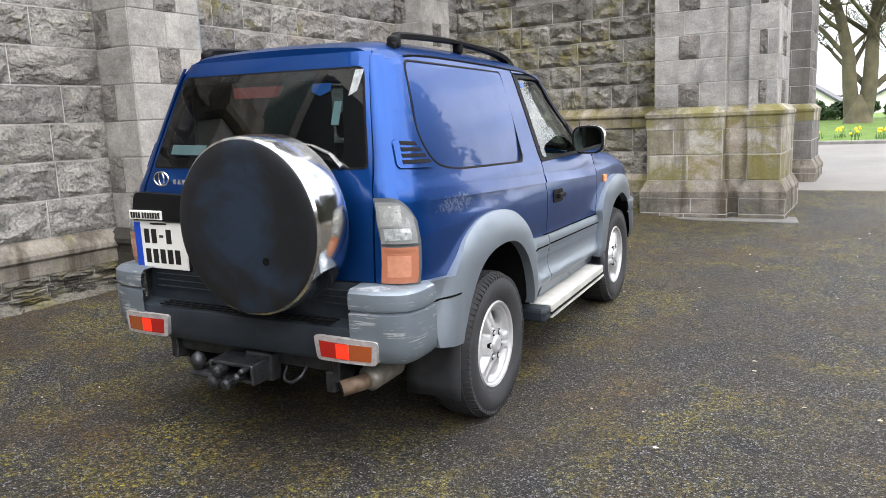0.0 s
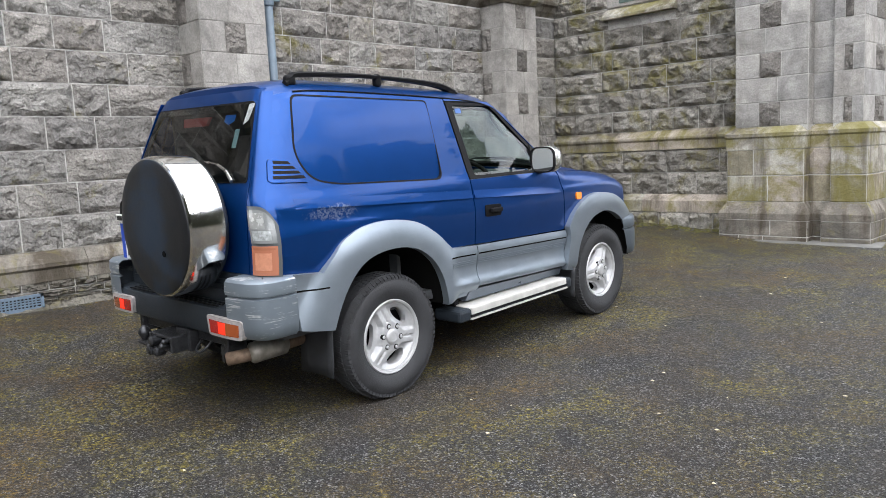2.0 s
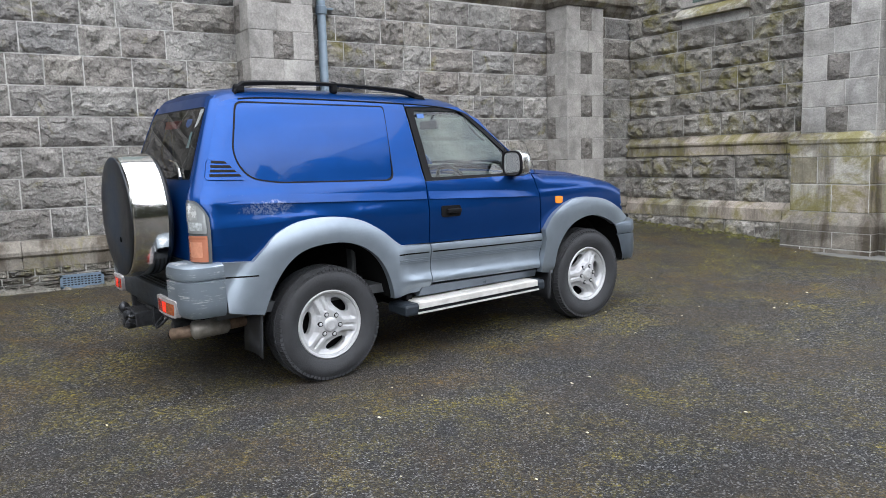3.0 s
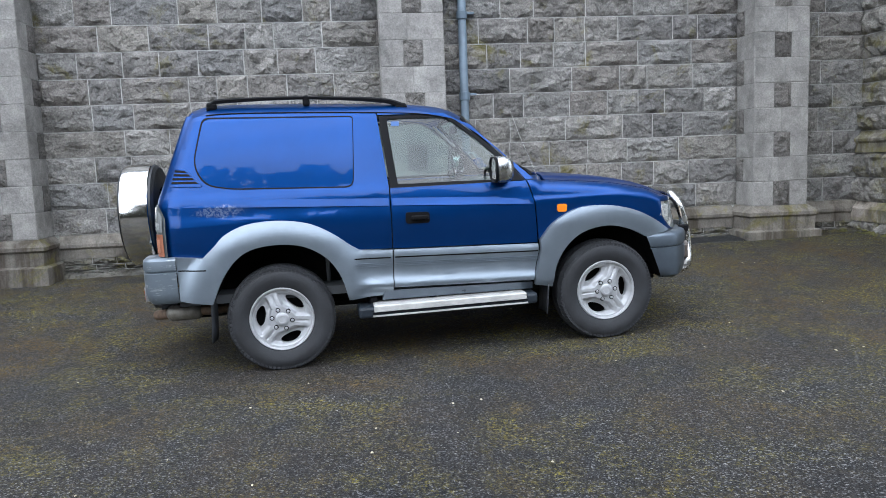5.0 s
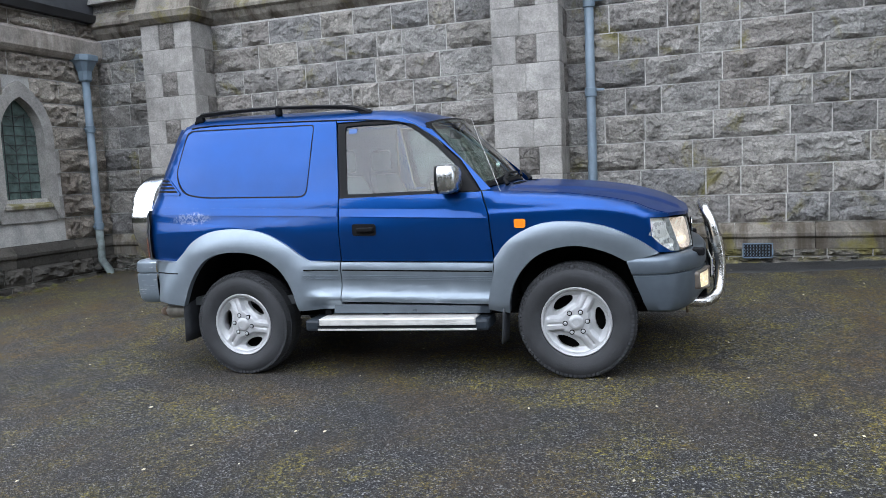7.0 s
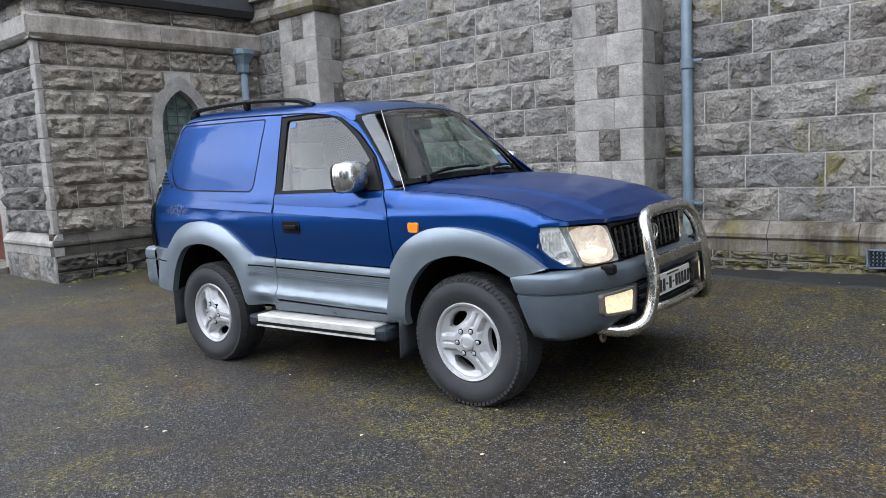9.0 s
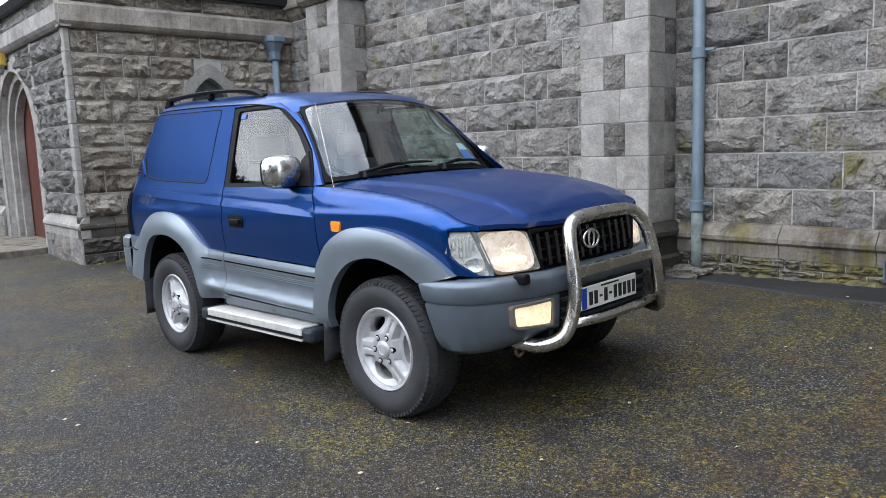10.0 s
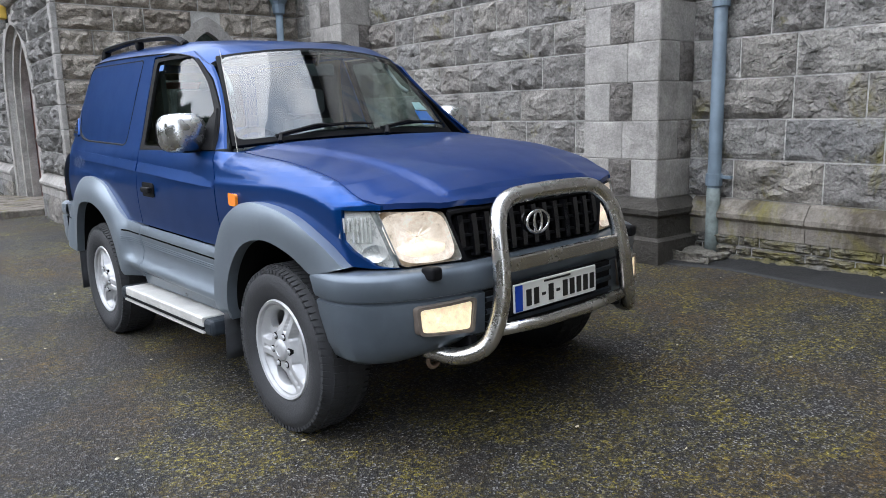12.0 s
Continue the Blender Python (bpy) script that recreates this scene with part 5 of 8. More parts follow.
for s in (1, -1):
    o = (s, 0, 0.1)
    # rear quarter with its blanked window
    q = [(seam_rear(z), z) for z in (0.862, 0.95, 1.05, 1.15, 1.2, 1.25, 1.3, 1.34, 1.4, 1.5, 1.6, 1.7, 1.76, 1.79)] + [(y, zt(y)) for y in (-0.5, -0.45, -0.3, 0.0, 0.4, 0.735)]
    q += [(0.742, 1.7), (0.778, 1.24), (0.772, 0.81)] + flare_r_out[::-1] + [(-0.6, 0.85)]
    quarter = sheet_part("quarter_panel", q, on_side(s), M_BLUE, car, [qwin_hole], 0.05, outward=o)
    sheet_part("blank_window_panel", qwin, on_side(s, blank_lift), M_BLUE, quarter, step=0.04, label="glossy blue blanked window panel", outward=o)
    sheet_part("window_seal", qwin_hole, on_side(s, 0.002), M_BLACK, quarter, [qwin], 0.15, 0.02, outward=o)
    sheet_part("vent_surround", vent_o, on_side(s, 0.01), M_BLUE, quarter, step=0.03, outward=o)
    for i in range(4):
        z = 1.352 + 0.026 * i
        y1 = -0.515 - 0.024 * i
        sheet_part("vent_slot", [(-0.695 + 0.008 * i, z), (y1, z - 0.007), (y1 - 0.012, z + 0.008), (-0.692 + 0.008 * i, z + 0.015)], on_side(s, 0.014), M_BLACK, quarter, step=0.03, flange=0.01, outward=o)
    sheet_part("waist_crease", [(-0.62, 1.24), (0.77, 1.165), (0.77, 1.113), (-0.62, 1.188)], on_side(s, ledge), M_BLUE, quarter, step=0.12, flange=0.012, outward=o)
    # wing
    f = [(1.786, 1.228), (1.83, 1.07), (1.848, 0.79)] + flare_f_out[1:] + [(2.92, 0.783), (2.985, 0.778), (2.93, 0.79), (2.858, 0.85), (2.826, 0.89), (2.82, 0.95), (2.818, 1.006), (2.87, 1.002), (2.93, 1.0)] + [(y, interp(y, ZF) - 0.003) for y in (2.93, 2.87, 2.81, 2.75, 2.7, 2.6, 2.5, 2.4, 2.3, 2.2, 2.1, 2.0, 1.92, 1.86)]
    wing = sheet_part("front_wing", f, on_side(s), M_BLUE, car, step=0.018, outward=o)
    sheet_part("side_indicator", rounded([(1.99, 1.042), (2.065, 1.038), (2.06, 0.982), (1.99, 0.985)], 0.015, 3), on_side(s, 0.012), M_AMBER, wing, step=0.1, label="orange side indicator", outward=o)
    # door: blue skin, grey cladding, black frame, glass
    d = [(0.786, 1.232), (0.78, 0.808), (1.838, 0.772), (1.822, 1.07), (1.776, 1.225)]
    door = sheet_part("door", d, on_side(s), M_BLUE, car, step=0.05, outward=o)
    sheet_part("waist_crease", [(0.79, 1.164), (1.81, 1.109), (1.81, 1.057), (0.79, 1.112)], on_side(s, ledge), M_BLUE, door, step=0.12, flange=0.016, outward=o)
    sheet_part("cladding", [(0.78, 0.8), (1.838, 0.764), (1.836, 0.7), (1.79, 0.5), (0.768, 0.532)], on_side(s, clad_lift), M_GREY, door, step=0.022, label="grey plastic door cladding", outward=o)
    # the strip at 0.752 lies proud and near-black: painted shade, no cut
    for z in (0.752, 0.712, 0.7, 0.688):
        w = 0.009 if z > 0.74 else 0.004
        sheet_part("cladding_rib" if z < 0.74 else "groove_shade", [(0.786, z), (1.83, z - 0.036), (1.83, z - 0.036 - w), (0.786, z - w)], on_side(s, lambda y, zz: clad_lift(y, zz) + (0.004 if z < 0.74 else 0.0012)), M_GREY if z < 0.74 else M_VOID, door, step=0.2, flange=0.004, outward=o)
    frame_o = [(0.752, 1.742), (0.79, 1.234), (1.77, 1.228), (1.62, 1.43), (1.46, 1.575), (1.31, 1.69), (1.22, 1.735)]
    glass_o = rounded([(0.806, 1.722), (0.843, 1.256), (1.65, 1.246), (1.595, 1.405), (1.445, 1.552), (1.3, 1.668), (1.22, 1.715)], [0.03, 0.02, 0.01, 0.02, 0.02, 0.02, 0.02], 3)
    sheet_part("window_frame", frame_o, on_side(s, 0.001), M_BLACK, door, [glass_o], 0.08, outward=o)
    gl = sheet_part("window_glass", glass_o, on_side(s, lambda y, z: -0.004 - 0.016 * (z - 1.25)), M_GLASS, door, step=0.12, flange=0, label="green-tinted driver's window glass", outward=o)
    gl.visible_shadow = False
    sheet_part("glass_sticker", [(0.835, 1.7), (0.895, 1.7), (0.895, 1.668), (0.837, 1.668)], on_side(s, -0.006), simple("faint_blue_sticker", (0.05, 0.13, 0.36), 0.5), door, step=0.2, flange=0.001, label="small blue sticker", outward=o) if s == 1 else None
    hy, hz = 0.965, 1.015
    sheet_part("door_handle", rounded([(hy - 0.085, hz + 0.042), (hy + 0.085, hz + 0.036), (hy + 0.085, hz - 0.042), (hy - 0.085, hz - 0.038)], 0.02, 4), on_side(s, 0.006), M_BLACK, door, step=0.1, label="black recessed door handle", outward=o)
    xh = side_x(hy, hz) + 0.01
    link("handle_grip", box_bm(*sorted((s * xh, s * (xh + 0.022))), hy - 0.045, hy + 0.075, hz - 0.014, hz + 0.016, 0.007, 2), M_BLACK, door)
    # roof rail, front pillar
    pil = [(0.745, zt(0.745)), (1.07, zt(1.07)), (1.3, zt(1.3)), (1.42, 1.655), (1.6, 1.475), (1.84, 1.236), (1.78, 1.232), (1.63, 1.436), (1.47, 1.583), (1.315, 1.7), (1.225, 1.745), (0.745, 1.752)]
    sheet_part("front_pillar", pil, on_side(s, 0.003), M_BLUE, car, step=0.05, outward=o)
    # wheel arch flares with bumper end and sill cladding
    fr = [(-0.7, 0.858), (-0.6, 0.85)] + flare_r_out + [(0.772, 0.8), (0.762, 0.53), (0.757, 0.475)] + arch_r[::-1] + [(-0.69, 0.562)]
    def flare_lift(y, z, yc):
        e = max(0.0, min(1.0, (0.735 - math.hypot(y - yc, (z - WZ) * 1.05)) / 0.17))
        return 0.012 + 0.05 * (1 - (1 - e) ** 2.2)

    def lift_r(y, z):
        t = max(0.0, min(1.0, (y - 0.48) / 0.12))
        back = 0.03 * max(0.0, min(1.0, (-0.46 - y) / 0.16))      # flush with the bumper corner
        return flare_lift(y, z, WR) * (1 - t) + clad_lift(y, z) * t + back
    flare = sheet_part("rear_wheel_flare", fr, on_side(s, lift_r), M_GREY, car, step=0.025, flange=0.05, label="grey plastic wheel arch flare", outward=o)
    # proud near-black strip: the shade of a cut line, painted on
    sheet_part("bumper_groove_shade", [(-0.69, 0.772), (-0.5, 0.764), (-0.5, 0.756), (-0.69, 0.763)], on_side(s, lambda y, z: lift_r(y, z) + 0.002), M_VOID, flare, step=0.06, flange=0.01, outward=o)
    # the top strip is near-black again, shade drawn on the flare
    for z in (0.76, 0.72, 0.708, 0.696):
        w = 0.009 if z > 0.74 else 0.004
        sheet_part("cladding_rib" if z < 0.74 else "groove_shade", [(0.5, z), (0.755, z - 0.009), (0.755, z - 0.009 - w), (0.5, z - w)], on_side(s, lambda y, zz: lift_r(y, zz) + (0.004 if z < 0.74 else 0.0012)), M_GREY if z < 0.74 else M_VOID, flare, step=0.1, flange=0.004, outward=o)
    ff = flare_f_out + [(2.8, 0.775), (2.7, 0.757)] + arch_f[::-1] + [(1.8, 0.465), (1.8, 0.52), (1.85, 0.72)]
    lift_f = lambda y, z: flare_lift(y, z, WF)
    sheet_part("front_wheel_flare", ff, on_side(s, lift_f), M_GREY, car, step=0.025, flange=0.05, label="grey plastic wheel arch flare", outward=o)
    # liners and wheel houses in the arches, near-black for the shade in there
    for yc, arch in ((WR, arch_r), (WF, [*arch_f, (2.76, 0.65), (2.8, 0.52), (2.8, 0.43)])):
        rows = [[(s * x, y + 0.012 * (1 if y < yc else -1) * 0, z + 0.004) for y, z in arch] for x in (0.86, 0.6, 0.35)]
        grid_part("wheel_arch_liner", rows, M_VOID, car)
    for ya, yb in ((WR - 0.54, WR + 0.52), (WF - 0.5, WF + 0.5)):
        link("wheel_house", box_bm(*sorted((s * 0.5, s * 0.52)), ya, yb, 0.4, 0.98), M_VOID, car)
    # step board with aluminium tread
    board = link("side_step", box_bm(*sorted((s * 0.7, s * 0.93)), 0.5, 1.8, 0.335, 0.415, 0.02, 2), M_GREYD, car, "side step with worn pale metal tread")
    link("tread_plate", box_bm(*sorted((s * 0.74, s * 0.938)), 0.61, 1.715, 0.372, 0.424, 0.008, 2), M_ALU, board, "worn pale aluminium tread")
    for z in (0.372, 0.35):
        link("edge_strip", box_bm(*sorted((s * 0.92, s * 0.942)), 0.6, 1.72, z - 0.006, z + 0.005), M_ALU if z < 0.36 else M_BLACK, board)
    for y in (0.62, 1.05, 1.6):
        link("bracket", box_bm(*sorted((s * 0.5, s * 0.8)), y - 0.025, y + 0.025, 0.36, 0.46, 0.005), M_BLACK, board)
    sill = [(0.7, 0.512), (1.79, 0.482), (1.79, 0.43), (0.68, 0.44)]
    sheet_part("sill", sill, on_side(s, 0.012), M_GREYSHADE, car, step=0.2, flange=0.06, outward=o)
    # mud flaps
    for y0, z1, z0, x0 in ((WR - 0.46, 0.58, 0.25, 0.6), (1.9, 0.47, 0.24, 0.68)):
        rows = [[(s * (x0 + (0.28 if y0 < 1 else 0.22) * i / 4), y0 + 0.015 * math.sin(i * 0.8) - 0.02 * j / 5, z1 + (z0 - z1) * j / 5) for i in range(5)] for j in range(6)]
        fl = grid_part("mud_flap", rows, M_FLAP, car)
        sol = fl.modifiers.new("thickness", "SOLIDIFY")
        sol.thickness = 0.008
    # roof rail bars
    rp = spline([(-0.44, 1.845), (-0.4, 1.885), (-0.33, 1.904), (0.1, 1.906), (0.45, 1.89), (0.72, 1.868), (0.86, 1.845), (0.97, 1.8)], 4)
    rail = grid_part("roof_rail", [[(s * (0.56 + dx), y, z + dz * min(1, 0.5 + abs(i - 14) / 28)) for dx, dz in ((-0.022, -0.02), (0.022, -0.02), (0.026, 0.008), (0.012, 0.022), (-0.012, 0.022), (-0.026, 0.008))] for i, (y, z) in enumerate(rp)], M_BLACK, car, "black roof rail", closed=True, cap=True)
    for y0, y1, za, zb in ((-0.44, -0.37, 1.84, 1.9), (0.225, 0.275, 1.84, 1.92), (0.88, 0.97, 1.78, 1.835)):
        link("rail_foot", box_bm(*sorted((s * 0.535, s * 0.585)), y0, y1, za, zb, 0.02, 3), M_BLACK, rail)
    # door mirror
    mir = grid_part("door_mirror", [[(s * (0.882 + 0.11 * a), 1.56 + b, 1.318 + c * 1.16) for a, b, c in ring] for ring in
          [[(k * math.copysign(abs(math.cos(t)) ** 0.6, math.cos(t)), y, 0.082 * w * math.copysign(abs(math.sin(t)) ** 0.6, math.sin(t))) for t in (2 * math.pi * i / 20 for i in range(20))]
           for k, y, w in ((0.9, -0.03, 0.92), (1.0, -0.02, 1.0), (1.0, 0.03, 1.0), (0.9, 0.07, 0.92), (0.65, 0.095, 0.7), (0.25, 0.105, 0.3))]], simple("dulled_chrome", (0.66, 0.66, 0.65), 0.26, metal=1.0, vary=0.2, vscale=18), car, "chrome-shelled door mirror", closed=True, cap=True)
    grid_part("mirror_glass", [[(s * (0.882 + 0.11 * 0.88 * math.copysign(abs(math.cos(t)) ** 0.6, math.cos(t)) * q), 1.56 - 0.034, 1.318 + 0.095 * 0.88 * q * math.copysign(abs(math.sin(t)) ** 0.6, math.sin(t))) for t in (2 * math.pi * i / 20 for i in range(20))] for q in (1.0, 0.01)], M_MIRROR, mir, closed=True)
    grid_part("mirror_rim", [[(s * (0.882 + 0.11 * q * math.copysign(abs(math.cos(t)) ** 0.6, math.cos(t))), 1.56 + dy, 1.318 + 0.095 * q * math.copysign(abs(math.sin(t)) ** 0.6, math.sin(t))) for t in (2 * math.pi * i / 20 for i in range(20))] for q, dy in ((0.99, -0.024), (0.98, -0.04), (0.88, -0.042), (0.86, -0.033))], M_BLACK, mir, closed=True)
    link("mirror_arm", box_bm(*sorted((s * 0.73, s * 0.9)), 1.545, 1.63, 1.222, 1.262, 0.012, 2), M_BLACK, mir)
    sheet_part("mirror_sail", [(1.6, 1.235), (1.765, 1.232), (1.61, 1.43), (1.58, 1.38)], on_side(s, 0.012), M_BLACK, mir, step=0.2, outward=o)

# ---------------------------------------------------------------- car: roof, bonnet, windscreen
rows = []
for i in range(25):
    y = -0.56 + (1.36 + 0.56) * i / 24
    xe = side_x(max(y, -0.47), zt(y)) + 0.004 if y > -0.47 else side_x(-0.47, zt(-0.47)) - (-0.47 - y) * 0.5
    row = []
    for j in range(-14, 15):
        t = j / 14
        x = xe * math.copysign(abs(t) ** 0.85, t)
        z = interp(y, ZR) + 0.028 * (1 - t * t) - 0.052 * max(0.0, (abs(t) - 0.72) / 0.28) ** 2 - 0.05 * max(0, (y - 1.2) / 0.16) ** 2 * (0.4 + 0.3 * abs(t))
        row.append((x, y + 0.05 * (1 - t * t) * (i / 24) ** 3, z))
    rows.append(row)
rows.insert(0, [(x, y - 0.012, z - 0.07) for x, y, z in rows[0]])
roof = grid_part("roof", rows, M_BLUE, car)
for s in (1, -1):
    grid_part("drip_gutter", [[(s * (side_x(y, zt(y)) + dx), y, zt(y) + dz) for dx, dz in ((0.0, -0.009), (0.008, -0.008), (0.009, -0.003), (0.0, 0.001))] for y in [(-0.44 + 1.7 * i / 20) for i in range(21)]], M_BLACK, roof)

hood_ys = (1.94, 2.1, 2.2, 2.3, 2.4, 2.5, 2.6, 2.7, 2.76, 2.81, 2.87, 2.92)
hood_r = [(hood_edge(y) - 0.006, y) for y in hood_ys] + [(0.6, 2.985), (0.5, 3.028), (0.3, 3.052)]
hood_o = [(0.0, 2.01), (0.4, 1.99)] + hood_r + [(0.0, 3.055)] + [(-x, y) for x, y in hood_r[::-1]] + [(-0.4, 1.99)]
hood = sheet_part("bonnet", hood_o, lambda x, y: ((x, y, hood_z(x, y)), (0, 0, -1)), M_HOOD, car, step=0.025, flange=0.022, label="sun-dulled dark blue bonnet", outward=(0, 0, 1))
cowl = sheet_part("scuttle", [(-0.74, 1.76), (0.0, 1.84), (0.74, 1.76), (0.72, 1.925), (0.4, 1.985), (0.0, 2.005), (-0.4, 1.985), (-0.72, 1.925)], lambda x, y: ((x, y, hood_z(x, max(y, 1.9)) - 0.012), (0, 0, -1)), M_BLUE, car, step=0.08, outward=(0, 0, 1))
for s in (1, -1):
    bm = bmesh.new()
    for i in range(12):
        x = s * (0.12 + 0.028 * i)
        box_bm(x - 0.005, x + 0.005, 1.905, 1.965, hood_z(x, 1.93) - 0.012, hood_z(x, 1.93) - 0.008, bm=bm)
    link("air_intake", bm, M_BLACK, cowl)


def screen_pt(u, v):
    """The windscreen: u from -1 to 1 across, v from 0 at its foot to 1 at the roof."""
    hwid = 0.715 + (0.572 - 0.715) * v
    x = u * hwid
    y = (1.865 - 0.105 * u * u) * (1 - v) + (1.44 - 0.075 * u * u) * v
    z = (1.268 - 0.025 * u * u) * (1 - v) + (1.752 - 0.045 * u * u) * v + 0.018 * math.sin(math.pi * v)
    return (x, y, z), (0, -0.7, -0.7)


scr_o = [(-1, 0), (-0.5, 0), (0, 0), (0.5, 0), (1, 0), (1, 0.5), (1, 1), (0.5, 1), (0, 1), (-0.5, 1), (-1, 1), (-1, 0.5)]
scr_i = rounded([(-0.955, 0.06), (0.955, 0.06), (0.955, 0.95), (-0.955, 0.95)], 0.08, 4)
sheet_part("windscreen_surround", scr_o, lambda u, v: screen_pt(u, v), M_BLACK, car, [scr_i], 0.12, 0.02, outward=(0, 1, 0.6))
wsc = sheet_part("windscreen", rounded([(-0.97, 0.04), (0.97, 0.04), (0.97, 0.965), (-0.97, 0.965)], 0.08, 4), lambda u, v: (tuple(Vector(screen_pt(u, v)[0]) + Vector((0, 0.003, 0.002))), (0, -0.7, -0.7)), M_SCREEN, car, step=0.1, flange=0, label="green-tinted windscreen glass", outward=(0, 1, 0.6))
wsc.visible_shadow = False
sheet_part("tax_disc", [(-0.88, 0.1), (-0.68, 0.09), (-0.7, 0.25), (-0.86, 0.25)], lambda u, v: (tuple(Vector(screen_pt(u, v)[0]) + Vector((0, -0.004, -0.004))), (0, -0.7, -0.7)), M_STICK, wsc, step=0.5, flange=0.001, label="bright blue paper disc", outward=(0, 1, 0.6))
sheet_part("tax_disc", [(-0.72, 0.26), (-0.88, 0.27), (-0.86, 0.36), (-0.74, 0.35)], lambda u, v: (tuple(Vector(screen_pt(u, v)[0]) + Vector((0, -0.004, -0.004))), (0, -0.7, -0.7)), M_PAPER, wsc, step=0.5, flange=0.001, outward=(0, 1, 0.6))
for x0, x1 in ((0.5, -0.06), (-0.1, -0.62)):
    pts = []
    for i in range(9):
        t = i / 8
        x = x0 + (x1 - x0) * t
        p = Vector(screen_pt(x / 0.7, 0.02 + 0.06 * math.sin(t * 2.2))[0]) + Vector((0, 0.02, 0.016))
        pts.append(tuple(p))
    wiper = link("wiper", tube_bm(pts, [0.012] + [0.009] * 7 + [0.005], 6), M_BLACK, car, "black windscreen wiper")
    q = Vector(pts[0])
    link("wiper_arm", tube_bm([q + Vector((0.02, 0.075, -0.03)), q + Vector((0.0, 0.05, 0.005)), Vector(pts[3]) + Vector((0, 0.015, 0.012)), Vector(pts[4]) + Vector((0, 0.004, 0.006))], [0.016, 0.012, 0.008, 0.006], 6), M_BLACK, wiper)
aer = link("aerial", tube_bm([(0.755, 1.9, 1.185), (0.74, 1.84, 1.36), (0.722, 1.765, 1.56), (0.715, 1.72, 1.7)], [0.003, 0.0025, 0.002, 0.0016], 6), M_STEEL, car, "thin steel aerial")
link("aerial_base", tube_bm([(0.76, 1.915, 1.165), (0.757, 1.908, 1.19), (0.753, 1.895, 1.215)], [0.016, 0.014, 0.006], 10), M_STEEL, aer)

# ---------------------------------------------------------------- car: front
gr_o = rounded([(-0.47, 0.965), (0.47, 0.965), (0.405, 0.775), (-0.405, 0.775)], 0.03, 3)
# the sheet behind the slats is near-black, standing for the hollow's shade
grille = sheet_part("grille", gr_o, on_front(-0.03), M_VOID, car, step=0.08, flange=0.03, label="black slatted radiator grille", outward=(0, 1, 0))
for i in range(13):
    x = -0.414 + 0.069 * i
    t0, t1 = 0.79, 0.955
    if abs(x) > 0.4:
        t0 = 0.83
    rows = [[(x + dx, front_y(x, z) + dy, z) for dx, dy in ((-0.02, -0.025), (-0.013, 0.0), (0.013, 0.0), (0.02, -0.025))] for z in (t0, 0.5 * (t0 + t1), t1)]
    grid_part("grille_slat", rows, M_GLOSSBLACK, grille)
for z in (0.82, 0.873, 0.927):
    grid_part("grille_bar", [[(x, front_y(x, z) - 0.006 + dy, z + dz) for dy, dz in ((-0.02, -0.006), (0.0, -0.005), (0.0, 0.005), (-0.02, 0.006))] for x in (-0.43, -0.2, 0, 0.2, 0.43)], M_BLACK, grille)
grid_part("grille_surround", [[(x + du, front_y(x, z) + dy, z + dv) for du, dv, dy in ((0, 0, -0.02), (0, 0, 0.006), (0.0 if abs(x) < 0.3 else math.copysign(0.014, x), 0.012 if z > 0.87 else -0.012, 0.004), (0.0, 0.02 if z > 0.87 else -0.02, -0.02))] for x, z in gr_o + gr_o[:1]], M_BLACK, grille)
bm = bmesh.new()
for a, b in ((0.068, 0.047), (0.024, 0.045)):
    tube_bm([(a * math.cos(t), front_y(0, 0.882) + 0.012, 0.882 + b * math.sin(t)) for t in (2 * math.pi * i / 28 for i in range(28))], 0.0075, 6, bm, closed=True)
link("badge", bm, M_CHROME, grille, "plain oval chrome badge", smooth=True)

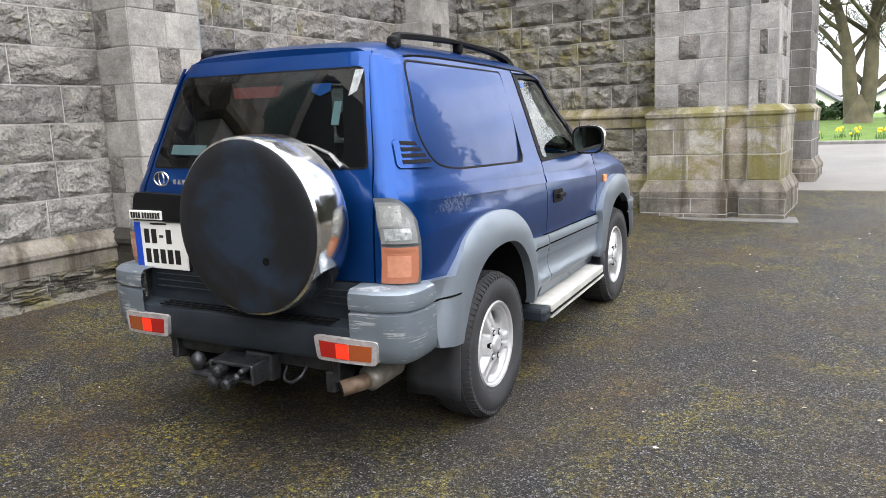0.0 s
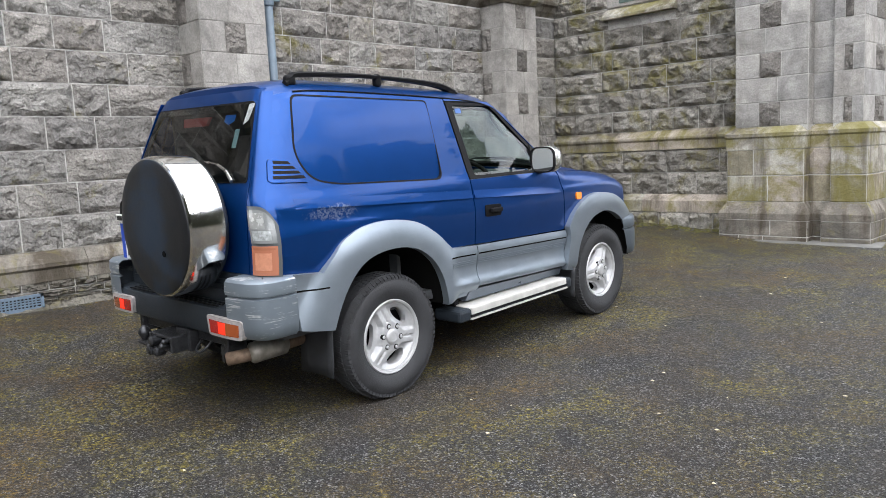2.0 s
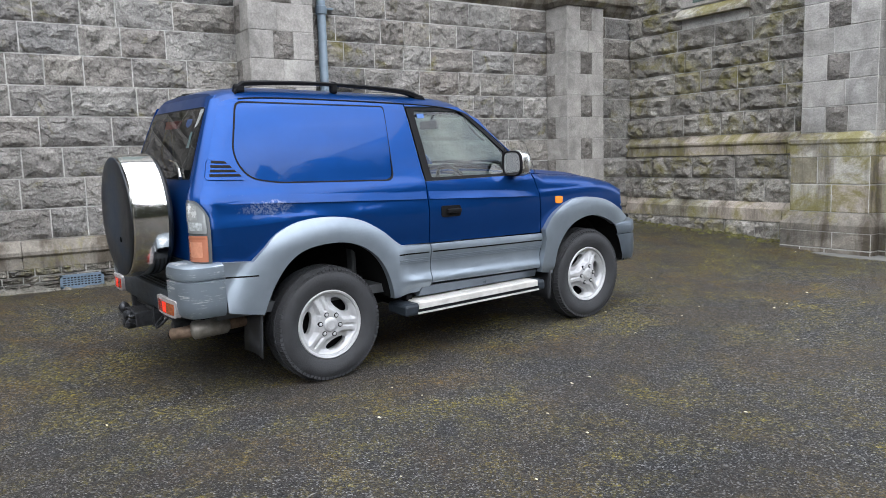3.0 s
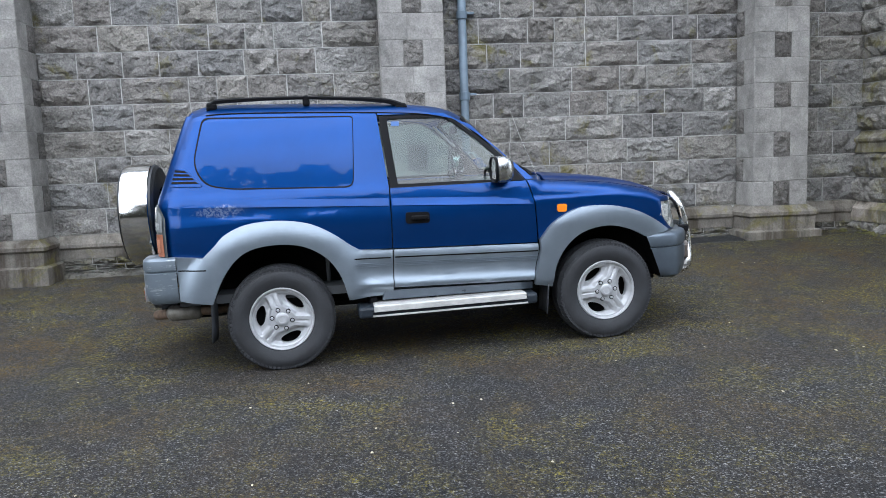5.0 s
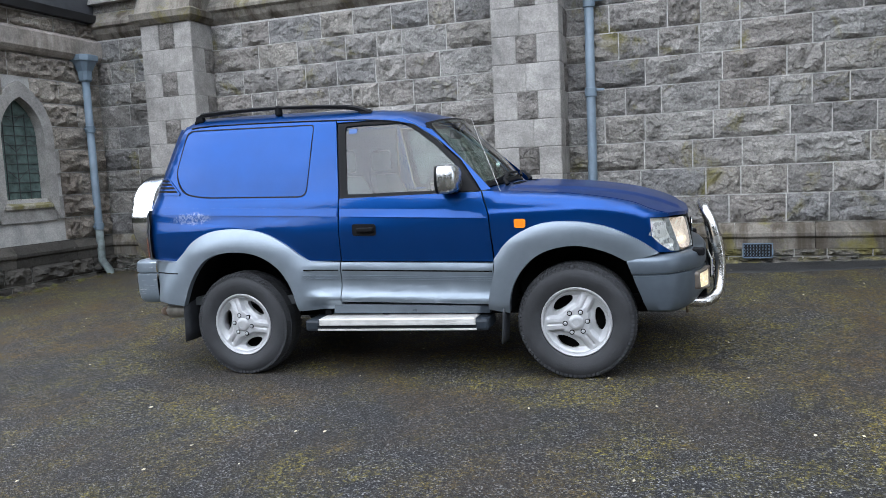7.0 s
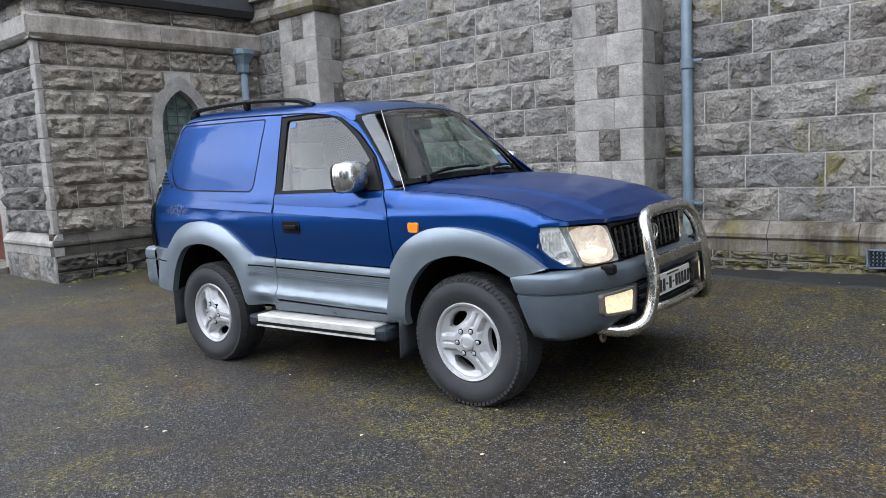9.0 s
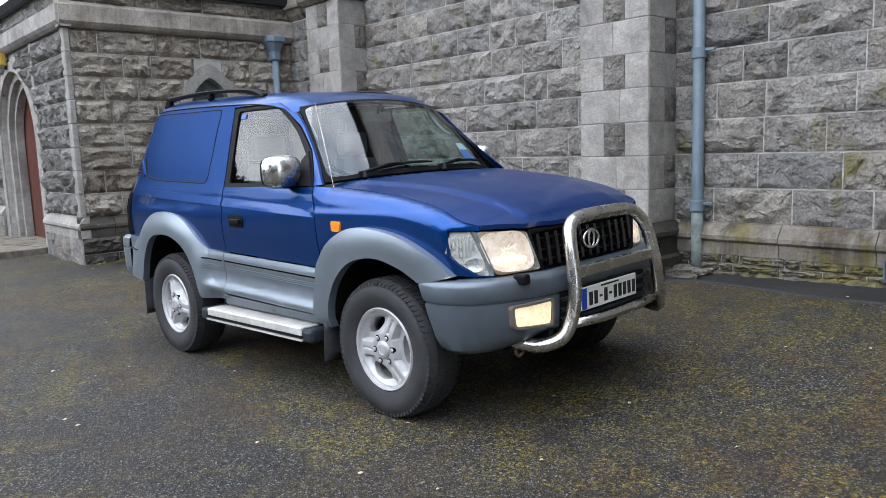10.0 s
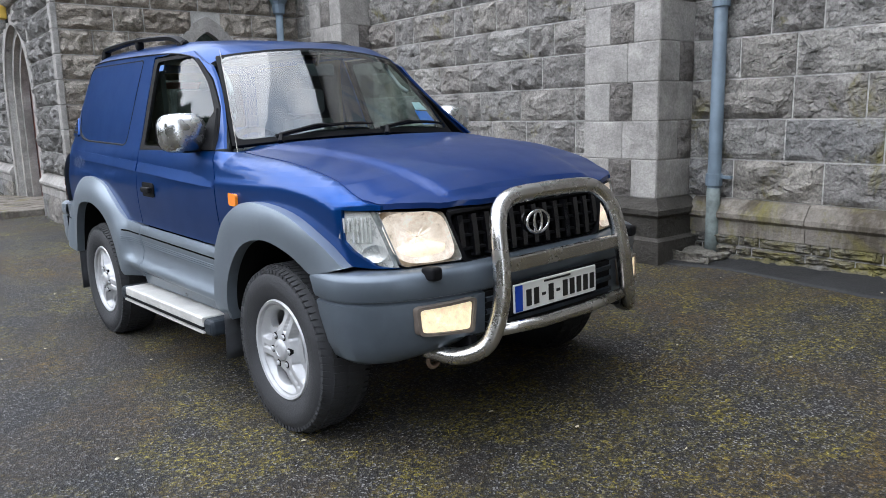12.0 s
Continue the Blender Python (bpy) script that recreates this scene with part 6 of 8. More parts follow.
for s in (1, -1):
    # outer clear lamp and inner head lamp behind one slanting cover
    hin = [(0.487, 0.978), (0.716, 0.995), (0.665, 0.783), (0.425, 0.785)]
    hout = [(0.724, 0.996), (0.812, 1.002), (0.8185, 0.9), (0.75, 0.79), (0.673, 0.782)]

    def lampmap(lift):
        return lambda x, z: ((s * x, front_y(x, z) + lift - 0.0, z), (0, -1, 0))
    lamp = sheet_part("headlamp", rounded(hin, [0.03, 0.01, 0.02, 0.03], 3), lampmap(-0.05), M_YELLOW, car, step=0.05, flange=0.02, label="lit headlamp with yellowed cover", outward=(0, 1, 0))
    # faceted reflector bowl, bulb and the lit lower lens
    for fx, fz, rx, rz, dep in ((0.578, 0.888, 0.118, 0.098, 0.03),):
        rows = []
        for q in (1.0, 0.85, 0.68, 0.5, 0.32, 0.16, 0.03):
            ring = []
            for i in range(28):
                t = 2 * math.pi * i / 28
                cx, cz = math.copysign(abs(math.cos(t)) ** 0.55, math.cos(t)), math.copysign(abs(math.sin(t)) ** 0.55, math.sin(t))
                xx, zz = fx + rx * q * cx - 0.2 * rx * q * -cz, fz + rz * q * cz
                ring.append((s * xx, front_y(xx, zz) - 0.01 - dep * (1 - q * q) - 0.006 * (1 - q) * (i * 7 % 5) / 4, zz))
            rows.append(ring)
        grid_part("reflector", rows, M_WARM, lamp, closed=True, sharp=14)
    rows = [[(s * (0.578 + 0.1 * a), front_y(0.578 + 0.1 * a, 0.838) - 0.024 + 0.012 * (1 - a * a) * (1 - c * c), 0.838 + 0.028 * c * math.sqrt(max(0.05, 1 - a * a * 0.8))) for a in (-1, -0.75, -0.4, 0, 0.4, 0.75, 1)] for c in (-1, -0.5, 0, 0.5, 1)]
    grid_part("lower_lens", rows, M_WARMHOT, lamp)
    sheet_part("cover", rounded(hin, [0.03, 0.01, 0.02, 0.03], 3), lampmap(-0.003), glass_mat("yellowed_cover", (0.97, 0.93, 0.88), 1.5), lamp, step=0.06, flange=0.0, outward=(0, 1, 0)).visible_shadow = False
    grid_part("bezel", [[(s * x, front_y(x, z) + dy, z) for dy in (-0.06, 0.002)] for x, z in (rounded(hin, 0.02, 3) + rounded(hin, 0.02, 3)[:1])], M_CLEARDIM, lamp)
    corner = sheet_part("corner_lamp", rounded(hout, [0.01, 0.02, 0.03, 0.02, 0.01], 3), lampmap(-0.03), M_SILVER, car, step=0.04, flange=0.02, label="clear corner lamp", outward=(s * 0.5, 1, 0))
    sheet_part("cover", rounded(hout, [0.01, 0.02, 0.03, 0.02, 0.01], 3), lampmap(-0.003), M_LENS, corner, step=0.04, flange=0.0, outward=(s * 0.5, 1, 0)).visible_shadow = False
    grid_part("bezel", [[(s * x, front_y(x, z) + dy, z) for dy in (-0.06, 0.002)] for x, z in (hout + hout[:1])], M_CLEARDIM, corner)
    for i in range(7):
        x = 0.735 + 0.011 * i
        link("flute", box_bm(*sorted((s * x, s * (x + 0.004))), front_y(x, 0.9) - 0.026, front_y(x, 0.9) - 0.012, 0.88 if i < 5 else 0.92, 0.975), M_SILVER, corner)
    rows = [[(s * (0.735 + 0.034 * q * math.cos(t)), front_y(0.735 + 0.034 * q * math.cos(t), 0.83) - 0.008 - 0.02 * (1 - q * q), 0.838 + 0.034 * q * math.sin(t)) for t in (2 * math.pi * i / 20 for i in range(20))] for q in (1.0, 0.8, 0.5, 0.05)]
    grid_part("side_lamp", rows, M_SILVER, corner, closed=True)

# near-black sheet, shade for gaps beside and under the lamps, down to the bumper
sheet_part("front_gap_shade", [(-0.76, 0.76), (0.76, 0.76), (0.78, 0.9), (0.78, 0.99), (0.6, 0.995), (0, 0.985), (-0.6, 0.995), (-0.78, 0.99), (-0.78, 0.9)], on_front(-0.065), M_VOID, car, step=0.1, flange=0.0, outward=(0, 1, 0))


def bumper_path(k=40):
    """Plan of the front bumper from the driver's side round to the other."""
    half = spline([(0.876, 2.67), (0.882, 2.79), (0.864, 2.9), (0.8, 2.99), (0.7, 3.06), (0.56, 3.115), (0.35, 3.15), (0.0, 3.165)], 6)
    return half + [(-x, y) for x, y in half[::-1][1:]]


def loft_path(path, prof, inward=0.0):
    """Profile [(out, z)] swept along a plan path, out measured square to it."""
    rows = []
    k = len(path)
    for i, (x, y) in enumerate(path):
        a, b = Vector(path[max(0, i - 1)]), Vector(path[min(k - 1, i + 1)])
        t = (b - a).normalized()
        nrm = Vector((-t.y, t.x)) if (Vector((x, y - 1)).dot(Vector((-t.y, t.x))) > 0) else Vector((t.y, -t.x))
        rows.append([(x + nrm.x * o, y + nrm.y * o, z(abs(x)) if callable(z) else z) for o, z in prof])
    return rows


zlow = lambda x: 0.425 + 0.05 * max(0.0, min(1.0, (0.75 - x) / 0.3))
ztop = lambda x: 0.77 + 0.004
bprof = [(-0.17, ztop), (-0.025, ztop), (-0.004, 0.762), (0.004, 0.745), (0.004, 0.69), (0.0, 0.672), (-0.012, 0.668), (-0.012, 0.66), (0.0, 0.656), (0.002, 0.6), (-0.004, 0.5), (-0.02, lambda x: zlow(x) + 0.02), (-0.05, zlow), (-0.16, zlow)]
def swept_end(rows):
    """Leans the bumper's ends forward at the foot, along the wheel arch."""
    return [[(x, y + 0.36 * max(0.0, 0.755 - z) * max(0.0, min(1.0, (2.98 - y) / 0.3)), z) for x, y, z in r] for r in rows]


bumper = grid_part("front_bumper", swept_end(loft_path(bumper_path(), bprof)), M_GREYSHADE, car, "grey plastic front bumper")
# dark centre of the bumper behind the plate
cpath = [(x, y) for x, y in bumper_path() if abs(x) < 0.42]
grid_part("lower_intake", loft_path(cpath, [(-0.02, 0.665), (0.006, 0.66), (0.004, 0.6), (-0.004, 0.5), (-0.03, 0.47)]), M_BLACK, bumper)
for z in (0.63, 0.58, 0.53):
    grid_part("intake_bar", loft_path(cpath, [(0.0, z + 0.012), (0.016, z + 0.008), (0.016, z - 0.008), (0.0, z - 0.012)]), M_GREYD, bumper)
for s in (1, -1):
    fo = [(0.452, 0.656), (0.688, 0.645), (0.682, 0.535), (0.468, 0.522)]
    fy = lambda x, z: 3.165 - 0.33 * abs(x / 0.89) ** 5.2
    fmap = lambda lift: (lambda x, z: ((s * x, fy(x, z) + lift, z), (0, -1, 0)))
    fog = sheet_part("fog_lamp", rounded(fo, 0.02, 3), fmap(0.014), simple("tan_fog_lamp_frame", (0.13, 0.108, 0.09), 0.4, vary=0.2, vscale=30), bumper, [rounded([(0.466, 0.645), (0.677, 0.635), (0.671, 0.545), (0.48, 0.533)], 0.015, 3)], 0.06, 0.03, "lit fog lamp in a tan frame", (0, 1, 0))
    sheet_part("lens", rounded([(0.47, 0.642), (0.672, 0.633), (0.667, 0.546), (0.483, 0.536)], 0.015, 3), fmap(0.006), M_FOG, fog, step=0.06, flange=0.005, outward=(0, 1, 0))
    link("washer_nozzle", box_bm(s * 0.61 - 0.026, s * 0.61 + 0.026, 3.06, 3.135, 0.738, 0.79, 0.014, 3), M_BLACK, bumper)


def plate(w, h, y, xc, zc, two_lines, facing, parent, tilt=0.0):
    """A number plate with its blue band; its characters stand as plain bars."""
    base = link("number_plate", box_bm(xc - w / 2, xc + w / 2, *sorted((y, y + facing * 0.012)), zc - h / 2, zc + h / 2, 0.003), M_PLATE, parent, "white number plate with blue band")
    yy = sorted((y + facing * 0.012, y + facing * 0.0145))
    bx = xc + facing * w / 2
    e = sorted((bx - facing * 0.004, bx - facing * 0.045))
    link("blue_band", box_bm(*e, *yy, zc - h / 2 + 0.005, zc + h / 2 - 0.005 if not two_lines else zc + h / 2 - 0.006), M_EUBLUE, base)
    link("plate_holder", box_bm(xc - w / 2 - 0.01, xc + w / 2 + 0.01, *sorted((y, y - facing * 0.012)), zc - h / 2 - 0.008, zc + h / 2 + 0.008, 0.003), M_BLACK, base)
    left = bx - facing * 0.06
    rows = ((zc - 0.006, 0.068, (2, 0, 1, 0, 5)),) if not two_lines else ((zc + h * 0.19, 0.07, (2, 0, 1)), (zc - h * 0.23, 0.07, (5,)))
    for z, hh, groups in rows:
        x, n = left, sum(g if g else 1 for g in groups)
        pitch = (w - 0.085) / (9.6 if not two_lines else 5.2)
        for g in groups:
            for _ in range(max(1, g)):
                bar = (pitch * 0.66, hh) if g else (pitch * 0.5, 0.012)
                cx = x - facing * pitch / 2
                link("character_bar", box_bm(cx - bar[0] / 2, cx + bar[0] / 2, *yy, z - bar[1] / 2, z + bar[1] / 2), M_INK, base)
                x -= facing * pitch
    link("caption_bar", box_bm(xc - w * 0.16, xc + w * 0.16, *yy, zc + h / 2 - 0.016, zc + h / 2 - 0.008), M_INK, base)
    return base


plate(0.515, 0.115, 3.185, 0.02, 0.613, False, 1, car)
# bull bar: one bent steel tube, a flat cross plate and a lower tube
bb = spline([(0.58, 3.0, 0.445), (0.53, 3.13, 0.43), (0.455, 3.21, 0.47), (0.405, 3.235, 0.58), (0.38, 3.235, 0.72), (0.358, 3.2, 0.9), (0.31, 3.17, 0.982), (0.22, 3.16, 1.018), (0.0, 3.165, 1.026)], 6)
bull = link("bull_bar", tube_bm(bb + [(-x, y, z) for x, y, z in bb[::-1][1:]], 0.034, 14), M_STEEL, car, "polished steel tube bull bar", smooth=True)
link("cross_plate", box_bm(-0.385, 0.385, 3.205, 3.235, 0.735, 0.79, 0.006, 2), M_STEEL, bull)
link("lower_tube", tube_bm([(-0.4, 3.22, 0.52), (-0.15, 3.23, 0.505), (0.15, 3.23, 0.505), (0.4, 3.22, 0.52)], 0.024, 12), M_STEEL, bull, smooth=True)
for s in (1, -1):
    link("mount", box_bm(s * 0.46 - 0.02, s * 0.46 + 0.02, 2.9, 3.15, 0.44, 0.5, 0.006), M_BLACK, bull)
bm = tube_bm([(0.56 + 0.028 * math.cos(t), 3.02, 0.4 + 0.028 * math.sin(t)) for t in (2 * math.pi * i / 16 for i in range(16))], 0.009, 6, closed=True)
link("tow_eye", bm, M_RUST, car, "pale tow eye")

# ---------------------------------------------------------------- car: rear
tg = [(-0.66, 0.865), (0.655, 0.865), (0.665, 1.2), (0.63, 1.4), (0.545, 1.76), (0.53, 1.83), (-0.53, 1.83), (-0.545, 1.76), (-0.63, 1.4), (-0.66, 1.2)]
rw_hole = rounded([(-0.625, 1.335), (0.625, 1.335), (0.525, 1.765), (-0.525, 1.765)], 0.03, 4)
rw_clear = rounded([(-0.56, 1.385), (0.5, 1.375), (0.43, 1.715), (-0.47, 1.725)], 0.05, 5)
tailgate = sheet_part("tailgate", tg, on_rear(), M_BLUE, car, [rw_hole], 0.06, 0.03, outward=(0, -1, 0))
sheet_part("window_border", rw_hole, on_rear(0.003), M_BLACK, tailgate, [rw_clear], 0.1, 0.012, outward=(0, -1, 0))
rg = sheet_part("rear_glass", rounded([(-0.615, 1.343), (0.615, 1.343), (0.518, 1.757), (-0.518, 1.757)], 0.03, 4), on_rear(0.005), M_GLASSD, tailgate, step=0.12, flange=0, label="dark tinted rear window glass", outward=(0, -1, 0))
rg.visible_shadow = False
for outl, mm, lab in (([(0.27, 1.70), (0.37, 1.70), (0.37, 1.665), (0.32, 1.645), (0.27, 1.665)], M_STICK, "small blue sticker"), ([(0.4, 1.62), (0.44, 1.62), (0.44, 1.52), (0.4, 1.52)], M_PAPER, "pale paper sticker"), ([(-0.53, 1.4), (-0.3, 1.395), (-0.3, 1.44), (-0.525, 1.445)], M_PAPER, "pale paper sticker"), ([(0.49, 1.75), (0.53, 1.752), (0.515, 1.66), (0.475, 1.64)], M_CLEARDIM, "pale grey sticker")):
    sheet_part("glass_sticker", outl, on_rear(-0.004 if mm is not M_CLEARDIM else 0.007), mm, tailgate, step=0.3, flange=0.001, label=lab, outward=(0, -1, 0))
sheet_part("high_brake_lamp", [(-0.2, 1.7), (0.09, 1.7), (0.07, 1.65), (-0.18, 1.65)], on_rear(-0.012), M_REDDISH, tailgate, step=0.2, flange=0.02, label="dark red high brake lamp", outward=(0, -1, 0))
link("rear_wiper", tube_bm([(0.2, rear_y(0.2, 1.45) - 0.014, 1.452), (0.33, rear_y(0.33, 1.44) - 0.016, 1.435), (0.43, rear_y(0.43, 1.4) - 0.016, 1.4), (0.5, rear_y(0.5, 1.345) - 0.014, 1.345)], [0.005, 0.007, 0.008, 0.011], 6), M_STEEL, tailgate)
# dark lower trim with ribs, handle bar and badge, rear plate
sheet_part("lower_trim", [(-0.66, 0.7), (0.655, 0.7), (0.655, 0.858), (-0.66, 0.858)], on_rear(0.006), M_GREYD, tailgate, step=0.1, flange=0.03, outward=(0, -1, 0))
for z in (0.76, 0.79, 0.82):
    link("rib", box_bm(-0.6, 0.62, rear_y(0.3, z) - 0.016, rear_y(0.3, z) + 0.01, z, z + 0.006), M_GREYD, tailgate)
sheet_part("garnish", rounded([(-0.73, 1.09), (-0.12, 1.09), (-0.12, 1.21), (-0.7, 1.225)], 0.04, 4), on_rear(0.04), M_BLACK, tailgate, step=0.08, flange=0.06, label="black handle garnish", outward=(0, -1, 0))
link("name_badge", box_bm(-0.715, -0.5, rear_y(-0.6, 1.13) - 0.054, rear_y(-0.6, 1.13) - 0.042, 1.095, 1.14, 0.003), M_PLATE, tailgate, "pale badge with unread dark lettering")
for i in range(11):
    x = -0.702 + 0.0175 * i + (0.008 if i > 3 else 0)
    link("badge_bar", box_bm(x, x + 0.011, rear_y(-0.6, 1.13) - 0.057, rear_y(-0.6, 1.13) - 0.053, 1.103, 1.131), M_INK, tailgate)
bm = bmesh.new()
for a, b in ((0.048, 0.034), (0.017, 0.032)):
    tube_bm([(-0.545 + a * math.cos(t), rear_y(-0.545, 1.285) - 0.012, 1.285 + b * math.sin(t)) for t in (2 * math.pi * i / 24 for i in range(24))], 0.005, 6, bm, closed=True)
link("badge", bm, M_CHROME, tailgate, "plain oval chrome badge", smooth=True)
for i in range(6):
    link("badge_bar", box_bm(-0.46 + 0.03 * i, -0.442 + 0.03 * i, rear_y(-0.4, 1.27) - 0.008, rear_y(-0.4, 1.27) + 0.002, 1.262, 1.285), M_CHROME, tailgate)
plate(0.34, 0.235, -0.845, -0.545, 0.968, True, -1, car)
# body corners round the tailgate, with the tail lamps
for s in (1, -1):
    rows = []
    for z in (0.865, 0.95, 1.05, 1.15, 1.2, 1.25, 1.3, 1.34, 1.4, 1.5, 1.6, 1.7, 1.76, 1.79, 1.81):
        x0 = interp(z, [(0.865, 0.664), (1.2, 0.673), (1.4, 0.638), (1.76, 0.553), (1.83, 0.538)])
        y0, y2 = rear_y(x0, z), seam_rear(z)
        x2, e = side_x(y2, z), 0.004
        p0, p2 = Vector((x0, y0)), Vector((x2, y2))
        d0, d2 = Vector((1, 0.06)), Vector(((side_x(y2 + e, z) - side_x(y2, z)) / e, 1)).normalized()
        L = (p2 - p0).length * 1.15
        row = [(s * x0, y0 + 0.014, z)]
        for i in range(11):
            t = i / 10
            p = p0 * (2 * t ** 3 - 3 * t * t + 1) + d0 * L * (t ** 3 - 2 * t * t + t) + p2 * (3 * t * t - 2 * t ** 3) + d2 * L * (t ** 3 - t * t)
            row.append((s * p.x, p.y, z))
        rows.append(row)
    grid_part("rear_pillar", rows, M_BLUE, car)

    def lampwrap(z0, z1, lift, a0=-0.2, a1=1.45, k=14):
        """A band wrapped round the body's corner; the angle runs from the rear (0) to the side, the upper outline falls off in a curve."""
        rows = []
        for i in range(k + 1):
            a = a0 + (a1 - a0) * i / k
            t = max(0.0, (a - 0.3) / 0.82)
            top = 1.222 - 0.1 * t ** 2.4
            row = []
            for q in range(5):
                z = z0 + (z1 - z0) * q / 4
                z = min(z, top - (0.0 if lift < 0.01 else 0.016))
                ex, ry = side_edge(z) - RC + 0.03, interp(z, YR) + RC
                r = RC + lift
                row.append((s * (ex + r * math.sin(max(a, 0)) + (r * a if a < 0 else 0)), ry - r * math.cos(max(a, 0)), z))
            rows.append(row)
        return rows
    house = grid_part("tail_lamp", lampwrap(0.855, 1.222, 0.006, -0.2, 1.12), M_LAMPRIM, car, "wraparound tail lamp, clear over faded amber")
    for z0, z1, mm in ((1.034, 1.206, M_CLEAR), (0.868, 1.02, M_PEACH)):
        grid_part("lens", lampwrap(z0, z1, 0.014, -0.13, 0.98), mm, house)
    for z0, z1, a0, a1, mm in ((1.11, 1.19, -0.02, 0.62, M_CLEARLIT), (1.05, 1.098, 0.0, 0.8, M_CLEARDIM), (0.895, 0.985, 0.05, 0.75, M_PEACHLIT), (1.0, 1.012, -0.05, 0.9, M_PEACHDIM)):
        grid_part("lamp_bowl", lampwrap(z0, z1, 0.0155, a0, a1), mm, house)
    for z in (1.102,):
        grid_part("rib", lampwrap(z, z + 0.007, 0.018, -0.12, 0.97), M_CLEAR, house)

# rear bumper: dark step beam, grey corner pieces with lamps
beam = [(0.7, -0.935), (0.4, -0.95), (0, -0.955), (-0.4, -0.95), (-0.7, -0.935)]


def scraped_grey():
    """Grey cladding scraped in pale horizontal strokes low on the corner."""
    m, n, l, b = mat("scraped_grey_cladding")
    tc = n.new("ShaderNodeTexCoord")
    mp = n.new("ShaderNodeMapping")
    mp.inputs["Scale"].default_value = (5.0, 5.0, 90.0)
    l.new(tc.outputs["Object"], mp.inputs["Vector"])
    st = noise_node(n, l, 1.0, 4.0, 0.6, mp.outputs["Vector"], 0.4)
    pa = noise_node(n, l, 5.0, 4.0, 0.6, tc.outputs["Object"])
    f = n.new("ShaderNodeMath")
    f.operation = "MULTIPLY"
    l.new(ramp(n, l, st.outputs["Fac"], [(0.56, (0, 0, 0)), (0.6, (1, 1, 1))]), f.inputs[0])
    l.new(ramp(n, l, pa.outputs["Fac"], [(0.46, (0, 0, 0)), (0.53, (0.9,) * 3)]), f.inputs[1])
    va = noise_node(n, l, 6.0, 6.0, 0.6, tc.outputs["Object"])
    c = mixc(n, l, va.outputs["Fac"], (0.14, 0.168, 0.198), (0.225, 0.265, 0.305))
    l.new(mixc(n, l, f.outputs[0], c, (0.5, 0.52, 0.54)), b.inputs["Base Color"])
    b.inputs["Roughness"].default_value, b.inputs["Metallic"].default_value = 0.36, 0.4
    return m


def rear_loft(path, prof):
    rows = []
    k = len(path)
    for i, (x, y) in enumerate(path):
        a, b = Vector(path[max(0, i - 1)]), Vector(path[min(k - 1, i + 1)])
        t = (b - a).normalized()
        nrm = Vector((-t.y, t.x))
        if nrm.dot(Vector((x * 0.6, y + 0.3))) < 0:
            nrm = -nrm
        rows.append([(x + nrm.x * o, y + nrm.y * o, z) for o, z in prof])
    return rows


rb = grid_part("rear_bumper", rear_loft(beam, [(-0.14, 0.7), (-0.03, 0.697), (-0.008, 0.685), (0.0, 0.66), (-0.004, 0.56), (-0.02, 0.535), (-0.08, 0.53)]), M_GREYD, car, "scuffed grey step bumper")
for i in range(3):
    link("step_rib", box_bm(-0.5, 0.5, -0.94 + 0.03 * i, -0.93 + 0.03 * i, 0.699, 0.704), M_BLACK, rb)
for s in (1, -1):
    cp = [(s * x, y) for x, y in spline([(0.6, -0.945), (0.74, -0.935), (0.83, -0.9), (0.868, -0.83), (0.874, -0.698)], 5)]
    grid_part("bumper_corner", rear_loft(cp, [(-0.12, 0.862), (-0.02, 0.858), (0.0, 0.842), (0.006, 0.8), (0.002, 0.775), (-0.012, 0.77), (-0.012, 0.762), (0.004, 0.758), (0.004, 0.62), (-0.006, 0.57), (-0.03, 0.545), (-0.1, 0.54)]), scraped_grey(), rb, "scraped grey bumper corner")
    fo = rounded([(0.425, 0.655), (0.735, 0.648), (0.725, 0.545), (0.44, 0.548)], 0.02, 3)
    mp = lambda lift: (lambda x, z: ((s * x, -0.952 + 0.35 * max(0, x - 0.55) ** 2 * 1.6 - lift, z), (0, 1, 0)))
    lm = sheet_part("bumper_lamp", fo, mp(0.014), simple("worn_silver_frame", (0.36, 0.34, 0.34), 0.5, metal=0.2, vary=0.3, vscale=30), rb, step=0.08, flange=0.03, label="red and amber lamp in a worn silver frame", outward=(0, -1, 0))
    sheet_part("lens", [(0.455, 0.634), (0.595, 0.63), (0.595, 0.562), (0.462, 0.564)], mp(0.018), M_RED, lm, step=0.1, flange=0.01, outward=(0, -1, 0))
    sheet_part("lens", [(0.54, 0.628), (0.6, 0.628), (0.6, 0.565), (0.54, 0.565)], mp(0.019), M_REDGLOW, lm, step=0.1, flange=0.01, outward=(0, -1, 0))
    sheet_part("lens", [(0.604, 0.63), (0.708, 0.627), (0.702, 0.562), (0.604, 0.562)], mp(0.018), M_AMBERD, lm, step=0.1, flange=0.01, outward=(0, -1, 0))

